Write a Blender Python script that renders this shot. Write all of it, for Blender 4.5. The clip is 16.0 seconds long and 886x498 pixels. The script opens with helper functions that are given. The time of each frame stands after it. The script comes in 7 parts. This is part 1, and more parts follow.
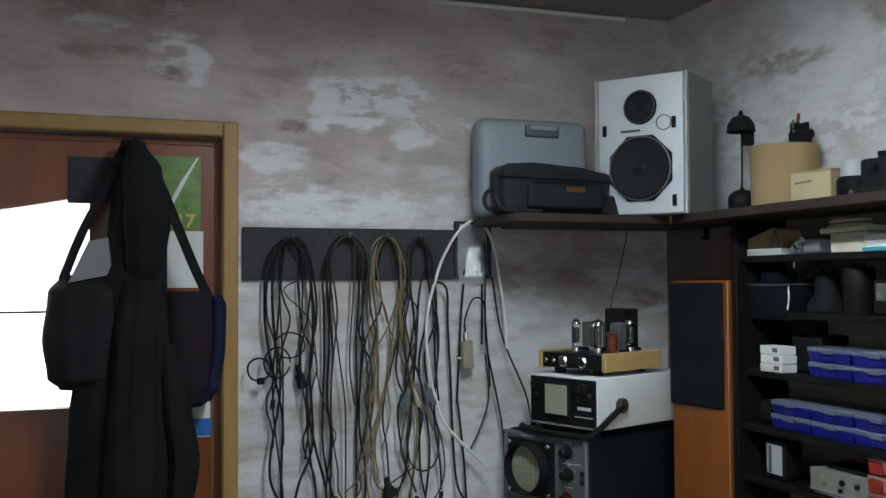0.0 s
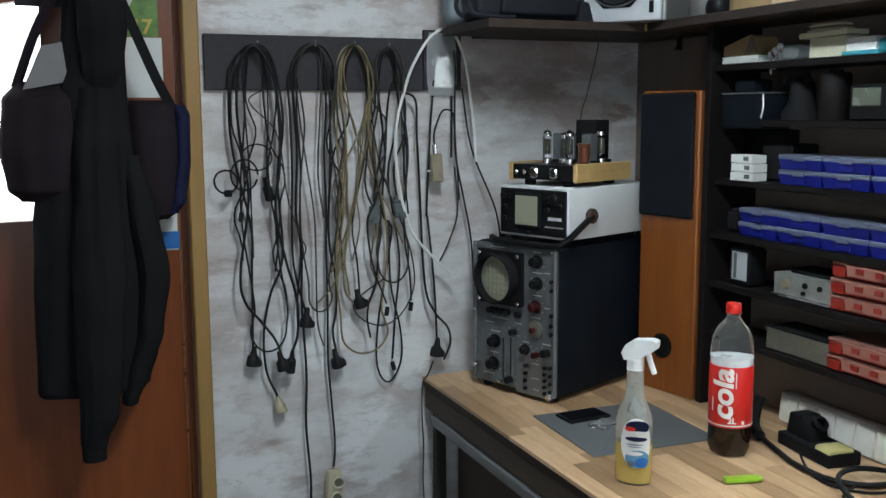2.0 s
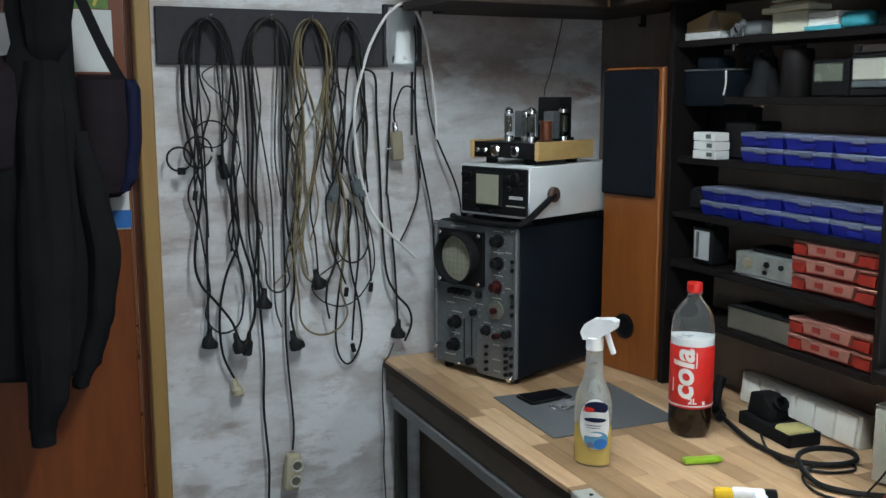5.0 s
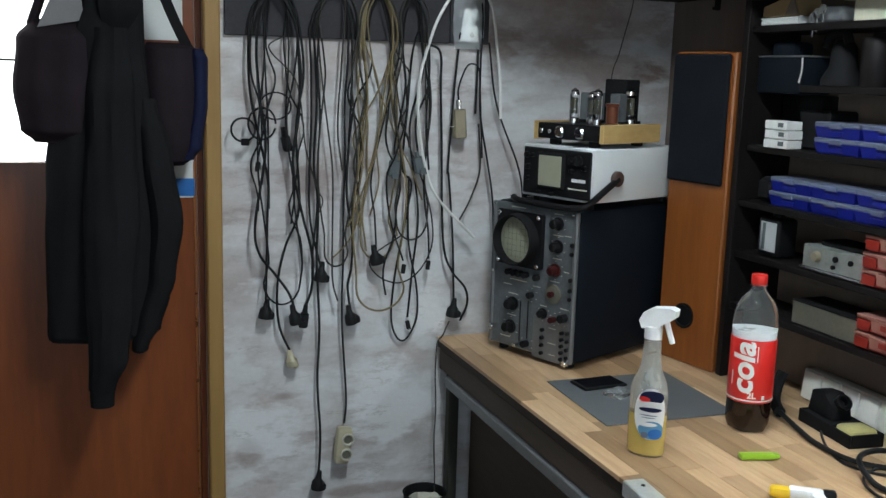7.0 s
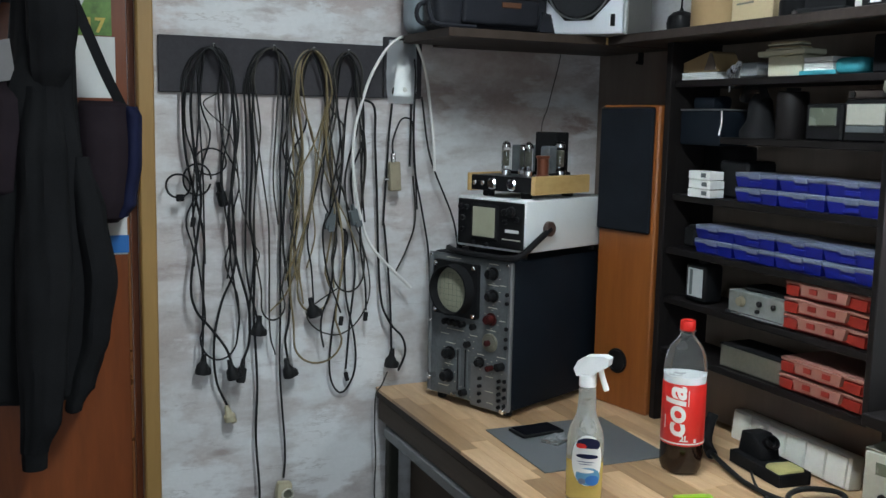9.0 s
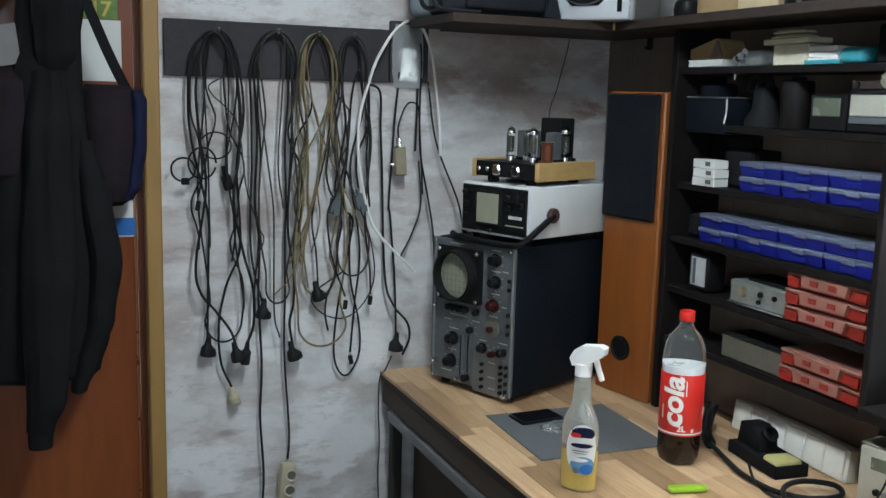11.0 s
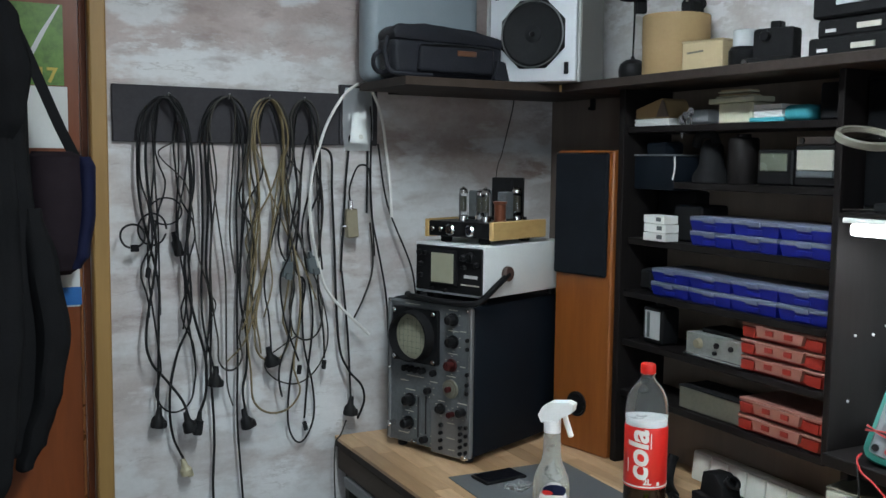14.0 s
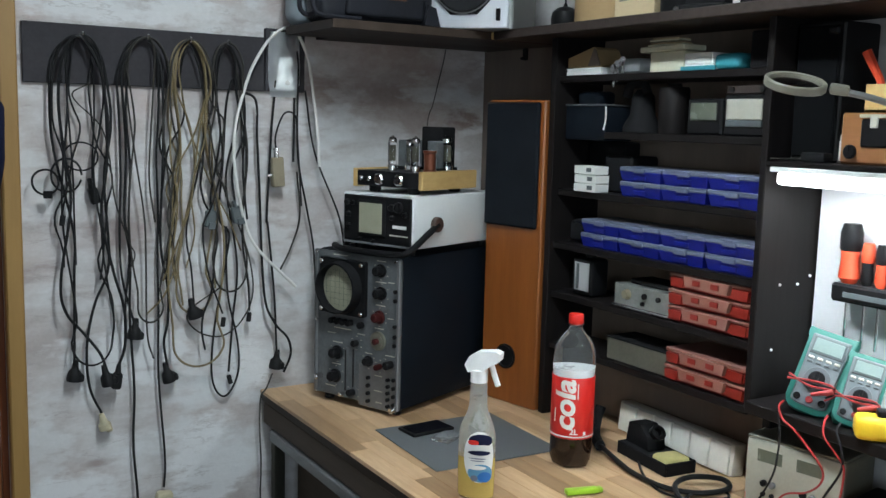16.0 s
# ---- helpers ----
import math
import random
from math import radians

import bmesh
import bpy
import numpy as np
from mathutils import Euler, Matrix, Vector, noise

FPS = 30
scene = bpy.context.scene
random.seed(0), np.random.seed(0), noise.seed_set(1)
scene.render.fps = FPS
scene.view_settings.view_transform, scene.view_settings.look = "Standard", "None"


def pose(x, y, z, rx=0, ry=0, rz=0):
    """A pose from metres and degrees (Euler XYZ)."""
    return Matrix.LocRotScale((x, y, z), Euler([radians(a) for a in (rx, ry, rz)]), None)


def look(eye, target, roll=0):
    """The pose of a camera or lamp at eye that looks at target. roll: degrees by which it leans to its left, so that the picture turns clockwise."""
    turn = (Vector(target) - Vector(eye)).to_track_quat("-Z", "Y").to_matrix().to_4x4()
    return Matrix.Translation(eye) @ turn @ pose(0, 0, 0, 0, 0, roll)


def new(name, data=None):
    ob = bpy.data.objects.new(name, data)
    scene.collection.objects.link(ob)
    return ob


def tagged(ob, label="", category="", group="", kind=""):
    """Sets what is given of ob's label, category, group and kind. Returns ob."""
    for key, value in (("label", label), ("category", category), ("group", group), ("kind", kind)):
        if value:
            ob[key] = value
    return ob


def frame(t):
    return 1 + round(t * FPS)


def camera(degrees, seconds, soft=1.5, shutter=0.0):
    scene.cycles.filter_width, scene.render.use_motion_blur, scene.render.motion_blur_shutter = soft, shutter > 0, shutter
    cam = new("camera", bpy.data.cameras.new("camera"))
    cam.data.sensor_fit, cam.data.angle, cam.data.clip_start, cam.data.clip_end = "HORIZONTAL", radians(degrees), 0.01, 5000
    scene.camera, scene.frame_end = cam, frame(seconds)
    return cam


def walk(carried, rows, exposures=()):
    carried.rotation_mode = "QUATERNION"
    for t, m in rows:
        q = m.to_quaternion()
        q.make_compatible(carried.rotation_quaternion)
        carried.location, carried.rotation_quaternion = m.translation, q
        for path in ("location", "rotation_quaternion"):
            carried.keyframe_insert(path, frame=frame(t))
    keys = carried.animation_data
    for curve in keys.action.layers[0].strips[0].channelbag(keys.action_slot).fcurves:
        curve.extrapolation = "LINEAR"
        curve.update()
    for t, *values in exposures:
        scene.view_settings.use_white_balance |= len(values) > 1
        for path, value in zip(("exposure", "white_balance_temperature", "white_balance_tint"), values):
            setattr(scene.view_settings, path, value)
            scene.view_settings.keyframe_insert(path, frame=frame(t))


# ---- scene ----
cam = camera(49.6, 16.0)
PATH = [
    (0, (1.064, 0.009, 1.614), (1.732, 1.893, 1.681), -0.3),
    (0.5, (1.018, 0.049, 1.584), (1.694, 1.924, 1.424), -0.5),
    (1, (1.014, 0.047, 1.566), (1.709, 1.91, 1.353), -1.1),
    (1.5, (1.021, 0.053, 1.566), (1.749, 1.903, 1.348), -0.8),
    (2, (1.029, 0.054, 1.56), (1.781, 1.885, 1.277), -0.3),
    (2.5, (1.018, 0.062, 1.551), (1.803, 1.877, 1.251), -0.3),
    (3, (1.033, 0.066, 1.549), (1.834, 1.872, 1.235), -0.1),
    (3.5, (1.031, 0.067, 1.561), (1.811, 1.885, 1.267), -0.2),
    (4, (1.054, 0.06, 1.554), (1.86, 1.87, 1.281), -0.5),
    (6.5, (1.082, 0.118, 1.539), (1.839, 1.927, 1.149), 1.8),
    (7, (1.078, 0.098, 1.54), (1.769, 1.94, 1.179), 1.7),
    (7.5, (1.054, 0.076, 1.55), (1.783, 1.914, 1.252), 1.3),
    (8, (1.062, 0.058, 1.548), (1.814, 1.885, 1.236), 0.5),
    (8.5, (1.059, 0.066, 1.556), (1.81, 1.899, 1.28), 1.9),
    (9, (1.064, 0.073, 1.566), (1.883, 1.878, 1.297), 1.2),
    (11.5, (1.119, 0.05, 1.609), (1.879, 1.871, 1.286), 1.5),
    (12, (1.072, 0.083, 1.663), (1.827, 1.906, 1.491), 0.4),
    (12.5, (1.083, 0.068, 1.683), (1.824, 1.906, 1.692), 0.0),
    (13, (1.081, 0.067, 1.661), (1.897, 1.906, 1.745), -0.4),
    (13.5, (1.083, 0.067, 1.622), (1.931, 1.878, 1.625), -0.8),
    (14, (1.035, 0.087, 1.584), (1.957, 1.852, 1.398), 0.7),
    (14.5, (1.044, 0.091, 1.573), (2.009, 1.818, 1.278), 1.2),
    (15, (1.094, 0.088, 1.557), (2.023, 1.822, 1.199), 1.2),
    (15.5, (1.058, 0.098, 1.559), (2.036, 1.816, 1.259), 1.5),
    (16, (1.072, 0.114, 1.551), (2.107, 1.805, 1.288), 1.5),
]
walk(cam, [(t, look(eye, target, roll)) for t, eye, target, roll in PATH], [(0, -0.38), (0.4, -0.34), (1.0, -0.20), (4.0, -0.18), (9.2, -0.08), (11.5, -0.04), (12.2, 0.08), (12.6, 0.06), (13.0, -0.04), (13.5, -0.20), (14.0, -0.14), (14.5, -0.06), (16, 0.0)])

# ---- world and lights ----
world = bpy.data.worlds.new("world")
scene.world = world
world.use_nodes = True
wn = world.node_tree.nodes
sky = wn.new("ShaderNodeTexSky")
sky.sky_type, sky.sun_disc, sky.sun_elevation, sky.sun_rotation = "NISHITA", False, radians(40), radians(20)
world.node_tree.links.new(sky.outputs[0], wn["Background"].inputs[0])
wn["Background"].inputs[1].default_value = 0.15

WALL_Y, WALL_X, CEIL, LEFT, REAR, BENCH = 2.6, 2.74, 2.43, -1.3, -2.2, 0.80


def area_lamp(name, m, sx, sy, watts, colour):
    d = bpy.data.lights.new(name, "AREA")
    d.shape, d.size, d.size_y, d.energy, d.color = "RECTANGLE", sx, sy, watts, colour
    ob = new(name, d)
    ob.matrix_world = m
    return ob


# fluorescent ceiling lamp over the camera, fill at an added rear window, strip under the bench shelf
area_lamp("ceiling_tube_light", look((1.72, 1.22, CEIL - 0.09), (1.72, 1.23, 0)), 0.12, 0.9, 30, (0.81, 0.94, 1.0))
area_lamp("ceiling_tube_side_light", look((1.80, 1.22, CEIL - 0.066), (2.8, 1.221, CEIL - 0.066)), 0.9, 0.04, 1.6, (0.81, 0.94, 1.0))
# frontal fill from behind the camera; no window is known there
area_lamp("rear_fill_light", look((0.2, REAR + 0.06, 1.5), (0.6, 2.6, 1.5)), 1.5, 1.2, 24, (0.76, 0.90, 1.0))
area_lamp("bench_strip_light", look((2.578, 0.75, 1.444), (2.578, 0.76, 0)), 0.03, 1.15, 8, (0.84, 0.96, 1.0))
area_lamp("door_glass_light", look((0.72, 2.63, 1.55), (0.9, 0.0, 1.2)), 0.45, 0.5, 3, (0.95, 0.97, 1.0))

# ---- materials ----


def nodes_of(name):
    m = bpy.data.materials.new(name)
    m.use_nodes = True
    nt = m.node_tree
    return m, nt, nt.nodes["Principled BSDF"]


def noise_node(nt, scale, detail=4.0, rough=0.55, stretch=(1, 1, 1), world_space=True):
    mp = nt.nodes.new("ShaderNodeMapping")
    mp.inputs["Scale"].default_value = stretch
    if world_space:
        src = nt.nodes.new("ShaderNodeNewGeometry").outputs["Position"]
    else:
        src = nt.nodes.new("ShaderNodeTexCoord").outputs["Object"]
    nt.links.new(src, mp.inputs["Vector"])
    n = nt.nodes.new("ShaderNodeTexNoise")
    n.inputs["Scale"].default_value, n.inputs["Detail"].default_value, n.inputs["Roughness"].default_value = scale, detail, rough
    nt.links.new(mp.outputs[0], n.inputs["Vector"])
    return n.outputs["Fac"]


def ramp(nt, fac, stops):
    r = nt.nodes.new("ShaderNodeValToRGB")
    while len(r.color_ramp.elements) < len(stops):
        r.color_ramp.elements.new(0.5)
    for e, (p, c) in zip(r.color_ramp.elements, stops):
        e.position = p
        e.color = (*c, 1) if len(c) == 3 else c
    nt.links.new(fac, r.inputs[0])
    return r.outputs[0]


def mix(nt, fac, a, b, kind="MIX"):
    n = nt.nodes.new("ShaderNodeMix")
    n.data_type, n.blend_type = "RGBA", kind
    for sock, v in ((n.inputs["Factor"], fac), (n.inputs["A"], a), (n.inputs["B"], b)):
        if hasattr(v, "links"):
            nt.links.new(v, sock)
        elif sock.type == "RGBA":
            sock.default_value = (*v, 1)
        else:
            sock.default_value = v
    return n.outputs["Result"]


def maths(nt, op, a, b=0.5, clamp=False):
    n = nt.nodes.new("ShaderNodeMath")
    n.operation, n.use_clamp = op, clamp
    for sock, v in zip(n.inputs, (a, b)):
        if hasattr(v, "links"):
            nt.links.new(v, sock)
        else:
            sock.default_value = v
    return n.outputs[0]


def bump(nt, bsdf, height, strength=0.3, distance=0.004):
    b = nt.nodes.new("ShaderNodeBump")
    b.inputs["Strength"].default_value, b.inputs["Distance"].default_value = strength, distance
    nt.links.new(height, b.inputs["Height"])
    nt.links.new(b.outputs[0], bsdf.inputs["Normal"])


def surface(name, base, rough=0.5, metal=0.0, vary=0.25, scale=6.0, fine=90.0, relief=0.1, dirt=None, stretch=(1, 1, 1), coat=0.0):
    """A surface with blotches and grain at two scales, worn roughness and fine relief."""
    m, nt, b = nodes_of(name)
    dark = tuple(c * (1 - vary) for c in (dirt or base))
    lite = tuple(min(1, c * (1 + vary * 0.6)) for c in base)
    big = noise_node(nt, scale, 5, 0.6, stretch)
    small = noise_node(nt, fine, 3, 0.6, stretch)
    c = ramp(nt, big, [(0.3, dark), (0.55, base), (0.75, lite)])
    c = mix(nt, 0.35, c, ramp(nt, small, [(0.3, dark), (0.7, lite)]))
    nt.links.new(c, b.inputs["Base Color"])
    r = nt.nodes.new("ShaderNodeMapRange")
    r.inputs["To Min"].default_value, r.inputs["To Max"].default_value = max(0.03, rough - 0.12), min(1, rough + 0.12)
    nt.links.new(big, r.inputs["Value"])
    nt.links.new(r.outputs[0], b.inputs["Roughness"])
    b.inputs["Metallic"].default_value = metal
    b.inputs["Coat Weight"].default_value = coat
    b.inputs["Specular IOR Level"].default_value = 0.1 if max(base) < 0.06 and rough > 0.3 else 0.5
    if relief:
        bump(nt, b, small, relief, 0.002)
    return m


def plain(name, base, rough=0.4, metal=0.0):
    return surface(name, base, rough, metal, 0.12, 25, 300, 0.03)


def glass(name, tint=(1, 1, 1), rough=0.02, ior=1.45):
    m, nt, b = nodes_of(name)
    b.inputs["Base Color"].default_value = (*tint, 1)
    b.inputs["Transmission Weight"].default_value = 1
    b.inputs["Roughness"].default_value = rough
    b.inputs["IOR"].default_value = ior
    return m


def glow(name, colour, strength):
    m, nt, b = nodes_of(name)
    b.inputs["Base Color"].default_value = (0.8, 0.8, 0.8, 1)
    b.inputs["Emission Color"].default_value = (*colour, 1)
    b.inputs["Emission Strength"].default_value = strength
    return m


def plaster(name, patches, scrapes, stains_and_shade=(), bare=(0.21, 0.145, 0.125), line=1.93, solid=(), marks=(), calm=1.0):
    """Old scraped plaster: pinkish brown coat above, whitewash below, bare patches and trowel streaks."""
    m, nt, b = nodes_of(name)
    pos = nt.nodes.new("ShaderNodeNewGeometry").outputs["Position"]
    sep = nt.nodes.new("ShaderNodeSeparateXYZ")
    nt.links.new(pos, sep.inputs[0])
    along = maths(nt, "ADD", sep.outputs[0], sep.outputs[1])
    big = noise_node(nt, 2.3, 6, 0.62, (1, 1, 1.6))
    mid = noise_node(nt, 4.2, 6, 0.58, (0.9, 0.9, 1.7))
    streak = noise_node(nt, 4.5, 5, 0.56, (0.75, 0.75, 3.2))
    grain = noise_node(nt, 70, 5, 0.7)
    flake = maths(nt, "ADD", maths(nt, "MULTIPLY", streak, 0.5), maths(nt, "MULTIPLY", noise_node(nt, 13, 5, 0.6, (0.9, 0.9, 1.7)), 0.5))
    brown = ramp(nt, mid, [(0.3, (0.36, 0.272, 0.252)), (0.5, (0.49, 0.395, 0.374)), (0.7, (0.62, 0.535, 0.515))])
    cloud = noise_node(nt, 3.2, 7, 0.6, (1, 1, 1.5))
    white = ramp(nt, cloud, [(0.28, (0.36, 0.325, 0.315)), (0.43, (0.52, 0.505, 0.50)), (0.6, (0.71, 0.72, 0.73))])
    # the whitewash stops in an uneven line a little over the shelf
    edge = maths(nt, "SUBTRACT", line, sep.outputs[2])
    edge = maths(nt, "ADD", maths(nt, "MULTIPLY", edge, 2.2), maths(nt, "MULTIPLY", maths(nt, "SUBTRACT", big, 0.5), 3.2))
    wash = ramp(nt, edge, [(0.0, (0.12, 0.12, 0.12)), (0.55, (0.9, 0.9, 0.9))])
    c = mix(nt, wash, brown, white)
    blot = ramp(nt, noise_node(nt, 3.4, 6, 0.66, (0.8, 0.8, 1.7)), [(0.46, (0, 0, 0)), (0.64, (0.62 * calm,) * 3)])
    c = mix(nt, blot, c, (0.40, 0.325, 0.30))
    smear = ramp(nt, streak, [(0.52, (0, 0, 0)), (0.68, (0.5 * calm,) * 3)])
    c = mix(nt, smear, c, (0.35, 0.29, 0.27))

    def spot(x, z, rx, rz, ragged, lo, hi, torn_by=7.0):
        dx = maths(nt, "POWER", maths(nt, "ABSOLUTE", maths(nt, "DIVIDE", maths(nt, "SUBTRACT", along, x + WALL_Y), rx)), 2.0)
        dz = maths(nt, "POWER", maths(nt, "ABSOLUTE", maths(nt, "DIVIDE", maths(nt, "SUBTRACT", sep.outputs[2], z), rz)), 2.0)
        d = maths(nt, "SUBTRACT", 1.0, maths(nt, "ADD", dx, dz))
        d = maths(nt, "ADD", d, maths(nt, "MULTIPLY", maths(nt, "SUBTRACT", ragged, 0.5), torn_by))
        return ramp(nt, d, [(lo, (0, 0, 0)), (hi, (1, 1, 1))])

    for x, z, rx, rz in stains_and_shade:
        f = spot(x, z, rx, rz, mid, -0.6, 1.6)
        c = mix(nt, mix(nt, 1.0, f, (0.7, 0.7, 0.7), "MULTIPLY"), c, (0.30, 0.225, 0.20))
    dabs = noise_node(nt, 20, 5, 0.62, (0.8, 0.8, 2.2))
    chips = ramp(nt, dabs, [(0.46, (1, 1, 1)), (0.54, (0.08, 0.08, 0.08))])
    for x, z, rx, rz in patches:
        f = spot(x, z, rx, rz, flake, 0.1, 0.9)
        c = mix(nt, mix(nt, 1.0, f, chips, "MULTIPLY"), c, (0.68, 0.68, 0.69))
    for x, z, rx, rz in solid:
        f = spot(x, z, rx, rz, flake, 0.0, 0.55, 5.0)
        c = mix(nt, mix(nt, 1.0, f, (0.85, 0.85, 0.85), "MULTIPLY"), c, (0.72, 0.725, 0.735))
    torn = ramp(nt, dabs, [(0.38, (0.25, 0.25, 0.25)), (0.56, (0.9, 0.9, 0.9))])
    for x, z, rx, rz in scrapes:
        f = spot(x, z, rx, rz, flake, 0.0, 0.8)
        c = mix(nt, mix(nt, 1.0, f, torn, "MULTIPLY"), c, bare)
    for x, z, rx, rz in marks:
        f = spot(x, z, rx, rz, flake, 0.0, 0.7, 3.0)
        c = mix(nt, mix(nt, 1.0, f, (0.7, 0.7, 0.7), "MULTIPLY"), c, (0.27, 0.20, 0.18))
    scr = ramp(nt, noise_node(nt, 4.0, 6, 0.62, (1.0, 1.0, 2.8)), [(0.58, (0, 0, 0)), (0.68, (0.6 * calm,) * 3)])
    c = mix(nt, scr, c, (0.27, 0.20, 0.185))
    # hairline ridges where one trowel stroke laps over another
    lap = ramp(nt, noise_node(nt, 4.6, 5, 0.6, (0.7, 0.7, 3.0)), [(0.485, (0, 0, 0)), (0.5, (0.40 * calm,) * 3), (0.507, (0, 0, 0))])
    where = ramp(nt, noise_node(nt, 6.5, 3, 0.5), [(0.46, (0, 0, 0)), (0.58, (1, 1, 1))])
    c = mix(nt, mix(nt, 1.0, lap, where, "MULTIPLY"), c, (0.26, 0.215, 0.20))
    fresh = ramp(nt, noise_node(nt, 5.5, 4, 0.55, (0.8, 0.8, 2.0)), [(0.55, (0, 0, 0)), (0.61, (0.55, 0.55, 0.55))])
    c = mix(nt, mix(nt, 1.0, fresh, wash, "MULTIPLY"), c, (0.70, 0.72, 0.73))
    c = mix(nt, 0.09, c, ramp(nt, grain, [(0.3, (0.16, 0.14, 0.13)), (0.7, (0.75, 0.73, 0.72))]))
    nt.links.new(c, b.inputs["Base Color"])
    b.inputs["Roughness"].default_value = 0.82
    h = maths(nt, "ADD", maths(nt, "MULTIPLY", mid, 1.0), maths(nt, "MULTIPLY", grain, 0.07))
    bump(nt, b, h, 0.5, 0.012)
    return m


def wood(name, dark, lite, axis="y", scale=9.0, rough=0.45, per_piece=0.0, coat=0.0):
    m, nt, b = nodes_of(name)
    st = {"x": (0.12, 1, 1), "y": (1, 0.12, 1), "z": (1, 1, 0.12)}[axis]
    g = noise_node(nt, scale * 3, 7, 0.65, st)
    f = noise_node(nt, scale * 14, 4, 0.6, st)
    c = ramp(nt, g, [(0.3, dark), (0.7, lite)])
    c = mix(nt, 0.3, c, ramp(nt, f, [(0.3, dark), (0.7, lite)]))
    if per_piece:
        rnd = nt.nodes.new("ShaderNodeObjectInfo").outputs["Random"]
        tint = ramp(nt, rnd, [(0.0, (1 - per_piece, (1 - per_piece) * 0.92, (1 - per_piece) * 0.82)), (0.5, (0.82, 0.79, 0.74)), (1.0, (1, 1, 1))])
        c = mix(nt, 1.0, c, tint, "MULTIPLY")
    nt.links.new(c, b.inputs["Base Color"])
    r = nt.nodes.new("ShaderNodeMapRange")
    r.inputs["To Min"].default_value, r.inputs["To Max"].default_value = rough - 0.1, rough + 0.12
    nt.links.new(g, r.inputs["Value"])
    nt.links.new(r.outputs[0], b.inputs["Roughness"])
    b.inputs["Coat Weight"].default_value = coat
    b.inputs["Specular IOR Level"].default_value = 0.12 if max(lite) < 0.11 else 0.45
    bump(nt, b, f, 0.12, 0.001)
    return m


def cloth(name, base, weave=500.0, rough=0.95):
    m, nt, b = nodes_of(name)
    big = noise_node(nt, 9, 5, 0.6)
    fine = noise_node(nt, weave, 2, 0.5)
    c = ramp(nt, big, [(0.3, tuple(v * 0.75 for v in base)), (0.7, tuple(v * 1.3 for v in base))])
    c = mix(nt, 0.3, c, ramp(nt, fine, [(0.3, tuple(v * 0.6 for v in base)), (0.7, tuple(v * 1.6 for v in base))]))
    nt.links.new(c, b.inputs["Base Color"])
    b.inputs["Roughness"].default_value = rough
    b.inputs["Specular IOR Level"].default_value = 0.1
    bump(nt, b, fine, 0.3, 0.001)
    return m


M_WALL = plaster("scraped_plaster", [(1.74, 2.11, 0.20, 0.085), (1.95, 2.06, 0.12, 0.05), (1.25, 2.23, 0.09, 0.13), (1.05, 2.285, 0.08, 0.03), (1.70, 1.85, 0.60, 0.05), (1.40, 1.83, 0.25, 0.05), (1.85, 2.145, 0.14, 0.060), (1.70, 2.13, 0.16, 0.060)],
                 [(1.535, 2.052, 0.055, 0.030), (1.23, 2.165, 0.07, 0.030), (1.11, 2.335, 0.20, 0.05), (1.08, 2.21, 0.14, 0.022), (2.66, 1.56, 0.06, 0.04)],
                 # the two below the wall shelf are brown stain with its shade painted in
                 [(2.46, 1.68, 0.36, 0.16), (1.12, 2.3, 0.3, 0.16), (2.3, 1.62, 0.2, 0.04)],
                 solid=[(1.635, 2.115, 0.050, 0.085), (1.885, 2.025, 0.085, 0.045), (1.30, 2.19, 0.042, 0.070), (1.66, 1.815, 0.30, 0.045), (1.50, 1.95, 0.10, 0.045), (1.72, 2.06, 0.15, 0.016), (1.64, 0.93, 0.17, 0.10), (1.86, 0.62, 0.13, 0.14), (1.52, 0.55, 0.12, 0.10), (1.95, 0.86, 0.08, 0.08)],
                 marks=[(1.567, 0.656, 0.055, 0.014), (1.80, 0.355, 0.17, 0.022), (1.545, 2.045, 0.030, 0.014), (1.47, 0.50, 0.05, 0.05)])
M_WALL_R = plaster("scraped_plaster_side", [(2.3, 2.0, 0.5, 0.22), (1.3, 2.05, 0.5, 0.2)], [(2.19, 2.178, 0.20, 0.03)], [(2.16, 2.19, 0.26, 0.05), (1.75, 2.24, 0.2, 0.05)], (0.33, 0.27, 0.25), 2.6, calm=0.4)
M_CEIL = surface("ceiling_paint", (0.36, 0.32, 0.30), 0.9, 0, 0.2, 2.5, 40, 0.2)
M_FLOOR = surface("concrete_floor", (0.16, 0.15, 0.14), 0.8, 0, 0.3, 3, 60, 0.3)
M_FRAME = wood("ochre_frame_paint", (0.26, 0.145, 0.042), (0.37, 0.215, 0.070), "z", 4, 0.5)
M_DOOR = wood("mahogany_door", (0.140, 0.031, 0.006), (0.245, 0.062, 0.013), "z", 5, 0.38, 0, 0.2)
M_TOP = wood("beech_block", (0.44, 0.265, 0.140), (0.74, 0.520, 0.325), "y", 8, 0.42, 0.52, 0.1)
M_DARKWOOD = wood("dark_brown_board", (0.028, 0.020, 0.016), (0.055, 0.040, 0.032), "z", 6, 0.5)
M_APRON = wood("worn_brown_edge", (0.050, 0.038, 0.030), (0.085, 0.066, 0.052), "y", 6, 0.55)
M_LEG = surface("dark_olive_steel", (0.050, 0.050, 0.042), 0.55, 0.3, 0.25, 12, 150, 0.1)
M_HUTCH = wood("black_brown_laminate", (0.007, 0.006, 0.006), (0.014, 0.012, 0.012), "z", 7, 0.45)
M_HBACK = wood("brown_hardboard", (0.165, 0.128, 0.100), (0.240, 0.188, 0.150), "z", 3, 0.7)
M_SIDEB = wood("brown_wall_board", (0.135, 0.105, 0.088), (0.195, 0.155, 0.130), "z", 3, 0.7)
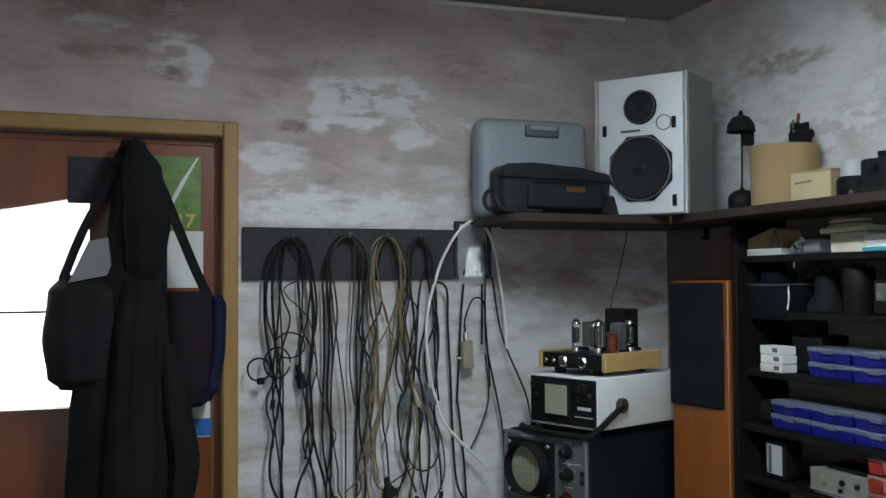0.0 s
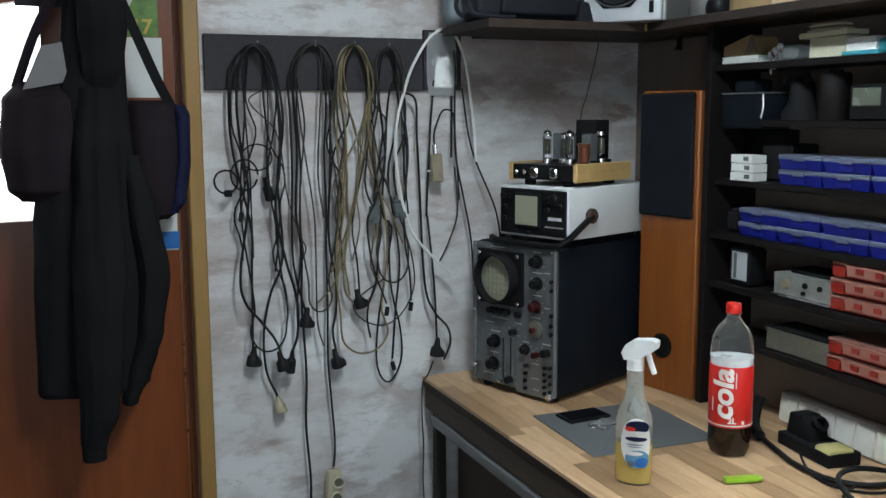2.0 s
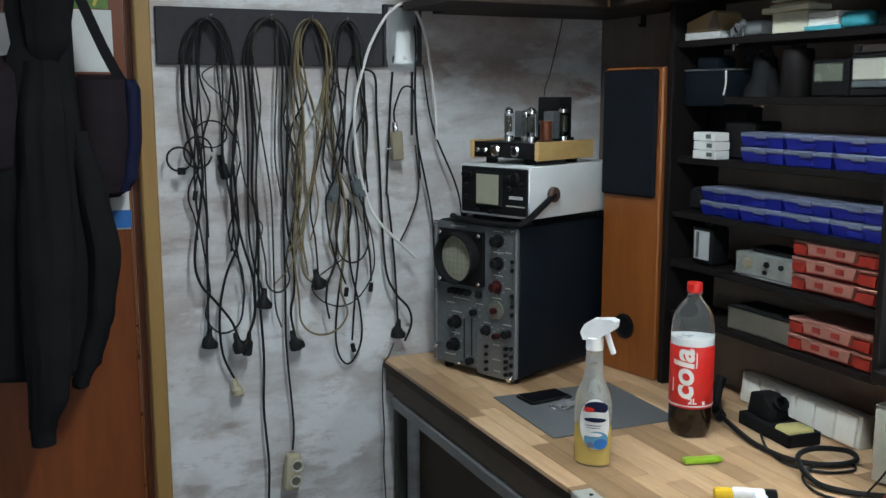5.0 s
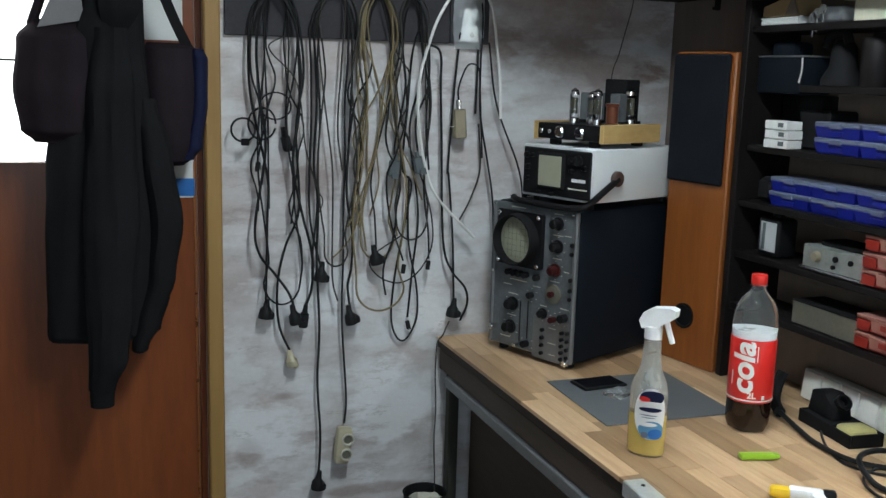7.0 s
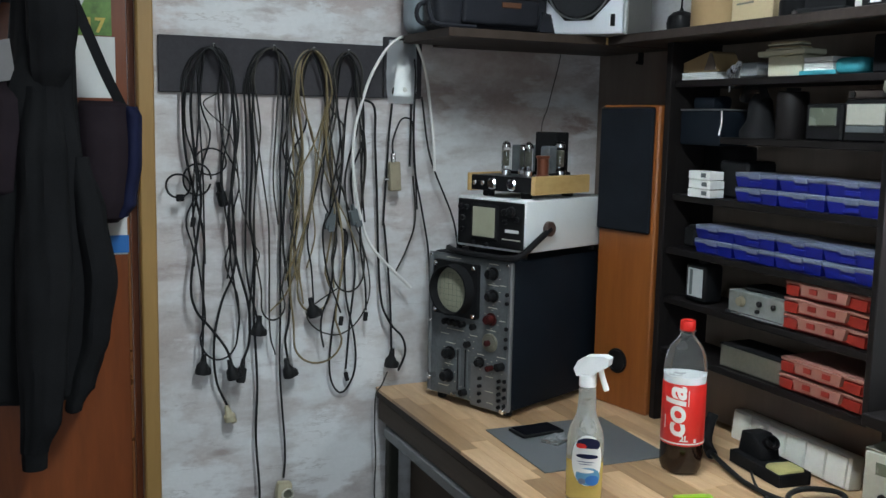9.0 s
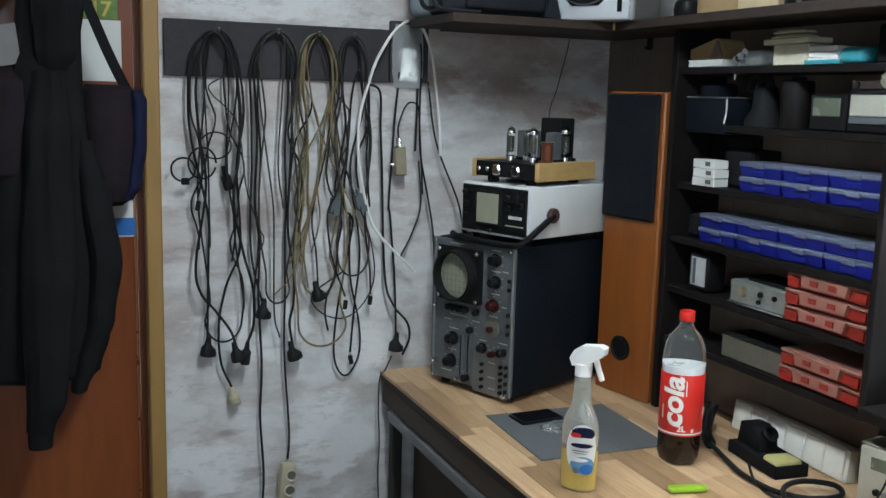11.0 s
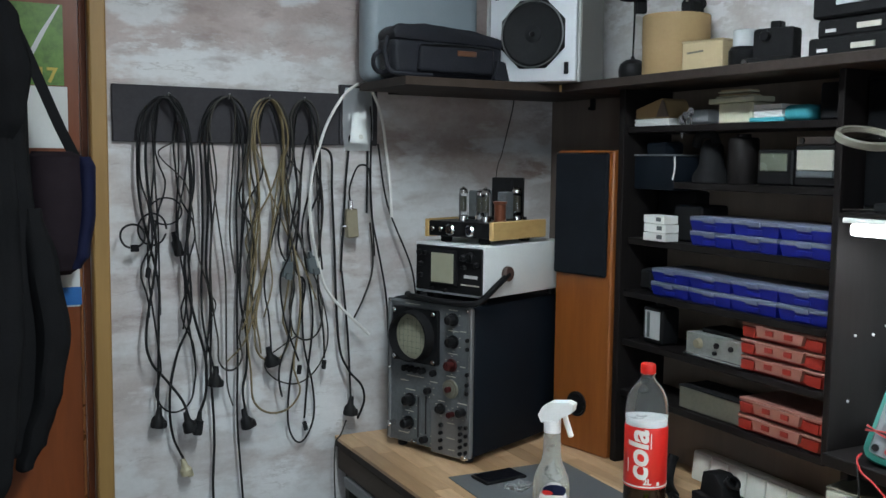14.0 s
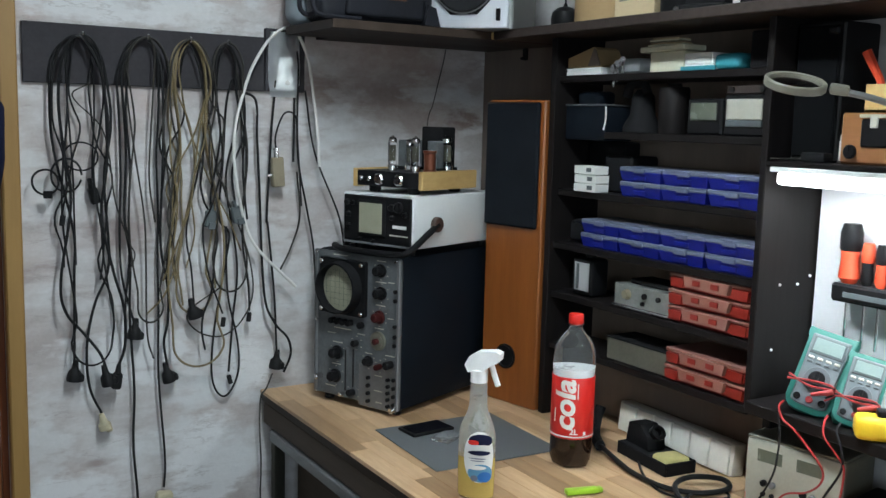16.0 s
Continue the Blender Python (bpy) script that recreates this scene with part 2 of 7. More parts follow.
M_SHELF = wood("dark_shelf_board", (0.026, 0.020, 0.018), (0.050, 0.039, 0.034), "x", 6, 0.5)
M_CHERRY = wood("cherry_veneer", (0.185, 0.052, 0.010), (0.29, 0.092, 0.020), "z", 5, 0.38, 0, 0.15)
M_BOARD = surface("dark_grey_board", (0.050, 0.047, 0.052), 0.75, 0, 0.25, 9, 120, 0.1)
M_STEEL = surface("grey_steel", (0.20, 0.205, 0.21), 0.5, 0.6, 0.25, 12, 150, 0.1)
M_ALU = surface("brushed_aluminium", (0.74, 0.77, 0.82), 0.38, 0.5, 0.05, 2.5, 160, 0.02, None, (4, 4, 0.4))
M_CHROME = plain("chrome", (0.8, 0.8, 0.8), 0.15, 1.0)
M_BLACK = plain("black_plastic", (0.010, 0.010, 0.011), 0.4)
M_BLACKM = surface("black_matt", (0.012, 0.012, 0.013), 0.75, 0, 0.3, 20, 200, 0.1)
M_GRILLE = cloth("speaker_cloth", (0.009, 0.011, 0.015), 900)
M_TEKP = surface("scope_panel", (0.135, 0.148, 0.156), 0.5, 0.3, 0.42, 22, 160, 0.06)
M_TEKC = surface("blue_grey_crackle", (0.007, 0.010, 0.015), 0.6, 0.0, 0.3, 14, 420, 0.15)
M_CRT = plain("crt_phosphor", (0.33, 0.33, 0.245), 0.15)
M_WHITEP = surface("white_enamel", (0.66, 0.68, 0.68), 0.4, 0, 0.08, 8, 200, 0.04)
M_CREAM = surface("cream_plastic", (0.55, 0.53, 0.45), 0.45, 0, 0.12, 14, 150, 0.05)
M_IVORY = surface("ivory_plastic", (0.76, 0.75, 0.69), 0.4, 0, 0.08, 14, 150, 0.04)
M_CREAMD = surface("old_cream_plastic", (0.46, 0.41, 0.28), 0.5, 0, 0.2, 14, 150, 0.05)
M_PLY = wood("plywood_edge", (0.42, 0.26, 0.09), (0.60, 0.41, 0.17), "x", 6, 0.5)
M_CASE = surface("blue_grey_case", (0.235, 0.275, 0.305), 0.5, 0, 0.12, 6, 300, 0.15)
M_LEATHER = surface("black_leatherette", (0.020, 0.021, 0.026), 0.38, 0, 0.3, 12, 220, 0.35)
M_CONE = surface("paper_cone", (0.020, 0.021, 0.023), 0.7, 0, 0.25, 20, 250, 0.2)
M_CABW = surface("grey_vinyl_cabinet", (0.215, 0.210, 0.205), 0.55, 0, 0.15, 14, 200, 0.1)
M_CARD = surface("kraft_cardboard", (0.345, 0.235, 0.115), 0.8, 0, 0.12, 5, 120, 0.1)
M_CARDL = surface("pale_cardboard", (0.45, 0.36, 0.215), 0.8, 0, 0.1, 6, 120, 0.1)
M_PAPER = surface("paper", (0.70, 0.70, 0.68), 0.85, 0, 0.06, 12, 120, 0.03)
M_BLUE = surface("blue_polypropylene", (0.005, 0.011, 0.19), 0.4, 0, 0.2, 10, 100, 0.05)
M_CLEARL = surface("milky_lid", (0.125, 0.145, 0.205), 0.35, 0, 0.12, 12, 100, 0.05)
M_RED = surface("red_polypropylene", (0.26, 0.020, 0.012), 0.4, 0, 0.2, 14, 100, 0.05)
M_REDL = surface("milky_red_lid", (0.30, 0.135, 0.105), 0.4, 0, 0.15, 14, 100, 0.05)
M_MAT = surface("grey_bench_mat", (0.105, 0.112, 0.118), 0.7, 0, 0.15, 7, 200, 0.1)
M_JACKET = cloth("dark_jacket", (0.0108, 0.0108, 0.0118), 420)
M_BAGN = cloth("navy_nylon", (0.010, 0.012, 0.035), 600, 0.7)
M_BAGB = cloth("dark_brown_nylon", (0.018, 0.0125, 0.016), 600, 0.8)
M_GREY = surface("grey_cloth_flap", (0.20, 0.19, 0.19), 0.85, 0, 0.15, 14, 250, 0.1)
M_CABLE = plain("black_rubber", (0.017, 0.017, 0.018), 0.45)
M_CABLEG = plain("grey_rubber", (0.045, 0.042, 0.038), 0.55)
M_CABLEB = plain("beige_cable", (0.19, 0.145, 0.075), 0.5)
M_CABLEW = plain("white_cable", (0.74, 0.73, 0.70), 0.4)
M_CABLER = plain("red_cable", (0.30, 0.020, 0.020), 0.45)
M_TAN = surface("tan_metal_box", (0.30, 0.26, 0.18), 0.5, 0.2, 0.2, 20, 120, 0.05)
M_RIM = surface("dull_cream_paint", (0.135, 0.128, 0.10), 0.5, 0, 0.15, 18, 160, 0.04)
M_VELVET = cloth("black_cloth_front", (0.0028, 0.0030, 0.0036), 700)
M_GREEN = plain("teal_rubber", (0.008, 0.125, 0.098), 0.5)
M_LCD = plain("lcd_window", (0.20, 0.26, 0.25), 0.2)
M_LCDD = plain("dull_lcd", (0.11, 0.125, 0.095), 0.25)
M_MGREY = plain("meter_grey", (0.085, 0.10, 0.107), 0.5)
M_YELLOW = plain("yellow_plastic", (0.75, 0.48, 0.02), 0.4)
M_LIME = plain("lime_plastic", (0.28, 0.50, 0.03), 0.35)
M_ORANGE = plain("orange_red_handle", (0.65, 0.07, 0.03), 0.4)
M_CYAN = plain("teal_card", (0.04, 0.30, 0.36), 0.6)
M_CREAMP = plain("cream_card", (0.58, 0.56, 0.42), 0.7)
M_POSTG = surface("green_print", (0.12, 0.24, 0.035), 0.35, 0, 0.5, 26, 90, 0.0)
M_POSTY = plain("yellow_print", (0.55, 0.42, 0.06), 0.4)
M_PALEB = plain("pale_blue_print", (0.10, 0.27, 0.42), 0.4)
M_POSTB = plain("blue_print", (0.02, 0.14, 0.42), 0.4)
M_COPPER = plain("copper_winding", (0.16, 0.05, 0.025), 0.35, 0.4)
M_GLASS = glass("clear_glass", (1, 1, 1), 0.01)
M_PET = glass("clear_pet", (0.97, 0.98, 0.98), 0.03, 1.12)
M_FILM = glass("clear_film", (0.86, 0.89, 0.91), 0.28, 1.2)
M_FILM.node_tree.nodes["Principled BSDF"].inputs["Transmission Weight"].default_value = 0.8
M_PET.node_tree.nodes["Principled BSDF"].inputs["Transmission Weight"].default_value = 0.97
M_COLA = plain("cola_drink", (0.012, 0.005, 0.003), 0.08)
M_FOAM = plain("pale_inner_wall", (0.55, 0.57, 0.58), 0.3)
M_LABEL = surface("red_label", (0.62, 0.022, 0.018), 0.35, 0, 0.08, 12, 120, 0.0)
M_CAP = plain("red_cap", (0.60, 0.02, 0.015), 0.4)
M_LIQ = plain("amber_cleaner", (0.50, 0.36, 0.10), 0.15)
M_HDPE = surface("milky_bottle", (0.72, 0.73, 0.68), 0.25, 0, 0.08, 10, 100, 0.0)
M_HDPE.node_tree.nodes["Principled BSDF"].inputs["Transmission Weight"].default_value = 0.7
M_WPL = plain("white_plastic", (0.80, 0.80, 0.80), 0.35)
M_SKYC = glow("overcast_daylight", (0.95, 0.98, 1.0), 3.2)
M_TUBE = glow("led_tube", (0.93, 0.97, 1.0), 9.0)
M_WBACK = surface("white_backboard", (0.72, 0.73, 0.75), 0.5, 0, 0.06, 6, 100, 0.02)
# meter grey made paler and bluer for the strip lamp reflecting in it
M_METERF = surface("strip_lit_meter_face", (0.125, 0.148, 0.158), 0.4, 0, 0.15, 20, 200, 0.03)
M_PSU = surface("grey_instrument_plastic", (0.36, 0.355, 0.30), 0.5, 0, 0.15, 14, 150, 0.05)
M_KAKI = surface("khaki_metal", (0.16, 0.155, 0.12), 0.5, 0.3, 0.25, 16, 120, 0.05)
M_CHASS = surface("zinc_chassis", (0.50, 0.52, 0.51), 0.42, 0.45, 0.25, 30, 160, 0.05)
M_TIN = surface("dull_tin", (0.25, 0.26, 0.245), 0.45, 0.3, 0.3, 30, 160, 0.05)
M_GREYW = plain("grey_white_front", (0.42, 0.44, 0.45), 0.4)
M_SPONGE = surface("yellow_sponge", (0.50, 0.45, 0.18), 0.9, 0, 0.2, 40, 300, 0.5)
M_RADIO = wood("radio_veneer", (0.22, 0.085, 0.03), (0.34, 0.15, 0.055), "y", 6, 0.4)
M_OUTD = surface("outside_ground", (0.25, 0.25, 0.23), 0.9, 0, 0.2, 0.4, 8, 0.1)

# ---- mesh helpers ----


def box(bm, c, s, bev=0.0, m=None, seg=1):
    r = bmesh.ops.create_cube(bm, size=1.0)
    vs = r["verts"]
    bmesh.ops.scale(bm, vec=s, verts=vs)
    if bev:
        es = list({e for v in vs for e in v.link_edges})
        g = bmesh.ops.bevel(bm, geom=es, offset=bev, segments=seg, affect="EDGES", profile=0.5, clamp_overlap=True)
        vs = list({v for f in g["faces"] for v in f.verts} | {v for v in vs if v.is_valid})
    bmesh.ops.translate(bm, vec=c, verts=vs)
    if m is not None:
        bmesh.ops.transform(bm, matrix=m, verts=vs)
    return bm


def lathe(bm, prof, seg=24, m=None):
    """Turns (radius, height) pairs round z; ends with radius 0 close."""
    rings = []
    m = m or Matrix()
    for r, z in prof:
        if r < 1e-6:
            rings.append([bm.verts.new(m @ Vector((0, 0, z)))])
        else:
            rings.append([bm.verts.new(m @ Vector((r * math.cos(a), r * math.sin(a), z))) for a in (2 * math.pi * i / seg for i in range(seg))])
    for a, b in zip(rings, rings[1:]):
        for i in range(seg):
            j = (i + 1) % seg
            if len(a) == 1 and len(b) == 1:
                continue
            if len(a) == 1:
                bm.faces.new((a[0], b[j], b[i]))
            elif len(b) == 1:
                bm.faces.new((a[i], a[j], b[0]))
            else:
                bm.faces.new((a[i], a[j], b[j], b[i]))
    return bm


def cyl(bm, c, r, h, axis="z", seg=18, bev=0.0):
    turn = {"z": pose(0, 0, 0), "x": pose(0, 0, 0, 0, 90, 0), "y": pose(0, 0, 0, -90, 0, 0)}[axis]
    b = min(bev, r * 0.5, h * 0.3)
    prof = [(0, -h / 2), (r - b, -h / 2), (r, -h / 2 + b), (r, h / 2 - b), (r - b, h / 2), (0, h / 2)]
    if not b:
        prof = [(0, -h / 2), (r, -h / 2), (r, h / 2), (0, h / 2)]
    return lathe(bm, prof, seg, Matrix.Translation(c) @ turn)


def tube(bm, pts, r, seg=6):
    pts = [Vector(p) for p in pts]
    up = None
    rings = []
    for i, p in enumerate(pts):
        d = (pts[min(i + 1, len(pts) - 1)] - pts[max(i - 1, 0)]).normalized()
        if up is None:
            up = d.orthogonal().normalized()
        up = (up - d * up.dot(d)).normalized()
        side = d.cross(up)
        rr = r[i] if isinstance(r, (list, tuple)) else r
        rings.append([bm.verts.new(p + (up * math.cos(a) + side * math.sin(a)) * rr) for a in (2 * math.pi * k / seg for k in range(seg))])
    for a, b in zip(rings, rings[1:]):
        for k in range(seg):
            j = (k + 1) % seg
            bm.faces.new((a[k], a[j], b[j], b[k]))
    bm.faces.new(rings[0][::-1])
    bm.faces.new(rings[-1])
    return bm


def prism(bm, outline, depth, m=None):
    """A plate with the outline (x, z) and the given depth along y."""
    m = m or Matrix()
    a = [bm.verts.new(m @ Vector((x, 0, z))) for x, z in outline]
    b = [bm.verts.new(m @ Vector((x, depth, z))) for x, z in outline]
    bm.faces.new(a)
    bm.faces.new(b[::-1])
    for i in range(len(a)):
        j = (i + 1) % len(a)
        bm.faces.new((a[j], a[i], b[i], b[j]))
    return bm


def smooth_path(keys, n=8):
    """Catmull-Rom through the keys."""
    k = [Vector(v) for v in keys]
    k = [2 * k[0] - k[1], *k, 2 * k[-1] - k[-2]]
    out = []
    for i in range(1, len(k) - 2):
        p0, p1, p2, p3 = k[i - 1], k[i], k[i + 1], k[i + 2]
        for s in range(n):
            t = s / n
            out.append(0.5 * (2 * p1 + (p2 - p0) * t + (2 * p0 - 5 * p1 + 4 * p2 - p3) * t * t + (3 * p1 - p0 - 3 * p2 + p3) * t ** 3))
    return [*out, k[-2]]


def finish(name, bm, material, smooth=True):
    bmesh.ops.recalc_face_normals(bm, faces=bm.faces)
    me = bpy.data.meshes.new(name)
    bm.to_mesh(me)
    bm.free()
    me.materials.append(material)
    if smooth:
        for p in me.polygons:
            p.use_smooth = True
        me.set_sharp_from_angle(angle=radians(35))
    return me


def part(name, bm, material, parent, label=""):
    ob = new(name, finish(name, bm, material))
    ob.parent = parent
    return tagged(ob, label)


def thing(name, m, label, category, group="", kind=""):
    ob = new(name)
    ob.empty_display_size = 0.05
    ob.matrix_world = m
    return tagged(ob, label, category, group, kind)


def single(name, bm, material, label, category, group="", kind="", m=None):
    ob = new(name, finish(name, bm, material))
    if m is not None:
        ob.matrix_world = m
    return tagged(ob, label, category, group, kind)


B = bmesh.new


def text_mesh(name, body, size, material, parent, m, depth=0.0006, shear=0.0, label="", bold=0.0):
    cu = bpy.data.curves.new(name, "FONT")
    cu.body, cu.size, cu.extrude, cu.shear, cu.offset = body, size, depth, shear, size * bold
    cu.align_x, cu.align_y = "CENTER", "CENTER"
    tmp = bpy.data.objects.new(name, cu)
    scene.collection.objects.link(tmp)
    me = bpy.data.meshes.new_from_object(tmp.evaluated_get(bpy.context.evaluated_depsgraph_get()))
    bpy.data.objects.remove(tmp)
    bm = bmesh.new()
    bm.from_mesh(me)
    for ax in (0, 1):
        for k in range(-24, 25):
            no = (1, 0, 0) if ax == 0 else (0, 1, 0)
            bmesh.ops.bisect_plane(bm, geom=[*bm.verts, *bm.edges, *bm.faces], plane_co=Vector(no) * k * 0.004, plane_no=no)
    bmesh.ops.triangulate(bm, faces=bm.faces)
    bm.to_mesh(me)
    bm.free()
    me.materials.clear()
    me.materials.append(material)
    ob = new(name, me)
    ob.parent = parent
    ob.matrix_basis = m
    return tagged(ob, label)

# ---- structure ----
T = 0.2
DX0, DX1, DZ = 0.46, 1.360, 1.998


def slab(name, lo, hi, material, label, bev=0.0):
    bm = B()
    box(bm, [(a + b) / 2 for a, b in zip(lo, hi)], [b - a for a, b in zip(lo, hi)], bev)
    return single(name, bm, material, label, name.split("_")[0], kind="structure")


slab("floor", (LEFT - T, REAR - T, -0.1), (WALL_X + T, WALL_Y + T, 0.0), M_FLOOR, "worn grey concrete workshop floor")
slab("ceiling", (LEFT - T, REAR - T, CEIL), (WALL_X + T, WALL_Y + T, CEIL + 0.1), M_CEIL, "greyish brown painted plaster ceiling")
bm = B()
box(bm, ((DX1 + WALL_X + T) / 2, WALL_Y + T / 2, CEIL / 2), (WALL_X + T - DX1, T, CEIL))
box(bm, ((DX0 + LEFT - T) / 2, WALL_Y + T / 2, CEIL / 2), (DX0 - LEFT + T, T, CEIL))
box(bm, ((DX0 + DX1) / 2, WALL_Y + T / 2, (DZ + CEIL) / 2), (DX1 - DX0, T, CEIL - DZ))
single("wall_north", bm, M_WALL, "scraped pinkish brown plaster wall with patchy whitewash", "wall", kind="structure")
slab("wall_east", (WALL_X, REAR - T, 0), (WALL_X + T, WALL_Y, CEIL), M_WALL_R, "whitewashed rough plaster wall with brown patches")
slab("wall_west", (LEFT - T, REAR, 0), (LEFT, WALL_Y, CEIL), M_WALL_R, "rough whitewashed plaster wall")
bm = B()
box(bm, ((LEFT - 0.55) / 2, REAR - T / 2, CEIL / 2), (-0.55 - LEFT, T, CEIL))
box(bm, ((0.95 + WALL_X) / 2, REAR - T / 2, CEIL / 2), (WALL_X - 0.95, T, CEIL))
box(bm, (0.2, REAR - T / 2, 0.45), (1.5, T, 0.9))
box(bm, (0.2, REAR - T / 2, (2.1 + CEIL) / 2), (1.5, T, CEIL - 2.1))
single("wall_south", bm, M_WALL_R, "rough whitewashed plaster wall with an added window", "wall", kind="structure")
slab("ground", (-60, -60, -0.14), (60, 60, -0.11), M_OUTD, "pale paved yard outside the door")
bm = B()
box(bm, (0.9, 5.2, 2.2), (5.0, 0.05, 5.0))
single("backdrop", bm, M_SKYC, "bright overcast daylight outside the door", "backdrop", kind="structure")
# ceiling conduit along the wall
bm = B()
box(bm, (2.26, WALL_Y - 0.008, CEIL - 0.012), (0.64, 0.014, 0.013), 0.003)
single("ceiling_trim", bm, M_WHITEP, "pale cable duct under the ceiling", "trim", kind="structure")
# door casing
bm = B()
box(bm, (DX1 + 0.020, WALL_Y - 0.006, 1.019), (0.040, 0.045, 2.038), 0.004)
box(bm, (DX0 - 0.020, WALL_Y - 0.006, 1.019), (0.040, 0.045, 2.038), 0.004)
box(bm, ((DX0 + DX1) / 2, WALL_Y - 0.006, DZ + 0.020), (DX1 - DX0, 0.045, 0.040), 0.004)
single("trim", bm, M_FRAME, "ochre painted wooden door frame", "door frame", kind="structure")
# rebate of the frame
bm = B()
box(bm, (DX1 - 0.008, WALL_Y + 0.06, 1.0), (0.016, 0.07, 2.0), 0.002)
box(bm, (DX0 + 0.008, WALL_Y + 0.06, 1.0), (0.016, 0.07, 2.0), 0.002)
box(bm, ((DX0 + DX1) / 2, WALL_Y + 0.06, DZ - 0.012), (DX1 - DX0 - 0.034, 0.07, 0.016), 0.002)
single("trim", bm, M_DOOR, "dark brown door rebate", "door frame", kind="structure")

door = thing("door_1", pose(0, 0, 0), "closed mahogany door with a bright curved glass panel", "door", kind="structure")
GX0, GX1, GZ0, GZ1 = 0.60, 1.03, 1.297, 1.80
bm = B()
y0, th = WALL_Y + 0.03, 0.045
prism(bm, [(GX1, 0.01), (DX1 - 0.018, 0.01), (DX1 - 0.018, 1.985), (GX1, 1.985)], th, pose(0, y0, 0))
prism(bm, [(DX0 + 0.018, 0.01), (GX0, 0.01), (GX0, 1.985), (DX0 + 0.018, 1.985)], th, pose(0, y0, 0))
prism(bm, [(GX0, 0.01), (GX1, 0.01), (GX1, GZ0), (GX0, GZ0)], th, pose(0, y0, 0))
top = [(GX0 + (GX1 - GX0) * i / 12, GZ1 - 0.022 + 0.062 * (i / 12) ** 1.6) for i in range(13)]
prism(bm, [*top, (GX1, 1.985), (GX0, 1.985)], th, pose(0, y0, 0))
part("door_leaf", bm, M_DOOR, door)
bm = B()
prism(bm, [(GX0, GZ0), (GX1, GZ0), *reversed(top)], 0.005, pose(0, y0 + 0.022, 0))
pane = part("pane", bm, M_GLASS, door, "clear glass pane")
pane.visible_shadow = False
bm = B()
box(bm, ((GX0 + GX1) / 2, y0 + 0.014, 1.541), (GX1 - GX0, 0.008, 0.006), 0.001)
part("glazing_bar", bm, M_KAKI, door)

# ---- ceiling lamp behind the view ----
lamp = thing("ceiling_light", pose(1.72, 1.22, CEIL, 0, 0, 90), "white twin fluorescent ceiling lamp", "lamp")
bm = B()
box(bm, (0, 0, -0.025), (0.95, 0.14, 0.05), 0.006)
part("housing", bm, M_WHITEP, lamp)
for s in (-0.035, 0.035):
    bm = B()
    cyl(bm, (0, s, -0.066), 0.013, 0.9, "x", 12)
    part("tube", bm, M_TUBE, lamp, "lit fluorescent tube")
# window out of view, added as a source for the rear fill lamp
win = thing("window_1", pose(0.2, REAR - 0.1, 0.9), "unseen white framed window added for the rear fill light", "window", kind="structure")
bm = B()
for c, s in (((0, 0, 0.03), (1.5, 0.06, 0.06)), ((0, 0, 1.17), (1.5, 0.06, 0.06)), ((-0.72, 0, 0.6), (0.06, 0.06, 1.08)), ((0.72, 0, 0.6), (0.06, 0.06, 1.08)), ((0, 0, 0.6), (0.05, 0.05, 1.08))):
    box(bm, c, s, 0.004)
part("window_frame", bm, M_WPL, win)
bm = B()
box(bm, (0, 0, 0.6), (1.4, 0.006, 1.1))
p = part("pane", bm, M_GLASS, win)
p.visible_shadow = False

# ---- workbench ----
BX0, BX1, BY0, BY1 = 2.0, WALL_X - 0.004, -0.9, 2.585
bench = thing("workbench", pose(0, 0, 0), "long workbench with a beech block top on a steel frame", "workbench")
bm = B()
box(bm, ((BX0 + BX1) / 2 + 0.002, (BY0 + BY1) / 2, BENCH - 0.020), (BX1 - BX0 - 0.004, BY1 - BY0 - 0.002, 0.022))
core = part("worktop", bm, M_DARKWOOD, bench, "beech block worktop")
bm = B()
box(bm, (BX0 + 0.016, (BY0 + BY1) / 2, BENCH - 0.063), (0.020, BY1 - BY0 - 0.02, 0.062), 0.003)
part("apron", bm, M_APRON, bench, "worn dark brown apron")
bm = B()
box(bm, (BX0 + 0.020, (BY0 + BY1) / 2 - 0.03, BENCH - 0.111), (0.045, BY1 - BY0 - 0.09, 0.030), 0.003)
part("rail", bm, M_STEEL, bench, "grey steel rail")
for y in (BY1 - 0.03, 0.9, BY0 + 0.05):
    bm = B()
    box(bm, (BX0 + 0.042, y, (BENCH - 0.032) / 2), (0.030, 0.034, BENCH - 0.032), 0.004)
    part("leg", bm, M_LEG, bench, "dark olive steel leg")
bm = B()
box(bm, (BX0 + 0.10, (BY0 + BY1) / 2, 0.33), (0.016, BY1 - BY0 - 0.1, 0.66), 0.002)
part("front_panel", bm, M_APRON, bench, "dark brown back board under the top")
bm = B()
box(bm, (BX0 + 0.07, 1.95, 0.20), (0.03, 0.18, 0.40), 0.003, pose(0, 0, 0))
part("support_board", bm, M_HBACK, bench)
# bracket plate lying over the front edge
plate = thing("bracket_plate", pose(2.012, 1.475, BENCH + 0.0015, 0, 0, -4), "bent galvanised metal plate on the bench edge", "bracket")
bm = B()
box(bm, (0, 0, 0), (0.040, 0.15, 0.003), 0.001)
box(bm, (-0.021, 0, -0.014), (0.003, 0.15, 0.03), 0.001)
part("sheet", bm, M_CHASS, plate)
bm = B()
for y in (-0.05, 0.045):
    cyl(bm, (0.004, y, 0.002), 0.004, 0.002, "z", 10)
    part("screw", bm, M_BLACKM, plate)
    bm = B()
bm.free()

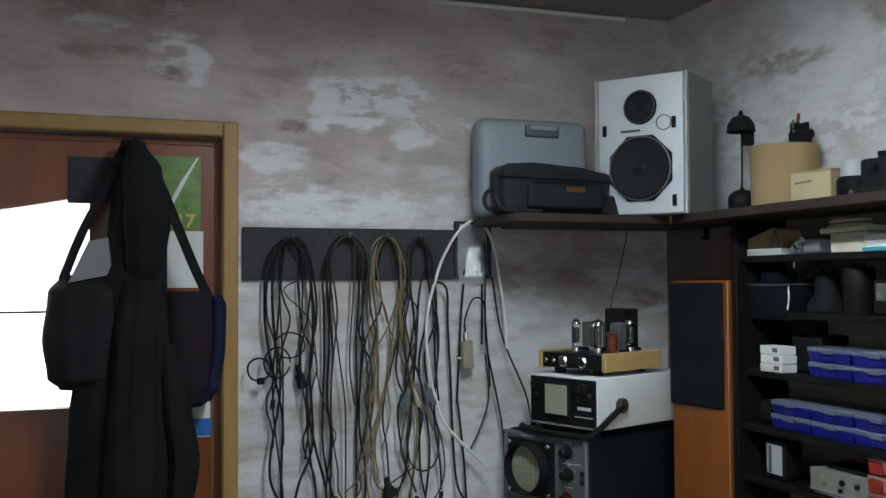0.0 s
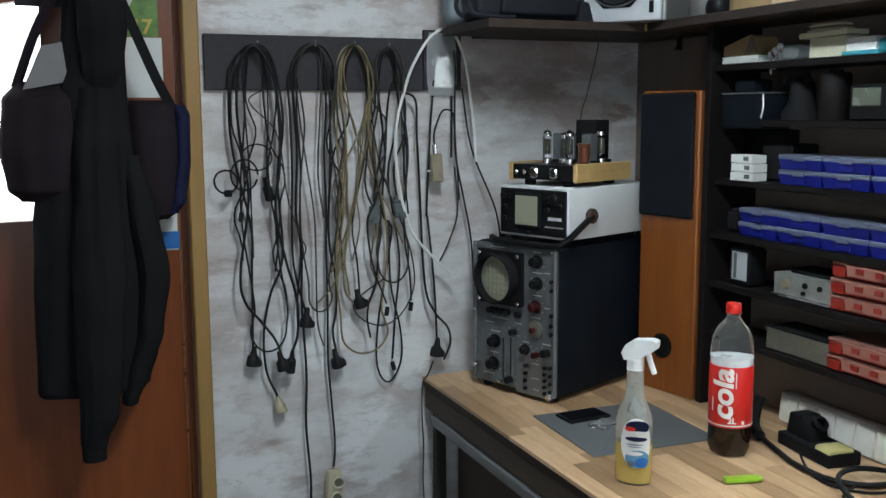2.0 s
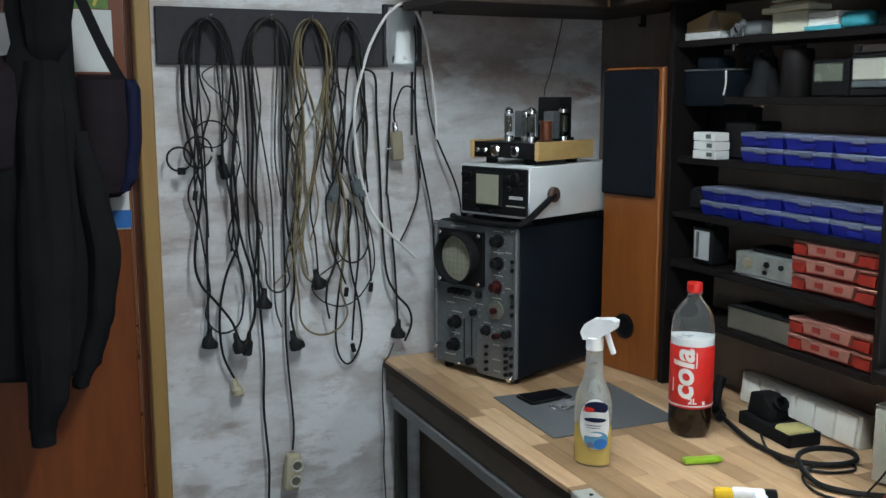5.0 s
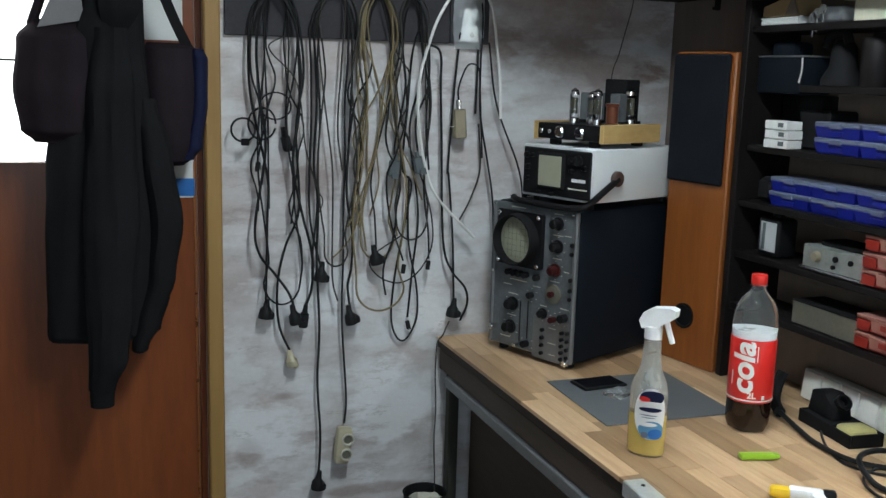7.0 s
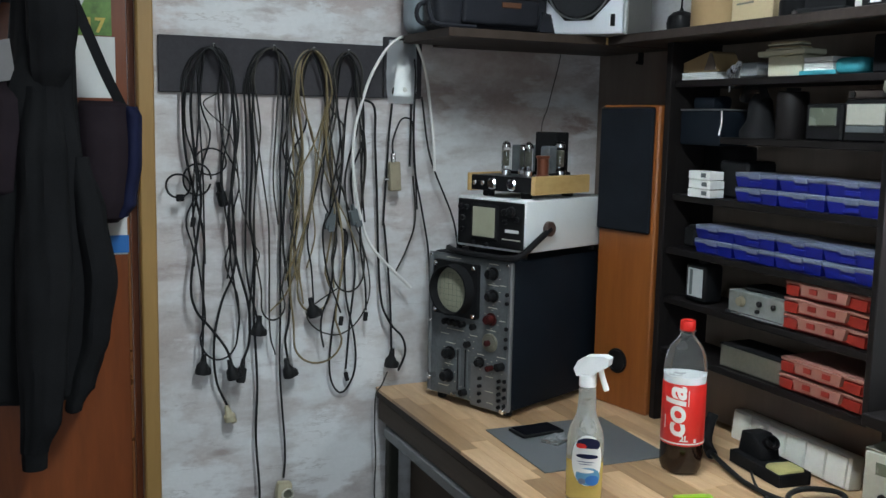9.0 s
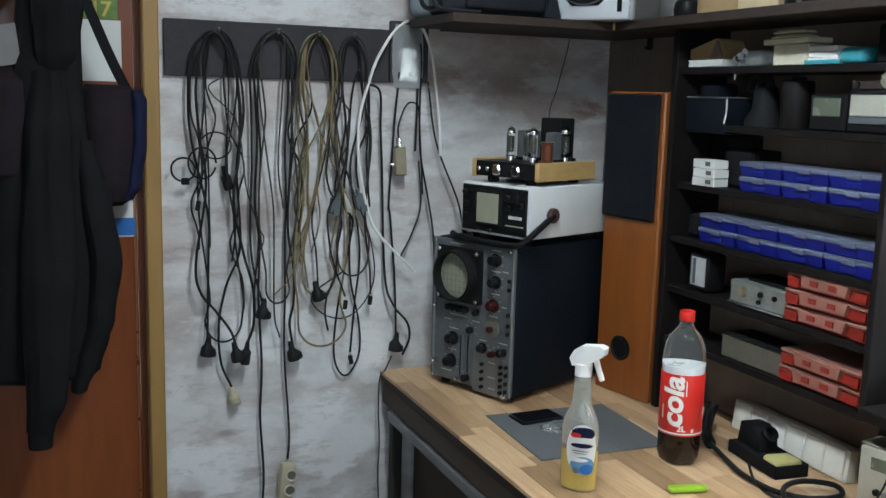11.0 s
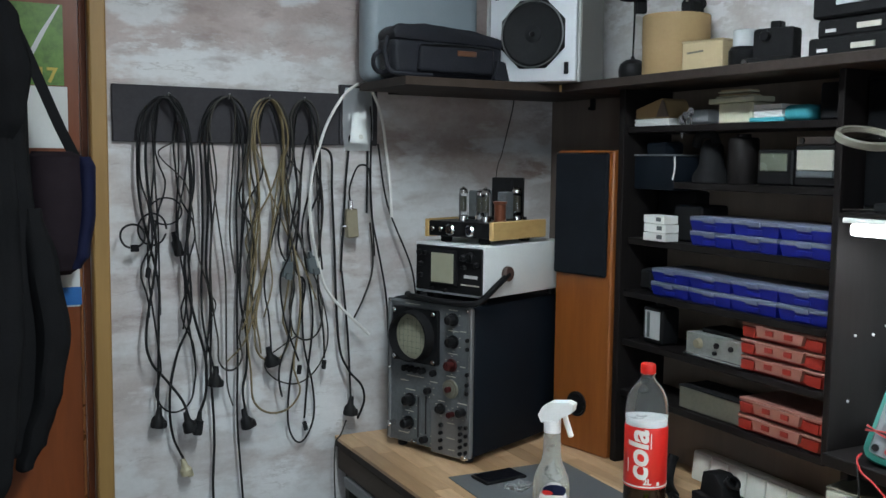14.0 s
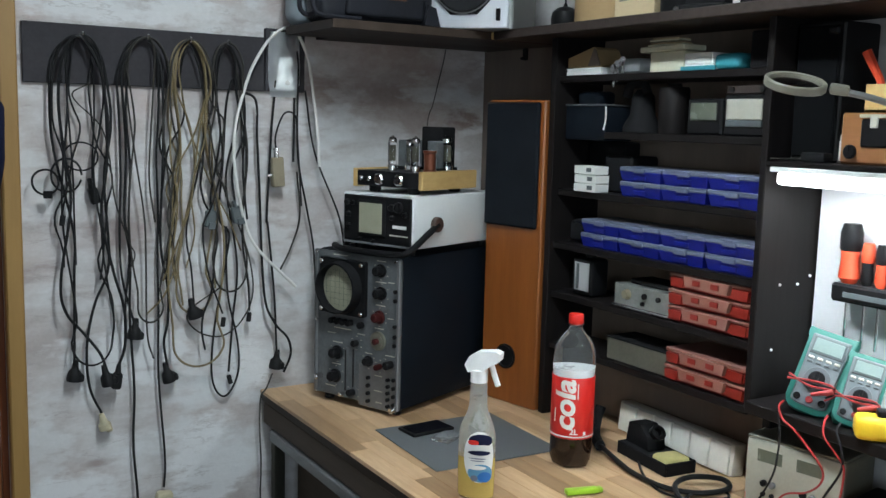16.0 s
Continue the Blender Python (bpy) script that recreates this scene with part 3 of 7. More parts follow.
# ---- wall board, block and shelf ----
bm = B()
box(bm, ((1.413 + 2.012) / 2, WALL_Y - 0.007, 1.690), (2.012 - 1.413, 0.012, 0.142), 0.002)
single("cable_board", bm, M_BOARD, "dark grey painted board screwed to the wall", "board")
bm = B()
box(bm, (2.07, WALL_Y - 0.009, 1.703), (0.112, 0.016, 0.166), 0.002)
single("board_block", bm, M_BOARD, "short dark grey board beside the shelf", "board")
shelf = thing("wall_shelf", pose(0, 0, 0), "dark brown wall shelf holding audio gear", "shelf")
bm = B()
# the left rear corner is cut out round the hung cables
FLAT = Matrix(((1, 0, 0, 0), (0, 0, 1, 0), (0, 1, 0, 1.7655), (0, 0, 0, 1)))
prism(bm, [(2.045, 2.23), (WALL_X - 0.002, 2.23), (WALL_X - 0.002, WALL_Y - 0.002), (2.165, WALL_Y - 0.002), (2.165, 2.52), (2.045, 2.52)], 0.021, FLAT)
part("shelf_board", bm, M_SHELF, shelf)
bm = B()
box(bm, ((2.045 + WALL_X) / 2 - 0.001, 2.2285, 1.776), (WALL_X - 2.045 - 0.002, 0.003, 0.021), 0.0008)
part("edge_band", bm, M_DARKWOOD, shelf, "worn dark edge band")

# ---- hutch over the bench ----
HX, HY0, HY1, HT = 2.572, 1.370, 2.070, 1.766
hutch = thing("hutch", pose(0, 0, 0), "black brown shelving unit standing on the bench", "shelving unit")
bm = B()
box(bm, ((HX + WALL_X) / 2, HY1 - 0.011, (BENCH + HT) / 2), (WALL_X - HX - 0.004, 0.022, HT - BENCH), 0.0015)
part("side_panel", bm, M_HUTCH, hutch)
bm = B()
box(bm, ((2.562 + WALL_X) / 2, HY0 + 0.008, (1.0 + HT) / 2), (WALL_X - 2.562 - 0.004, 0.016, HT - 1.0), 0.0015)
part("side_panel", bm, M_HUTCH, hutch)
for x, z in ((2.615, 1.116), (2.627, 1.247), (2.680, 1.245), (2.717, 1.260)):
    bm = B()
    cyl(bm, (x, HY0 - 0.001, z), 0.0028, 0.004, "y", 10, 0.0005)
    part("shelf_pin", bm, M_WPL, hutch, "small white shelf pin")
bm = B()
box(bm, (WALL_X - 0.008, (HY0 + HY1) / 2, (BENCH + HT) / 2), (0.008, HY1 - HY0 - 0.046, HT - BENCH))
part("back_panel", bm, M_HBACK, hutch, "brown hardboard back")
bm = B()
box(bm, (WALL_X - 0.010, (HY1 + WALL_Y) / 2, (BENCH + 1.764) / 2), (0.012, WALL_Y - HY1 - 0.004, 1.764 - BENCH))
part("back_panel", bm, M_SIDEB, hutch, "brown hardboard back")
LEVELS = {"a": 1.672, "b": 1.537, "c": 1.390, "d": 1.255, "e": 1.128, "f": 0.995}
for k, z in LEVELS.items():
    d0 = HX + (0.022 if k in "bc" else 0.012)
    y1 = 1.880 if k == "b" else HY1 - 0.023
    bm = B()
    box(bm, ((d0 + WALL_X - 0.013) / 2, (HY0 + 0.023 + y1) / 2, z - 0.008), (WALL_X - 0.013 - d0, y1 - HY0 - 0.023, 0.016), 0.0015)
    part("shelf_board", bm, M_HUTCH, hutch)
bm = B()
box(bm, ((2.50 + WALL_X) / 2, (0.1 + 2.226) / 2, 1.777), (WALL_X - 2.50 - 0.002, 2.226 - 0.1, 0.022), 0.002)
part("top_board", bm, M_SHELF, hutch)
bm = B()
box(bm, (2.52, 2.236, 1.7795), (0.05, 0.02, 0.020), 0.002)
single("wood_offcut", bm, M_PLY, "small pale wooden wedge under the shelf end", "wood", m=pose(0, 0, -0.004))

# workstation beside it: lower shelf, upper shelf, white board, light strip
stand = thing("bench_stand", pose(0, 0, 0), "black two tier bench stand with a white back board", "shelving unit")
bm = B()
box(bm, ((2.53 + WALL_X) / 2, (0.1 + HY0) / 2 - 0.010, 1.014), (WALL_X - 2.53 - 0.004, HY0 - 0.106, 0.024), 0.002)
part("shelf_board", bm, M_HUTCH, stand)
bm = B()
box(bm, ((2.556 + WALL_X) / 2, (0.1 + HY0) / 2 - 0.002, 1.4885), (WALL_X - 2.556 - 0.004, HY0 - 0.106, 0.010), 0.002)
part("shelf_board", bm, M_HUTCH, stand)
bm = B()
box(bm, (WALL_X - 0.007, (0.1 + HY0) / 2, 1.254), (0.008, HY0 - 0.11, 0.454))
part("back_board", bm, M_WBACK, stand, "white back board")
bm = B()
box(bm, ((2.50 + WALL_X) / 2, 0.12, 1.257), (0.2, 0.02, 0.45), 0.002)
part("side_panel", bm, M_HUTCH, stand)
bm = B()
box(bm, ((2.60 + WALL_X) / 2, 1.365, (BENCH + 1.005) / 2), (0.12, 0.02, 0.205), 0.002)
part("foot_panel", bm, M_HUTCH, stand)
strip = thing("light_strip", pose(2.578, 0.757, 1.473), "lit white linear lamp under the shelf", "lamp")
bm = B()
box(bm, (0, 0, 0.005), (0.040, 1.20, 0.010), 0.002)
part("housing", bm, M_WPL, strip)
bm = B()
# tube drawn thicker than the lamp to take in its glare
box(bm, (-0.002, 0, -0.012), (0.034, 1.17, 0.024), 0.008, None, 3)
part("tube", bm, M_TUBE, strip, "glowing tube, thickened for the glare round it")


# ---- oscilloscopes and amplifier stack ----
def knob(parent, x, z, r, d, material=M_BLACK, pointer=True, skirt=0.0):
    bm = B()
    cyl(bm, (x, -d / 2, z), r, d, "y", 14, r * 0.25)
    if skirt:
        cyl(bm, (x, -0.0025, z), r * 1.45, 0.005, "y", 16, 0.001)
    if pointer:
        box(bm, (x, -d - 0.001, z + r * 0.45), (r * 0.22, 0.002, r * 0.8))
    return part("knob", bm, material, parent)


TEK = pose(2.103, 2.448, BENCH, 0, 0, -67.5)
tek = thing("oscilloscope", TEK, "large vintage valve oscilloscope with a blue-grey case", "oscilloscope")
TW, TH, TD = 0.292, 0.395, 0.46
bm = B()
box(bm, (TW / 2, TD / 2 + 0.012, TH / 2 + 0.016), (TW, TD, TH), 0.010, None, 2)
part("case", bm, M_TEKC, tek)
bm = B()
box(bm, (TW / 2, 0.008, TH / 2 + 0.016), (TW - 0.006, 0.016, TH - 0.006), 0.005)
face = part("front_panel", bm, M_TEKP, tek, "grey enamelled panel")
for s in (0.006, TW - 0.006):
    bm = B()
    box(bm, (s, 0.002, TH / 2 + 0.016), (0.012, 0.012, TH - 0.004), 0.003)
    part("edge_rail", bm, M_STEEL, tek)
for x, y in ((0.03, 0.03), (TW - 0.03, 0.03), (0.03, TD - 0.03), (TW - 0.03, TD - 0.03)):
    bm = B()
    cyl(bm, (x, y, 0.008), 0.014, 0.016, "z", 12, 0.003)
    part("foot", bm, M_BLACK, tek)
# bezel and tube face
bm = B()
prism(bm, [(0.032, 0.246), (0.180, 0.246), (0.184, 0.250), (0.184, 0.388), (0.180, 0.392), (0.032, 0.392), (0.028, 0.388), (0.028, 0.250)], 0.012, pose(0, -0.012, 0))
bez = part("bezel", bm, M_BLACK, tek)
CX, CZ = 0.106, 0.318
bm = B()
lathe(bm, [(0.069, 0.0), (0.067, 0.020), (0.067, 0.029), (0.065, 0.031), (0.062, 0.030), (0.061, 0.004)], 44, pose(CX, -0.012, CZ, 90, 0, 0))
part("hood_ring", bm, M_BLACKM, bez)
bm = B()
lathe(bm, [(0.0615, 0.003), (0.040, 0.007), (0, 0.009)], 40, pose(CX, -0.012, CZ, 90, 0, 0))
scr_ = part("screen", bm, M_CRT, bez, "pale green round screen")
for k in range(-3, 4):
    ln = 2 * math.sqrt(0.05 ** 2 - (0.015 * k) ** 2)
    for s_ in ((ln, 0.0006), (0.0006, ln)):
        bm = B()
        box(bm, (CX + (0.015 * k if s_[0] < s_[1] else 0), -0.0216, CZ + (0.015 * k if s_[0] > s_[1] else 0)), (s_[0], 0.0004, s_[1]))
        part("graticule_line", bm, M_LCDD, scr_)
for x, z in ((0.038, 0.382), (0.174, 0.382), (0.038, 0.256), (0.174, 0.256)):
    bm = B()
    cyl(bm, (x, -0.015, z), 0.0065, 0.010, "y", 10, 0.002)
    part("bezel_nut", bm, M_CHROME, bez)
M_DKRED = plain("dark_red_knob", (0.045, 0.009, 0.009), 0.45)
for x, z, r, d, sk, mt in ((0.229, 0.374, 0.012, 0.028, 1, M_BLACK), (0.231, 0.316, 0.012, 0.028, 1, M_BLACK), (0.226, 0.254, 0.012, 0.026, 1, M_DKRED), (0.084, 0.140, 0.013, 0.028, 1, M_BLACK), (0.079, 0.076, 0.013, 0.028, 1, M_BLACK),
                           (0.192, 0.134, 0.010, 0.020, 1, M_BLACK), (0.231, 0.126, 0.008, 0.022, 0, M_DKRED), (0.266, 0.137, 0.011, 0.026, 0, M_BLACK), (0.150, 0.175, 0.009, 0.018, 0, M_BLACK), (0.140, 0.042, 0.010, 0.022, 0, M_BLACK)):
    knob(tek, x, z, r, d, mt, True, sk)
    for a in range(5):
        bm = B()
        u = radians(-60 + 60 * a)
        box(bm, (x + r * 2.0 * math.sin(u), -0.0005, z + r * 2.0 * math.cos(u)), (0.0045, 0.0012, 0.0012))
        part("scale_mark", bm, M_CREAM, tek)
bm = B()
cyl(bm, (0.225, -0.004, 0.192), 0.025, 0.008, "y", 28, 0.002)
dial = part("dial", bm, M_KAKI, tek, "khaki dial with a red centre")
bm = B()
cyl(bm, (0.225, -0.0086, 0.192), 0.018, 0.002, "y", 24, 0.0005)
part("dial_face", bm, M_RIM, dial)
knob(dial, 0.225, 0.192, 0.008, 0.022, M_DKRED)
for i in range(4):
    knob(tek, 0.072 + i * 0.0197, 0.226, 0.0085, 0.020, M_BLACK, False)
knob(tek, 0.168, 0.225, 0.009, 0.016, M_BLACK, False)
for z in (0.326, 0.303, 0.237, 0.210, 0.188):
    knob(tek, 0.280, z, 0.0055, 0.010, M_BLACK, False)
for x, n, z0, z1 in ((0.194, 4, 0.091, 0.029), (0.260, 5, 0.096, 0.027), (0.279, 4, 0.099, 0.034)):
    for i in range(n):
        knob(tek, x, z0 + (z1 - z0) * i / (n - 1), 0.0052, 0.010, M_BLACK, False)
knob(tek, 0.026, 0.068, 0.008, 0.026, M_CHROME, False)
knob(tek, 0.106, 0.031, 0.006, 0.018, M_CHROME, False)
knob(tek, 0.276, 0.020, 0.008, 0.014, M_CHROME, False)
for x, z0, z1 in ((0.115, 0.036, 0.158), (0.142, 0.050, 0.164)):
    bm = B()
    box(bm, (x, -0.0015, (z0 + z1) / 2), (0.012, 0.004, z1 - z0), 0.001)
    slide = part("slide_scale", bm, M_MAT, tek, "dark slotted scale")
    bm = B()
    box(bm, (x, -0.0040, (z0 + z1) / 2), (0.003, 0.002, z1 - z0 - 0.012))
    part("slot", bm, M_BLACKM, slide)
# engraved legends, too small to read
for x, z, w in ((0.229, 0.398, 0.030), (0.229, 0.344, 0.034), (0.229, 0.284, 0.030), (0.225, 0.224, 0.030), (0.100, 0.206, 0.060), (0.084, 0.167, 0.034), (0.080, 0.108, 0.030), (0.060, 0.046, 0.036), (0.192, 0.154, 0.022),
                (0.262, 0.158, 0.030), (0.225, 0.100, 0.024), (0.225, 0.060, 0.028), (0.228, 0.030, 0.022), (0.262, 0.346, 0.020), (0.262, 0.254, 0.018), (0.062, 0.190, 0.028), (0.165, 0.200, 0.026), (0.090, 0.400, 0.050)):
    bm = B()
    box(bm, (x, -0.0004, z), (w, 0.0012, 0.0022))
    part("legend_bar", bm, M_CREAM, tek)
bm = B()
box(bm, (0.221, -0.0002, 0.068), (0.125, 0.0014, 0.112), 0.0005)
part("lower_plate", bm, M_STEEL, tek, "worn bare lower plate")
for x, z in ((0.012, 0.024), (0.280, 0.024), (0.012, 0.402), (0.280, 0.402), (0.012, 0.220)):
    bm = B()
    cyl(bm, (x, -0.006, z), 0.004, 0.005, "y", 10, 0.001)
    part("screw", bm, M_CHROME, tek)
bm = B()
tube(bm, smooth_path([(0.02, 0.10, TH + 0.014), (0.02, 0.12, TH + 0.026), (0.02, 0.32, TH + 0.026), (0.02, 0.34, TH + 0.014)], 5), 0.006, 8)
part("carry_handle", bm, M_BLACKM, tek)

OW, OH, OD = 0.243, 0.135, 0.36
OSC = TEK @ pose(0.060, 0.040, TH + 0.0165, 0, 0, -1.5)
osc = thing("oscilloscope", OSC, "compact white oscilloscope with a black front", "oscilloscope")
bm = B()
box(bm, (OW / 2, OD / 2, OH / 2 + 0.018), (OW, OD, OH), 0.006, None, 2)
part("case", bm, M_WHITEP, osc)
bm = B()
box(bm, (OW / 2, 0.0, OH / 2 + 0.018), (OW - 0.012, 0.008, OH - 0.014), 0.003)
part("front_panel", bm, M_BLACK, osc)
bm = B()
box(bm, (0.108, -0.007, OH / 2 + 0.022), (0.094, 0.010, 0.094), 0.004)
sb = part("screen_frame", bm, M_BLACKM, osc)
bm = B()
box(bm, (0.108, -0.011, OH / 2 + 0.022), (0.080, 0.004, 0.080), 0.003)
part("screen", bm, M_CRT, sb, "pale grey screen")
for x, z, r in ((0.022, 0.125, 0.008), (0.042, 0.125, 0.006), (0.028, 0.095, 0.007), (0.028, 0.065, 0.006), (0.176, 0.120, 0.009), (0.198, 0.122, 0.014), (0.220, 0.105, 0.007), (0.178, 0.095, 0.006), (0.07, 0.032, 0.005), (0.115, 0.030, 0.005)):
    knob(osc, x, z, r, 0.014, M_BLACK, True)
bm = B()
box(bm, (0.200, -0.005, 0.072), (0.044, 0.002, 0.008))
part("label_strip", bm, M_PAPER, osc)
bm = B()
box(bm, (0.198, -0.005, 0.050), (0.060, 0.002, 0.003))
part("label_strip", bm, M_CREAM, osc)
for x in (0.03, OW - 0.03):
    for y in (0.03, OD - 0.03):
        bm = B()
        cyl(bm, (x, y, 0.009), 0.010, 0.018, "z", 10, 0.002)
        part("foot", bm, M_BLACK, osc)
hub = B()
cyl(hub, (OW + 0.008, 0.085, 0.078), 0.020, 0.016, "x", 20, 0.003)
hub = part("handle_hub", hub, plain("brown_bakelite", (0.060, 0.034, 0.028), 0.4), osc, "brown handle hub")
bm = B()
tube(bm, smooth_path([(OW + 0.010, 0.085, 0.078), (OW + 0.012, 0.035, 0.052), (OW + 0.010, -0.030, 0.018), (OW - 0.030, -0.045, 0.008), (0.05, -0.045, 0.008), (0.0, -0.03, 0.012)], 6), 0.0085, 8)
part("carry_handle", bm, M_BLACK, osc, "swivel handle")

AMP = OSC @ pose(0.018, 0.02, OH + 0.0185, 0, 0, 2)
AW, AD, AH = 0.228, 0.24, 0.040
amp = thing("valve_amplifier", AMP, "open valve amplifier with glass tubes and plywood cheeks", "amplifier")
bm = B()
box(bm, (AW / 2, AD / 2, AH / 2 + 0.016), (AW - 0.024, AD, AH), 0.002)
part("chassis", bm, M_BLACK, amp)
for x in (0.006, AW - 0.006):
    bm = B()
    box(bm, (x, AD / 2, AH / 2 + 0.016), (0.014, AD + 0.004, AH + 0.008), 0.002)
    part("side_cheek", bm, M_PLY, amp, "pale plywood cheek")
for x in (0.05, AW - 0.05):
    for y in (0.03, AD - 0.03):
        bm = B()
        cyl(bm, (x, y, 0.008), 0.016, 0.016, "z", 12, 0.002)
        part("foot", bm, M_BLACKM, amp)
for x, r in ((0.095, 0.015), (0.160, 0.015)):
    knob(amp, x, 0.036, r, 0.018, M_CHROME, False)
for x in (0.035, 0.062):
    knob(amp, x, 0.036, 0.006, 0.014, M_CHROME, False)


def valve(x, y, h, r):
    bm = B()
    lathe(bm, [(r * 1.15, 0), (r * 1.15, 0.014), (r, 0.016), (r, 0.016)], 16, pose(x, y, AH + 0.016))
    v = part("valve", bm, M_CHROME, amp, "glass vacuum tube")
    bm = B()
    lathe(bm, [(r * 0.95, 0.016), (r, 0.03), (r, h * 0.8), (r * 0.8, h * 0.93), (r * 0.3, h * 0.98), (0, h)], 16, pose(x, y, AH + 0.016))
    part("envelope", bm, M_GLASS, v)
    bm = B()
    box(bm, (x, y, AH + 0.016 + h * 0.5), (r * 1.0, r * 0.7, h * 0.45), 0.002)
    part("plate", bm, M_KAKI, v)
    bm = B()
    lathe(bm, [(0, h * 0.97), (r * 0.7, h * 0.90), (r * 0.88, h * 0.80), (r * 0.85, h * 0.80), (0, h * 0.94)], 16, pose(x, y, AH + 0.016))
    part("getter", bm, M_CHROME, v)


valve(0.090, 0.05, 0.092, 0.0125)
valve(0.165, 0.05, 0.092, 0.0125)
valve(0.120, 0.085, 0.085, 0.011)
valve(0.200, 0.14, 0.095, 0.015)
for c, s, mt in (((0.092, 0.13, AH + 0.056), (0.050, 0.06, 0.080), M_TEKP), ((0.150, 0.17, AH + 0.074), (0.070, 0.06, 0.116), M_BLACKM), ((0.196, 0.095, AH + 0.056), (0.030, 0.034, 0.080), M_TEKP)):
    bm = B()
    box(bm, c, s, 0.003)
    tr = part("transformer", bm, mt, amp)
    bm = B()
    box(bm, (c[0], c[1], c[2] - s[2] / 2 + 0.006), (s[0] + 0.010, s[1] + 0.010, 0.008), 0.001)
    part("flange", bm, M_BLACKM, tr)
bm = B()
lathe(bm, [(0, 0), (0.018, 0), (0.018, 0.006), (0.015, 0.008), (0.015, 0.048), (0.018, 0.05), (0.018, 0.056), (0, 0.056)], 18, pose(0.208, 0.055, AH + 0.016))
part("coil", bm, M_COPPER, amp, "dark copper coil")

# ---- tall wooden loudspeaker ----
SPK = pose(2.527, 2.272, BENCH, 0, 0, -78.5)
SW, SH, SD = 0.200, 0.812, 0.165
spk = thing("loudspeaker", SPK, "tall cherry veneer loudspeaker with a black grille", "loudspeaker")
bm = B()
box(bm, (SW / 2, SD / 2, SH / 2), (SW, SD, SH), 0.004)
part("cabinet", bm, M_CHERRY, spk)
bm = B()
box(bm, (SW / 2 - 0.004, -0.007, SH - 0.168), (SW - 0.014, 0.014, 0.325), 0.005)
part("grille", bm, M_GRILLE, spk, "black cloth grille")
bm = B()
lathe(bm, [(0.034, 0), (0.034, 0.004), (0.030, 0.005), (0.027, 0.002), (0.020, 0.001), (0, 0.001)], 28, pose(0.092, 0, 0.128, 90, 0, 0))
part("port", bm, M_BLACK, spk, "round black bass port")

# ---- white loudspeaker on the shelf ----
WSP = pose(2.338, 2.342, 1.787, 0, 0, -54)
W2, H2, D2 = 0.262, 0.374, 0.19
wsp = thing("loudspeaker", WSP, "silver fronted two-way loudspeaker without its grille", "loudspeaker")
bm = B()
box(bm, (W2 / 2, D2 / 2 + 0.006, H2 / 2), (W2, D2, H2), 0.003)
part("cabinet", bm, M_CABW, wsp)
bm = B()
box(bm, (W2 / 2, 0.001, H2 / 2), (W2 - 0.022, 0.010, H2 - 0.004), 0.002)
part("baffle", bm, M_ALU, wsp, "brushed aluminium baffle")
bm = B()
box(bm, (W2 - 0.004, -0.001, H2 / 2), (0.008, 0.010, H2), 0.002)
part("edge_trim", bm, M_GREYW, wsp)
bm = B()
box(bm, (0.004, -0.001, H2 / 2), (0.008, 0.010, H2), 0.002)
part("edge_trim", bm, M_GREYW, wsp)


def driver(x, z, r, sides, name, label):
    bm = B()
    lathe(bm, [(r * 1.1, 0.0), (r * 1.1, 0.005), (r * 1.0, 0.007), (r * 0.96, 0.004)], sides, pose(x, -0.004, z, 90, 0, 0) @ pose(0, 0, 0, 0, 0, 180 / sides))
    d = part(name, bm, M_BLACKM, wsp, label)
    bm = B()
    lathe(bm, [(r * 1.0, 0.004), (r * 1.015, 0.0085), (r * 0.985, 0.010), (r * 0.965, 0.007)], 44, pose(x, -0.005, z, 90, 0, 0))
    part("trim_ring", bm, M_STEEL, d, "grey metal trim ring")
    bm = B()
    lathe(bm, [(r * 0.97, 0.003), (r * 0.90, 0.008), (r * 0.82, 0.003), (r * 0.25, -0.002), (r * 0.25, 0.002), (r * 0.14, 0.007), (0, 0.008)], 40, pose(x, -0.006, z, 90, 0, 0))
    part("cone", bm, M_CONE, d)
    bm = B()
    lathe(bm, [(r * 0.10, 0.006), (r * 0.06, 0.011), (0, 0.012)], 14, pose(x, -0.006, z, 90, 0, 0))
    part("dust_cap", bm, M_BLACK, d)


driver(0.133, 0.124, 0.086, 8, "woofer", "large black woofer")
driver(0.133, 0.288, 0.042, 32, "tweeter", "black tweeter")
bm = B()
lathe(bm, [(0.021, 0), (0.021, 0.003), (0.0195, 0.004), (0.0185, 0.001)], 28, pose(0.198, -0.004, 0.242, 90, 0, 0))
part("badge_ring", bm, M_STEEL, wsp, "thin grey ring")
for x, z in ((0.030, 0.232), (0.226, 0.240), (0.030, 0.035), (0.226, 0.035)):
    bm = B()
    box(bm, (x, -0.006, z), (0.011, 0.006, 0.030), 0.001)
    part("grille_clip", bm, M_BLACK, wsp)
bm = B()
box(bm, (0.105, -0.0055, 0.226), (0.055, 0.002, 0.006))
part("label_strip", bm, M_MGREY, wsp)

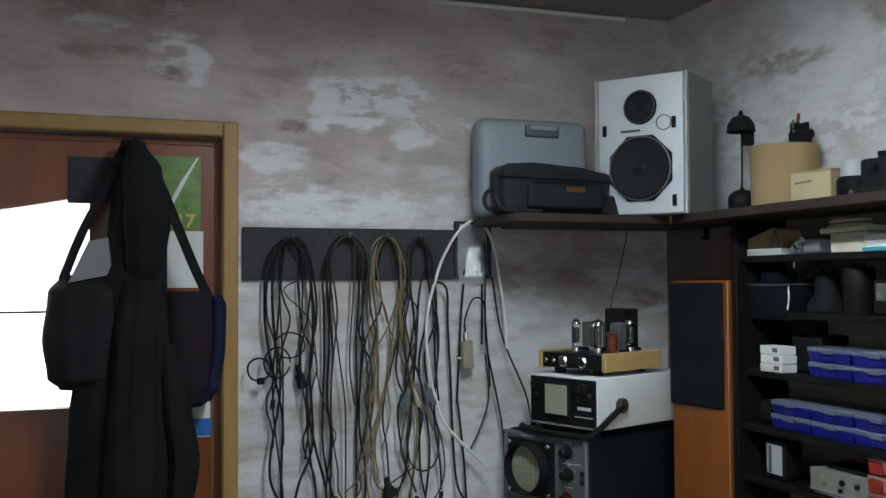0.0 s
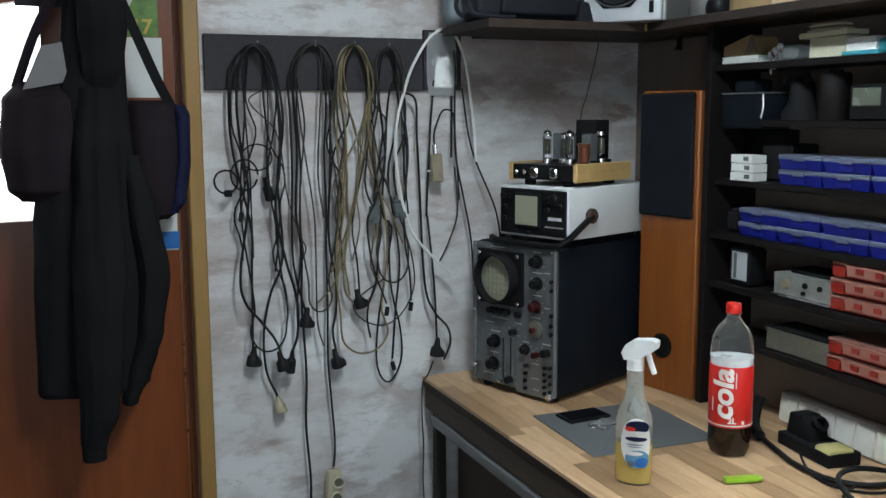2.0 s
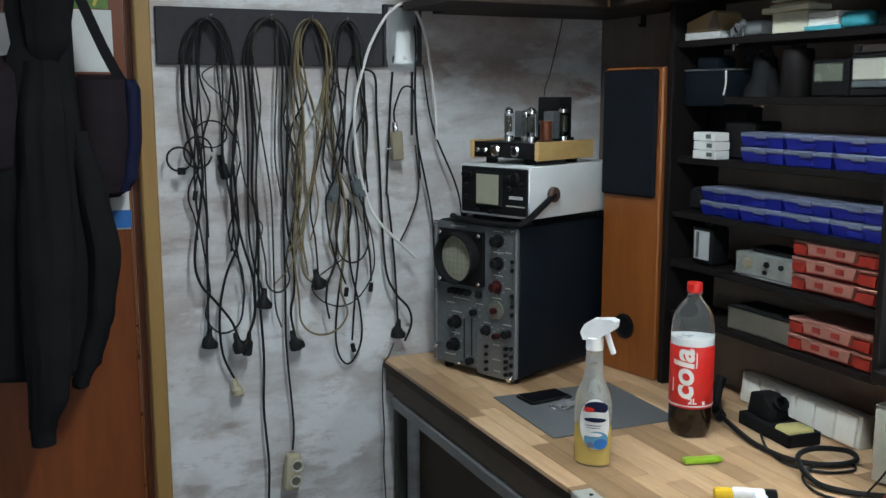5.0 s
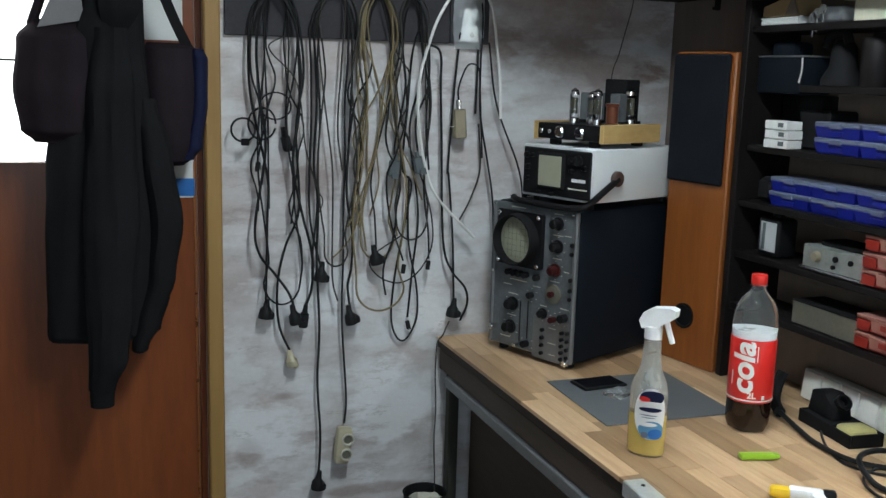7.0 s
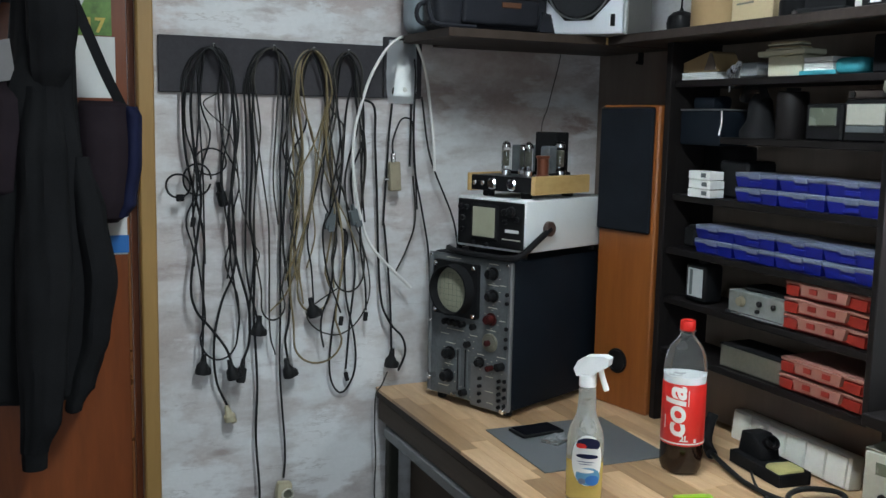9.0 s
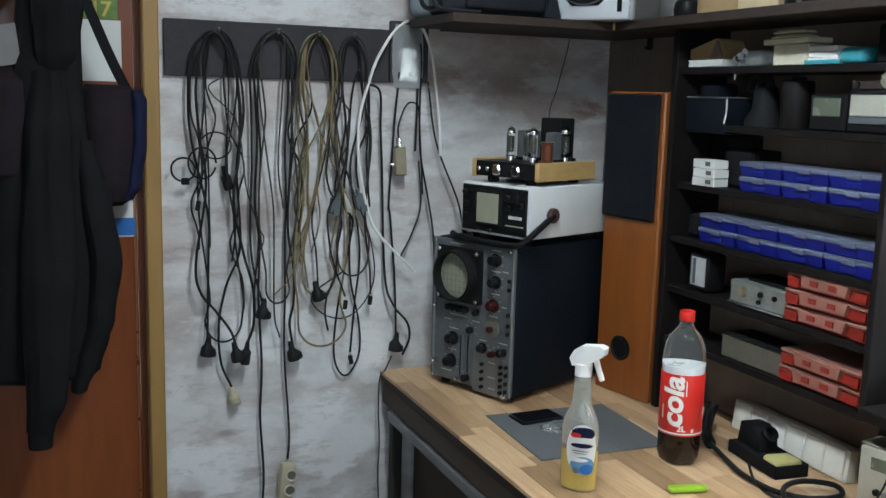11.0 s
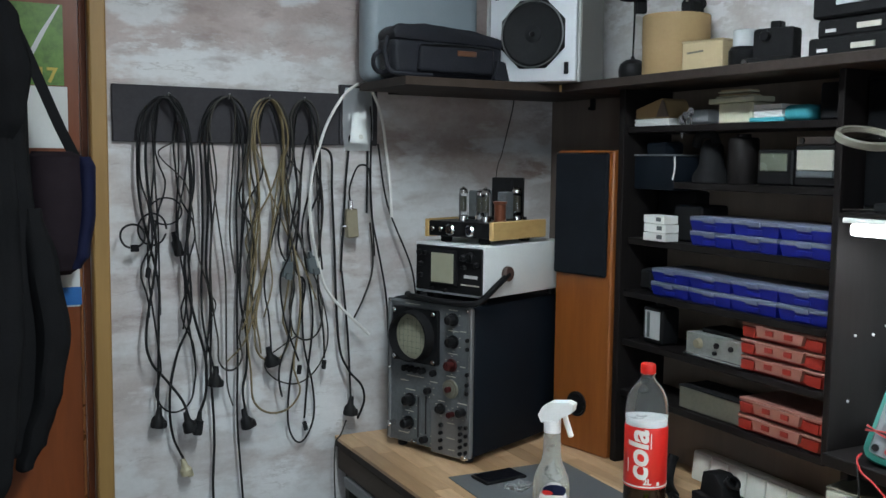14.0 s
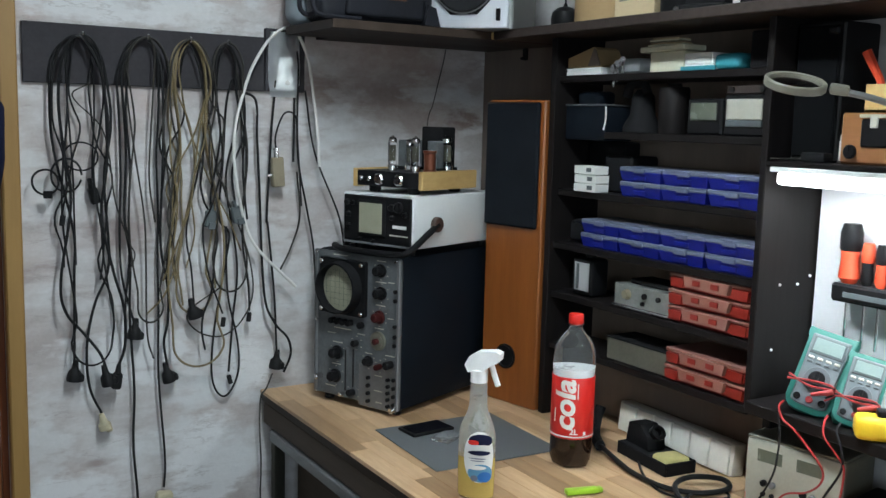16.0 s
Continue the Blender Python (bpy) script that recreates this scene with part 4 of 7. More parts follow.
# ---- case and camera bag on the shelf ----
cs = thing("hard_case", pose(2.030, 2.425, 1.787, 0, 0, 0), "blue-grey plastic carrying case standing upright", "case")
bm = B()
box(bm, (0.168, 0.045, 0.139), (0.336, 0.085, 0.278), 0.030, None, 4)
part("shell", bm, M_CASE, cs)
for x in (0.06, 0.276):
    bm = B()
    box(bm, (x, -0.001, 0.012), (0.030, 0.008, 0.020), 0.003)
    part("latch", bm, M_MGREY, cs)
bm = B()
box(bm, (0.185, -0.001, 0.243), (0.105, 0.012, 0.034), 0.008, None, 2)
hd = part("handle_recess", bm, M_MGREY, cs, "dark handle recess")
bm = B()
box(bm, (0.185, -0.008, 0.250), (0.085, 0.010, 0.014), 0.004, None, 2)
part("grip", bm, M_CASE, hd)

bag = thing("camera_bag", pose(2.030, 2.285, 1.787, 0, 0, -1), "black leatherette camera bag with side ring", "bag")
def soft(bm, amp, scale):
    """Dents the mesh like slack leather."""
    bmesh.ops.subdivide_edges(bm, edges=[e for e in bm.edges if e.calc_length() > 0.03], cuts=5, use_grid_fill=True)
    for v in bm.verts:
        v.co += Vector((noise.noise(v.co * scale), noise.noise(v.co * scale + Vector((7, 3, 1))), noise.noise(v.co * scale + Vector((2, 9, 5))))) * amp
    return bm


bm = B()
box(bm, (0.165, 0.055, 0.052), (0.315, 0.11, 0.102), 0.020, None, 3)
part("body", soft(bm, 0.007, 14), M_LEATHER, bag)
bm = B()
prism(bm, [(0.010, 0.096), (0.320, 0.086), (0.318, 0.112), (0.240, 0.124), (0.090, 0.136), (0.022, 0.134), (0.006, 0.118)][::-1], 0.112, pose(0, -0.004, 0))
bmesh.ops.bevel(bm, geom=list(bm.edges), offset=0.008, segments=2, affect="EDGES", profile=0.5, clamp_overlap=True)
part("lid", soft(bm, 0.005, 16), M_LEATHER, bag, "drooping lid flap")
bm = B()
box(bm, (0.180, -0.006, 0.050), (0.215, 0.020, 0.072), 0.010, None, 3)
fp = part("front_pocket", soft(bm, 0.005, 20), M_LEATHER, bag)
bm = B()
tube(bm, [(0.075, -0.018, 0.082), (0.180, -0.019, 0.085), (0.285, -0.017, 0.081)], 0.002, 6)
part("seam", bm, M_BLACKM, fp)
bm = B()
prism(bm, [(0.290, 0.006), (0.335, 0.004), (0.322, 0.050), (0.300, 0.056)], 0.03, pose(0, -0.012, 0))
part("side_tab", bm, M_LEATHER, bag)
bm = B()
box(bm, (0.205, -0.017, 0.066), (0.055, 0.003, 0.014), 0.001)
part("badge", bm, plain("dull_orange", (0.09, 0.035, 0.015), 0.5), fp)
bm = B()
tube(bm, [(-0.012 + 0.022 * math.cos(a), 0.03, 0.038 + 0.026 * math.sin(a)) for a in (2 * math.pi * i / 20 for i in range(21))], 0.006, 8)
part("ring", bm, M_LEATHER, bag)
bm = B()
tube(bm, smooth_path([(0.0, 0.02, 0.10), (-0.016, 0.0, 0.06), (-0.01, -0.02, 0.015), (0.03, -0.035, 0.006), (0.10, -0.03, 0.006)], 6), 0.006, 6)
part("strap", bm, M_LEATHER, bag)

# ---- things on top of the hutch ----
TOPZ = 1.788
ml = thing("mini_lamp", pose(2.60, 2.055, TOPZ, 0, 0, -20), "small black metal figure lamp with a domed shade", "lamp")
bm = B()
lathe(bm, [(0, 0), (0.028, 0), (0.034, 0.008), (0.036, 0.026), (0.032, 0.042), (0.020, 0.052), (0.006, 0.056), (0.004, 0.062), (0, 0.062)], 20)
part("base", bm, M_BLACK, ml)
bm = B()
tube(bm, [(0, 0, 0.06), (0.001, 0, 0.12), (0.002, 0, 0.20)], 0.0025, 8)
part("stem", bm, M_BLACKM, ml)
bm = B()
box(bm, (0.016, 0, 0.185), (0.030, 0.022, 0.032), 0.003)
part("socket", bm, M_BLACK, ml)
bm = B()
lathe(bm, [(0.036, 0.203), (0.034, 0.222), (0.022, 0.240), (0.006, 0.247), (0.004, 0.258), (0, 0.258), (0, 0.236), (0.020, 0.228), (0.030, 0.214), (0.034, 0.203)], 22)
part("shade", bm, M_BLACKM, ml)
dr = thing("cardboard_drum", pose(2.655, 1.958, TOPZ), "round kraft cardboard drum", "box")
bm = B()
lathe(bm, [(0, 0), (0.080, 0), (0.081, 0.002), (0.081, 0.15), (0.080, 0.153), (0, 0.153)], 40)
part("drum", bm, M_CARD, dr)
bm = B()
lathe(bm, [(0.082, 0.085), (0.0825, 0.087), (0.0825, 0.153), (0.081, 0.155), (0, 0.155)], 40)
part("lid", bm, M_CARD, dr)
lm = thing("loose_mechanism", pose(2.68, 1.93, TOPZ + 0.155, 0, 0, 20), "small rusty clamp mechanism lying on the drum", "mechanism")
bm = B()
box(bm, (0, 0, 0.018), (0.06, 0.035, 0.036), 0.006)
part("body", bm, M_BLACKM, lm)
bm = B()
box(bm, (-0.018, 0, 0.044), (0.03, 0.02, 0.02), 0.003)
part("bracket", bm, M_BLACKM, lm)
bm = B()
tube(bm, [(-0.004, 0, 0.03), (-0.010, 0, 0.06), (-0.005, 0, 0.078)], 0.0045, 8)
part("lever", bm, M_COPPER, lm)
bm = B()
cyl(bm, (0.022, -0.012, 0.030), 0.012, 0.016, "y", 14, 0.002)
part("wheel", bm, M_BLACKM, lm)
bm = B()
tube(bm, [(-0.028, 0.0, 0.030), (-0.034, 0.0, 0.052), (-0.030, 0.0, 0.060)], 0.003, 6)
part("pin", bm, M_KAKI, lm)
bm = B()
prism(bm, [(0.0, 0.036), (0.034, 0.036), (0.030, 0.062), (0.014, 0.056)], 0.014, pose(0, -0.007, 0))
part("jaw", bm, M_BLACKM, lm)
cb = thing("cardboard_box", pose(2.585, 1.788, TOPZ, 0, 0, -80), "small pale cardboard box with a scribbled word", "box")
bm = B()
box(bm, (0, 0.045, 0.036), (0.112, 0.09, 0.072), 0.002)
part("carton", bm, M_CARDL, cb)
bm = B()
box(bm, (0.0, 0.045, 0.0735), (0.115, 0.093, 0.004), 0.001)
part("lid_flap", bm, M_CARDL, cb)
bm = B()
box(bm, (-0.015, -0.001, 0.050), (0.045, 0.002, 0.004), 0, pose(0, 0, 0, 0, -4, 0))
part("scribble", bm, M_KAKI, cb)
wb = thing("jar", pose(2.60, 1.668, TOPZ), "dark glass jar with a white lid", "jar")
bm = B()
lathe(bm, [(0, 0), (0.030, 0), (0.036, 0.01), (0.036, 0.040), (0.030, 0.048), (0, 0.048)], 22)
part("jar_body", bm, M_BLACK, wb)
bm = B()
lathe(bm, [(0, 0.048), (0.027, 0.048), (0.027, 0.083), (0.025, 0.085), (0, 0.085)], 22)
part("lid", bm, M_GREYW, wb)
cm = thing("film_camera", pose(2.585, 1.578, TOPZ, 0, 0, -72) @ Matrix.Scale(0.80, 4), "old black folding camera", "camera")
bm = B()
box(bm, (0, 0.03, 0.055), (0.115, 0.055, 0.090), 0.010, None, 2)
part("body", bm, M_BLACKM, cm)
bm = B()
box(bm, (0, 0.03, 0.108), (0.030, 0.030, 0.020), 0.003)
part("viewfinder", bm, M_BLACK, cm)
bm = B()
cyl(bm, (-0.018, -0.004, 0.078), 0.013, 0.016, "y", 18, 0.002)
part("lens", bm, M_BLACK, cm)
bm = B()
box(bm, (0.01, -0.015, 0.012), (0.13, 0.05, 0.018), 0.004)
part("bed", bm, M_BLACKM, cm)
bm = B()
cyl(bm, (-0.052, -0.045, 0.008), 0.008, 0.012, "y", 12, 0.001)
part("catch", bm, M_CHROME, cm)


def stacked_unit(x, y, z, w, d, h, rz, front, label):
    u = thing("tape_deck", pose(x, y, z, 0, 0, rz), label, "electronics")
    bm = B()
    box(bm, (w / 2, d / 2, h / 2), (w, d, h), 0.004)
    part("case", bm, M_BLACKM, u)
    bm = B()
    if front == "white":
        box(bm, (w * 0.55, -0.002, h * 0.56), (w * 0.72, 0.004, h * 0.55), 0.001)
        part("front_window", bm, M_GREYW, u)
    elif front == "band":
        box(bm, (w * 0.5, -0.002, h * 0.35), (w * 0.98, 0.004, h * 0.28), 0.001)
        part("front_band", bm, M_GREYW, u)
        knob(u, w * 0.32, h * 0.75, 0.012, 0.016, M_BLACK, False)
        bm = B()
        box(bm, (w * 0.5, -0.001, h * 0.80), (w * 0.96, 0.002, h * 0.36), 0.001)
        part("front_band", bm, M_TEKC, u)
    else:
        box(bm, (w * 0.12, -0.002, h * 0.35), (0.022, 0.003, 0.006))
        part("label_strip", bm, M_PAPER, u)
        bm = B()
        box(bm, (w * 0.42, -0.002, h * 0.45), (0.05, 0.003, 0.010))
        part("label_strip", bm, M_CREAM, u)
    return u


stacked_unit(2.545, 1.448, TOPZ, 0.30, 0.18, 0.038, -88, "plain", "flat black electronics unit at the bottom of a stack")
stacked_unit(2.560, 1.440, TOPZ + 0.039, 0.28, 0.165, 0.036, -88, "plain", "black electronics unit in a stack")
stacked_unit(2.550, 1.445, TOPZ + 0.076, 0.30, 0.17, 0.074, -88, "white", "black tape deck with a white window")
stacked_unit(2.555, 1.425, TOPZ + 0.151, 0.29, 0.165, 0.078, -88, "band", "dark unit with a white band on a stack")

# ---- hutch contents ----
IY0, IY1, SX = HY0 + 0.024, HY1 - 0.025, HX + 0.024


def on(level, y):
    return pose(SX, y, LEVELS[level] + 0.0005, 0, 0, -90)


# papers and boxes on the top shelf
pk = thing("paper_stack", on("a", 2.043) @ pose(0, 0, 0.003), "pile of white sheets under a kraft envelope", "paper")
for k in range(4):
    bm = B()
    box(bm, (0.068 - 0.001 * (k % 2), 0.045, 0.0003 + 0.0042 * k), (0.132 - 0.003 * (k % 3), 0.08, 0.0038), 0.0005)
    part("sheet", bm, M_PAPER, pk)
bm = B()
prism(bm, [(0.004, 0.017), (0.132, 0.017), (0.112, 0.058), (0.100, 0.064), (0.004, 0.040)], 0.07, pose(0, 0.008, 0))
part("envelope", bm, M_CARD, pk, "brown envelope")
bm = B()
prism(bm, [(0.086, 0.019), (0.130, 0.019), (0.112, 0.056), (0.106, 0.060)], 0.003, pose(0, 0.003, 0))
part("envelope_flap", bm, M_SIDEB, pk)
ky = thing("key_bunch", on("a", 1.855), "bunch of keys in a clear bag hanging over the shelf edge", "keys")
bm = B()
box(bm, (0.035, 0.035, 0.018), (0.085, 0.06, 0.034), 0.012, None, 2)
pb = part("bag", bm, M_FILM, ky, "clear plastic bag")
pb.visible_shadow = False
for i, (x, a) in enumerate(((0.0, 12), (0.012, -8), (0.03, 30))):
    bm = B()
    lathe(bm, [(0, -0.001), (0.011, -0.001), (0.011, 0.001), (0, 0.001)], 16, pose(x, -0.004, 0.012 + 0.008 * i, 90, 0, 0))
    box(bm, (x + 0.002, -0.004, -0.014 + 0.012 * i), (0.006, 0.002, 0.034), 0.0005)
    part("key", bm, M_CHROME, ky)
bx = thing("card_box", on("a", 1.752), "cream card box with a loose lid and papers", "box")
bm = B()
box(bm, (0.060, 0.035, 0.022), (0.104, 0.060, 0.044), 0.002)
part("carton", bm, M_CREAMP, bx)
bm = B()
box(bm, (0.050, 0.032, 0.050), (0.138, 0.066, 0.012), 0.002, pose(0, 0, 0, 0, -1, 0))
part("lid", bm, M_CREAMP, bx)
for k, (w, rz, z) in enumerate(((0.100, 4, 0.059), (0.096, -5, 0.064), (0.086, 8, 0.069), (0.078, 2, 0.074))):
    bm = B()
    box(bm, (0.046, 0.028, z), (w, 0.036, 0.0035), 0.001, pose(0, 0, 0, 0, 2 * (k % 2) - 1, 0) @ Matrix.Translation((0.05, 0.03, 0)) @ Matrix.Rotation(radians(rz), 4, "Z") @ Matrix.Translation((-0.05, -0.03, 0)))
    part("paper_sheet", bm, M_CARDL if k % 2 else M_CREAMP, bx)
for i in range(3):
    bm = B()
    box(bm, (0.042, 0.032, 0.007), (0.080, 0.056, 0.0112), 0.001)
    tagged(single("booklet", bm, M_PAPER, "small white booklet in a stack", "booklet", "booklets on the shelf", m=on("a", 1.639) @ pose(0, 0, 0.0008 + 0.0118 * i, 0, 0, 1 - i)))
tb = B()
box(tb, (0.03, 0.035, 0.017), (0.070, 0.06, 0.033), 0.012, None, 3)
box(tb, (-0.045, 0.004, 0.005), (0.10, 0.004, 0.009), 0.001)
single("teal_pouch", tb, M_CYAN, "small teal fabric pouch on the shelf", "pouch", m=on("a", 1.552))
for y, h, w in ((1.47, 0.075, 0.055),):
    bm = B()
    box(bm, (w / 2, 0.06, h / 2), (w, 0.09, h), 0.004)
    single("dark_box", bm, M_BLACKM, "small black box in the shadow of the shelf", "box", m=on("a", y))

# dark gear on the meter shelf
pr = thing("projector_head", pose(SX, 2.038, 1.512, 0, 0, -90), "dark blue-black instrument with a domed top", "instrument")
bm = B()
box(bm, (0.076, 0.05, 0.045), (0.152, 0.09, 0.084), 0.006, None, 2)
part("case", bm, M_TEKC, pr)
bm = B()
box(bm, (0.076, 0.105, -0.060), (0.136, 0.050, 0.122), 0.004, None, 2)
part("pedestal", bm, M_BLACK, pr)
bm = B()
box(bm, (0.076, 0.05, 0.089), (0.154, 0.092, 0.004), 0.001)
part("top_plate", bm, M_STEEL, pr, "worn grey top plate")
bm = B()
box(bm, (0.064, 0.05, 0.106), (0.078, 0.06, 0.034), 0.010, None, 2)
part("dome", bm, M_TEKC, pr)
bm = B()
tube(bm, smooth_path([(0.158, 0.0, 0.085), (0.164, -0.004, 0.055), (0.157, -0.004, 0.030)], 5), 0.002, 6)
part("lead", bm, M_CABLEW, pr)
ph = thing("desk_telephone", on("b", 1.868), "black bakelite desk instrument", "instrument")
bm = B()
lathe(bm, [(0, 0), (0.045, 0), (0.045, 0.015), (0.030, 0.040), (0.026, 0.085), (0.015, 0.10), (0, 0.102)], 20, pose(0.05, 0.06, 0))
part("stand", bm, M_BLACKM, ph)
bm = B()
tube(bm, smooth_path([(0.015, 0.04, 0.085), (0.03, 0.04, 0.110), (0.07, 0.04, 0.112), (0.085, 0.04, 0.088)], 6), 0.011, 10)
part("handset", bm, M_BLACKM, ph)
cn = B()
lathe(cn, [(0, 0), (0.033, 0), (0.034, 0.003), (0.034, 0.098), (0.031, 0.104), (0.016, 0.105), (0.015, 0.112), (0, 0.112)], 24)
single("grey_can", cn, M_HUTCH, "plain dark grey metal can", "can", m=pose(SX + 0.045, 1.702, LEVELS["b"]))


def panel_meter(y, w, h, top):
    mt = thing("panel_meter", on("b", y), "black panel meter with a pale scale", "meter", "panel meters on the shelf")
    bm = B()
    box(bm, (w / 2, 0.035, h / 2), (w, 0.06, h), 0.004)
    part("case", bm, M_BLACK, mt)
    bm = B()
    box(bm, (w / 2, 0.003, h * 0.64), (w * (0.84 if top else 0.76), 0.004, h * 0.50), 0.002)
    part("scale", bm, M_LCDD if not top else M_PSU, mt)
    if top:
        bm = B()
        box(bm, (w / 2, 0.003, h * 0.30), (w * 0.84, 0.004, h * 0.16), 0.001)
        part("lower_strip", bm, M_MGREY, mt)
        bm = B()
        box(bm, (w / 2, 0.03, h + 0.010), (w * 0.98, 0.04, 0.018), 0.002)
        part("top_bar", bm, M_SHELF, mt)
        for x in (0.15, 0.85):
            bm = B()
            cyl(bm, (w * x, 0.009, h + 0.010), 0.006, 0.006, "y", 12)
            part("terminal", bm, M_BLACK, mt)
    return mt


panel_meter(1.622, 0.098, 0.076, False)
panel_meter(1.520, 0.112, 0.084, True)

# white boxes, lidded organisers
for i in range(3):
    bx = thing("small_white_box", on("c", 1.985) @ pose(0.05 + 0.002 * (i % 2), 0.03, 0.0215 * i, 0, 0, 2 - 2 * i), "small white cardboard component box", "box", "white boxes in a stack")
    bm = B()
    box(bm, (0.001, -0.020, 0.010), (0.080, 0.044, 0.0200), 0.0015)
    part("carton", bm, M_PAPER, bx)
    bm = B()
    box(bm, (0.020, -0.0425, 0.011), (0.018, 0.001, 0.010))
    part("print", bm, M_MGREY, bx)
db = B()
box(db, (0.05, 0.06, 0.045), (0.10, 0.09, 0.09), 0.006)
single("black_adapter", db, M_BLACKM, "black power supply block behind the boxes", "adapter", m=on("c", 1.93) @ pose(0, 0.03, 0))


def organiser(level, y, z, w, d=0.115):
    o = thing("organiser_box", on(level, y) @ pose(0, 0, z), "blue component box with a milky clear lid", "storage box", "blue component boxes")
    h = 0.0235
    bm = B()
    a = [(-w / 2 + 0.006, 0.006), (w / 2 - 0.006, 0.006), (w / 2 - 0.006, d - 0.006), (-w / 2 + 0.006, d - 0.006)]
    b = [(-w / 2 + 0.001, 0.001), (w / 2 - 0.001, 0.001), (w / 2 - 0.001, d - 0.001), (-w / 2 + 0.001, d - 0.001)]
    lo = [bm.verts.new((x, y_, 0)) for x, y_ in a]
    hi = [bm.verts.new((x, y_, h)) for x, y_ in b]
    bm.faces.new(lo[::-1])
    bm.faces.new(hi)
    for i in range(4):
        j = (i + 1) % 4
        bm.faces.new((lo[i], lo[j], hi[j], hi[i]))
    box(bm, (0, 0.001, h * 0.42), (w * 0.30, 0.004, h * 0.45), 0.001)
    part("tray", bm, M_BLUE, o)
    bm = B()
    box(bm, (0, d / 2, h + 0.0052), (w, d, 0.0104), 0.002)
    box(bm, (0, -0.002, h + 0.003), (w * 0.26, 0.004, 0.011), 0.001)
    part("lid", bm, M_CLEARL, o)
    return o


W_O = 0.1355
for k in range(3):
    for lay in (0, 1):
        organiser("c", 1.752 - 0.1372 * k + 0.002 * ((k + lay) % 2), 0.0342 * lay, W_O)
for k in range(4):
    for lay in (0, 1):
        organiser("d", 1.886 - 0.1365 * k - 0.002 * ((k + lay) % 2), 0.0342 * lay, W_O)
bt = B()
box(bt, (0.02, 0.05, 0.03), (0.045, 0.06, 0.05), 0.006)
box(bt, (0.045, 0.03, 0.055), (0.06, 0.02, 0.012), 0.004)
single("crimp_tool", bt, M_BLACKM, "dark hand tool lying beside the boxes", "tool", m=on("d", 2.02))

# dark bottle with a white label
bo = thing("chemical_bottle", pose(SX + 0.035, 1.950, LEVELS["e"]), "dark bottle with a white label", "bottle")
bm = B()
box(bm, (0, 0, 0.048), (0.060, 0.075, 0.095), 0.010, None, 3)
lathe(bm, [(0.014, 0.09), (0.014, 0.104), (0, 0.104)], 14)
part("flask", bm, M_BLACK, bo)
bm = B()
box(bm, (-0.031, -0.004, 0.050), (0.002, 0.055, 0.070), 0.0005)
part("label_sheet", bm, M_GREYW, bo, "pale label with a grey stripe")
bm = B()
box(bm, (-0.0325, 0.010, 0.050), (0.001, 0.010, 0.064))
part("stripe", bm, M_MGREY, bo)
bm = B()
lathe(bm, [(0, 0.104), (0.016, 0.104), (0.016, 0.118), (0, 0.118)], 14)
part("cap", bm, M_BLACK, bo)
# open chassis
ch = thing("radio_chassis", on("e", 1.818), "bare zinc tuner chassis with knobs", "electronics")
bm = B()
box(bm, (0.0925, 0.05, 0.028), (0.185, 0.10, 0.056), 0.002)
part("frame", bm, M_TIN, ch)
for x, r in ((0.105, 0.007), (0.150, 0.006), (0.10, 0.005)):
    knob(ch, x, 0.038 if x > 0.1 else 0.02, r, 0.008, M_BLACK, False)
bm = B()
lathe(bm, [(0, 0), (0.013, 0), (0.010, 0.010), (0, 0.010)], 14, pose(0.045, 0, 0.034, 90, 0, 0))
part("spindle", bm, M_TAN, ch)
bm = B()
box(bm, (0.0925, -0.003, 0.006), (0.185, 0.010, 0.006), 0.001)
part("lip", bm, M_CHROME, ch)
bm = B()
box(bm, (0.105, 0.06, 0.062), (0.16, 0.07, 0.012), 0.003)
part("board", bm, M_BLACKM, ch)
# grey box on the low shelf
gb = thing("grey_metal_box", on("f", 1.842), "grey-green sheet metal box", "box")
bm = B()
box(bm, (0.102, 0.05, 0.026), (0.203, 0.09, 0.052), 0.002)
part("shell", bm, M_KAKI, gb)
bm = B()
box(bm, (0.102, 0.05, 0.0535), (0.206, 0.094, 0.003), 0.001)
part("lid", bm, M_BLACKM, gb)


def assortment(level, z, rz):
    o = thing("assortment_case", on(level, 1.525) @ pose(0, 0, z, 0, 0, rz), "red assortment case with a milky lid and handle", "storage box", "red assortment cases")
    w, d, h = 0.226, 0.13, 0.0355
    bm = B()
    box(bm, (0, d / 2, h * 0.40), (w, d, h * 0.78), 0.004)
    part("tray", bm, M_RED, o)
    bm = B()
    box(bm, (0, d / 2, h * 0.87), (w + 0.004, d + 0.004, h * 0.22), 0.002)
    part("lid", bm, M_REDL, o)
    bm = B()
    prism(bm, [(-0.066, h * 0.92), (-0.060, h * 0.26), (0.060, h * 0.26), (0.066, h * 0.92)][::-1], 0.010, pose(0, -0.010, 0))
    part("handle", bm, M_REDL, o, "milky moulded handle")
    for sx in (-0.026, 0.026):
        bm = B()
        box(bm, (sx, -0.0105, h * 0.60), (0.022, 0.004, h * 0.34), 0.001)
        part("latch", bm, M_RED, o)
    for sx in (-1, 1):
        bm = B()
        prism(bm, [(sx * 0.070, h * 0.70), (sx * 0.074, h * 0.10), (sx * 0.108, h * 0.10), (sx * 0.110, h * 0.70)], 0.004, pose(0, -0.004, 0))
        part("rib", bm, M_RED, o)
    return o


for i in range(3):
    assortment("e", 0.0365 * i, (0, 0.8, -0.6)[i])
for i in range(2):
    assortment("f", 0.0365 * i, (0.5, -0.6)[i])

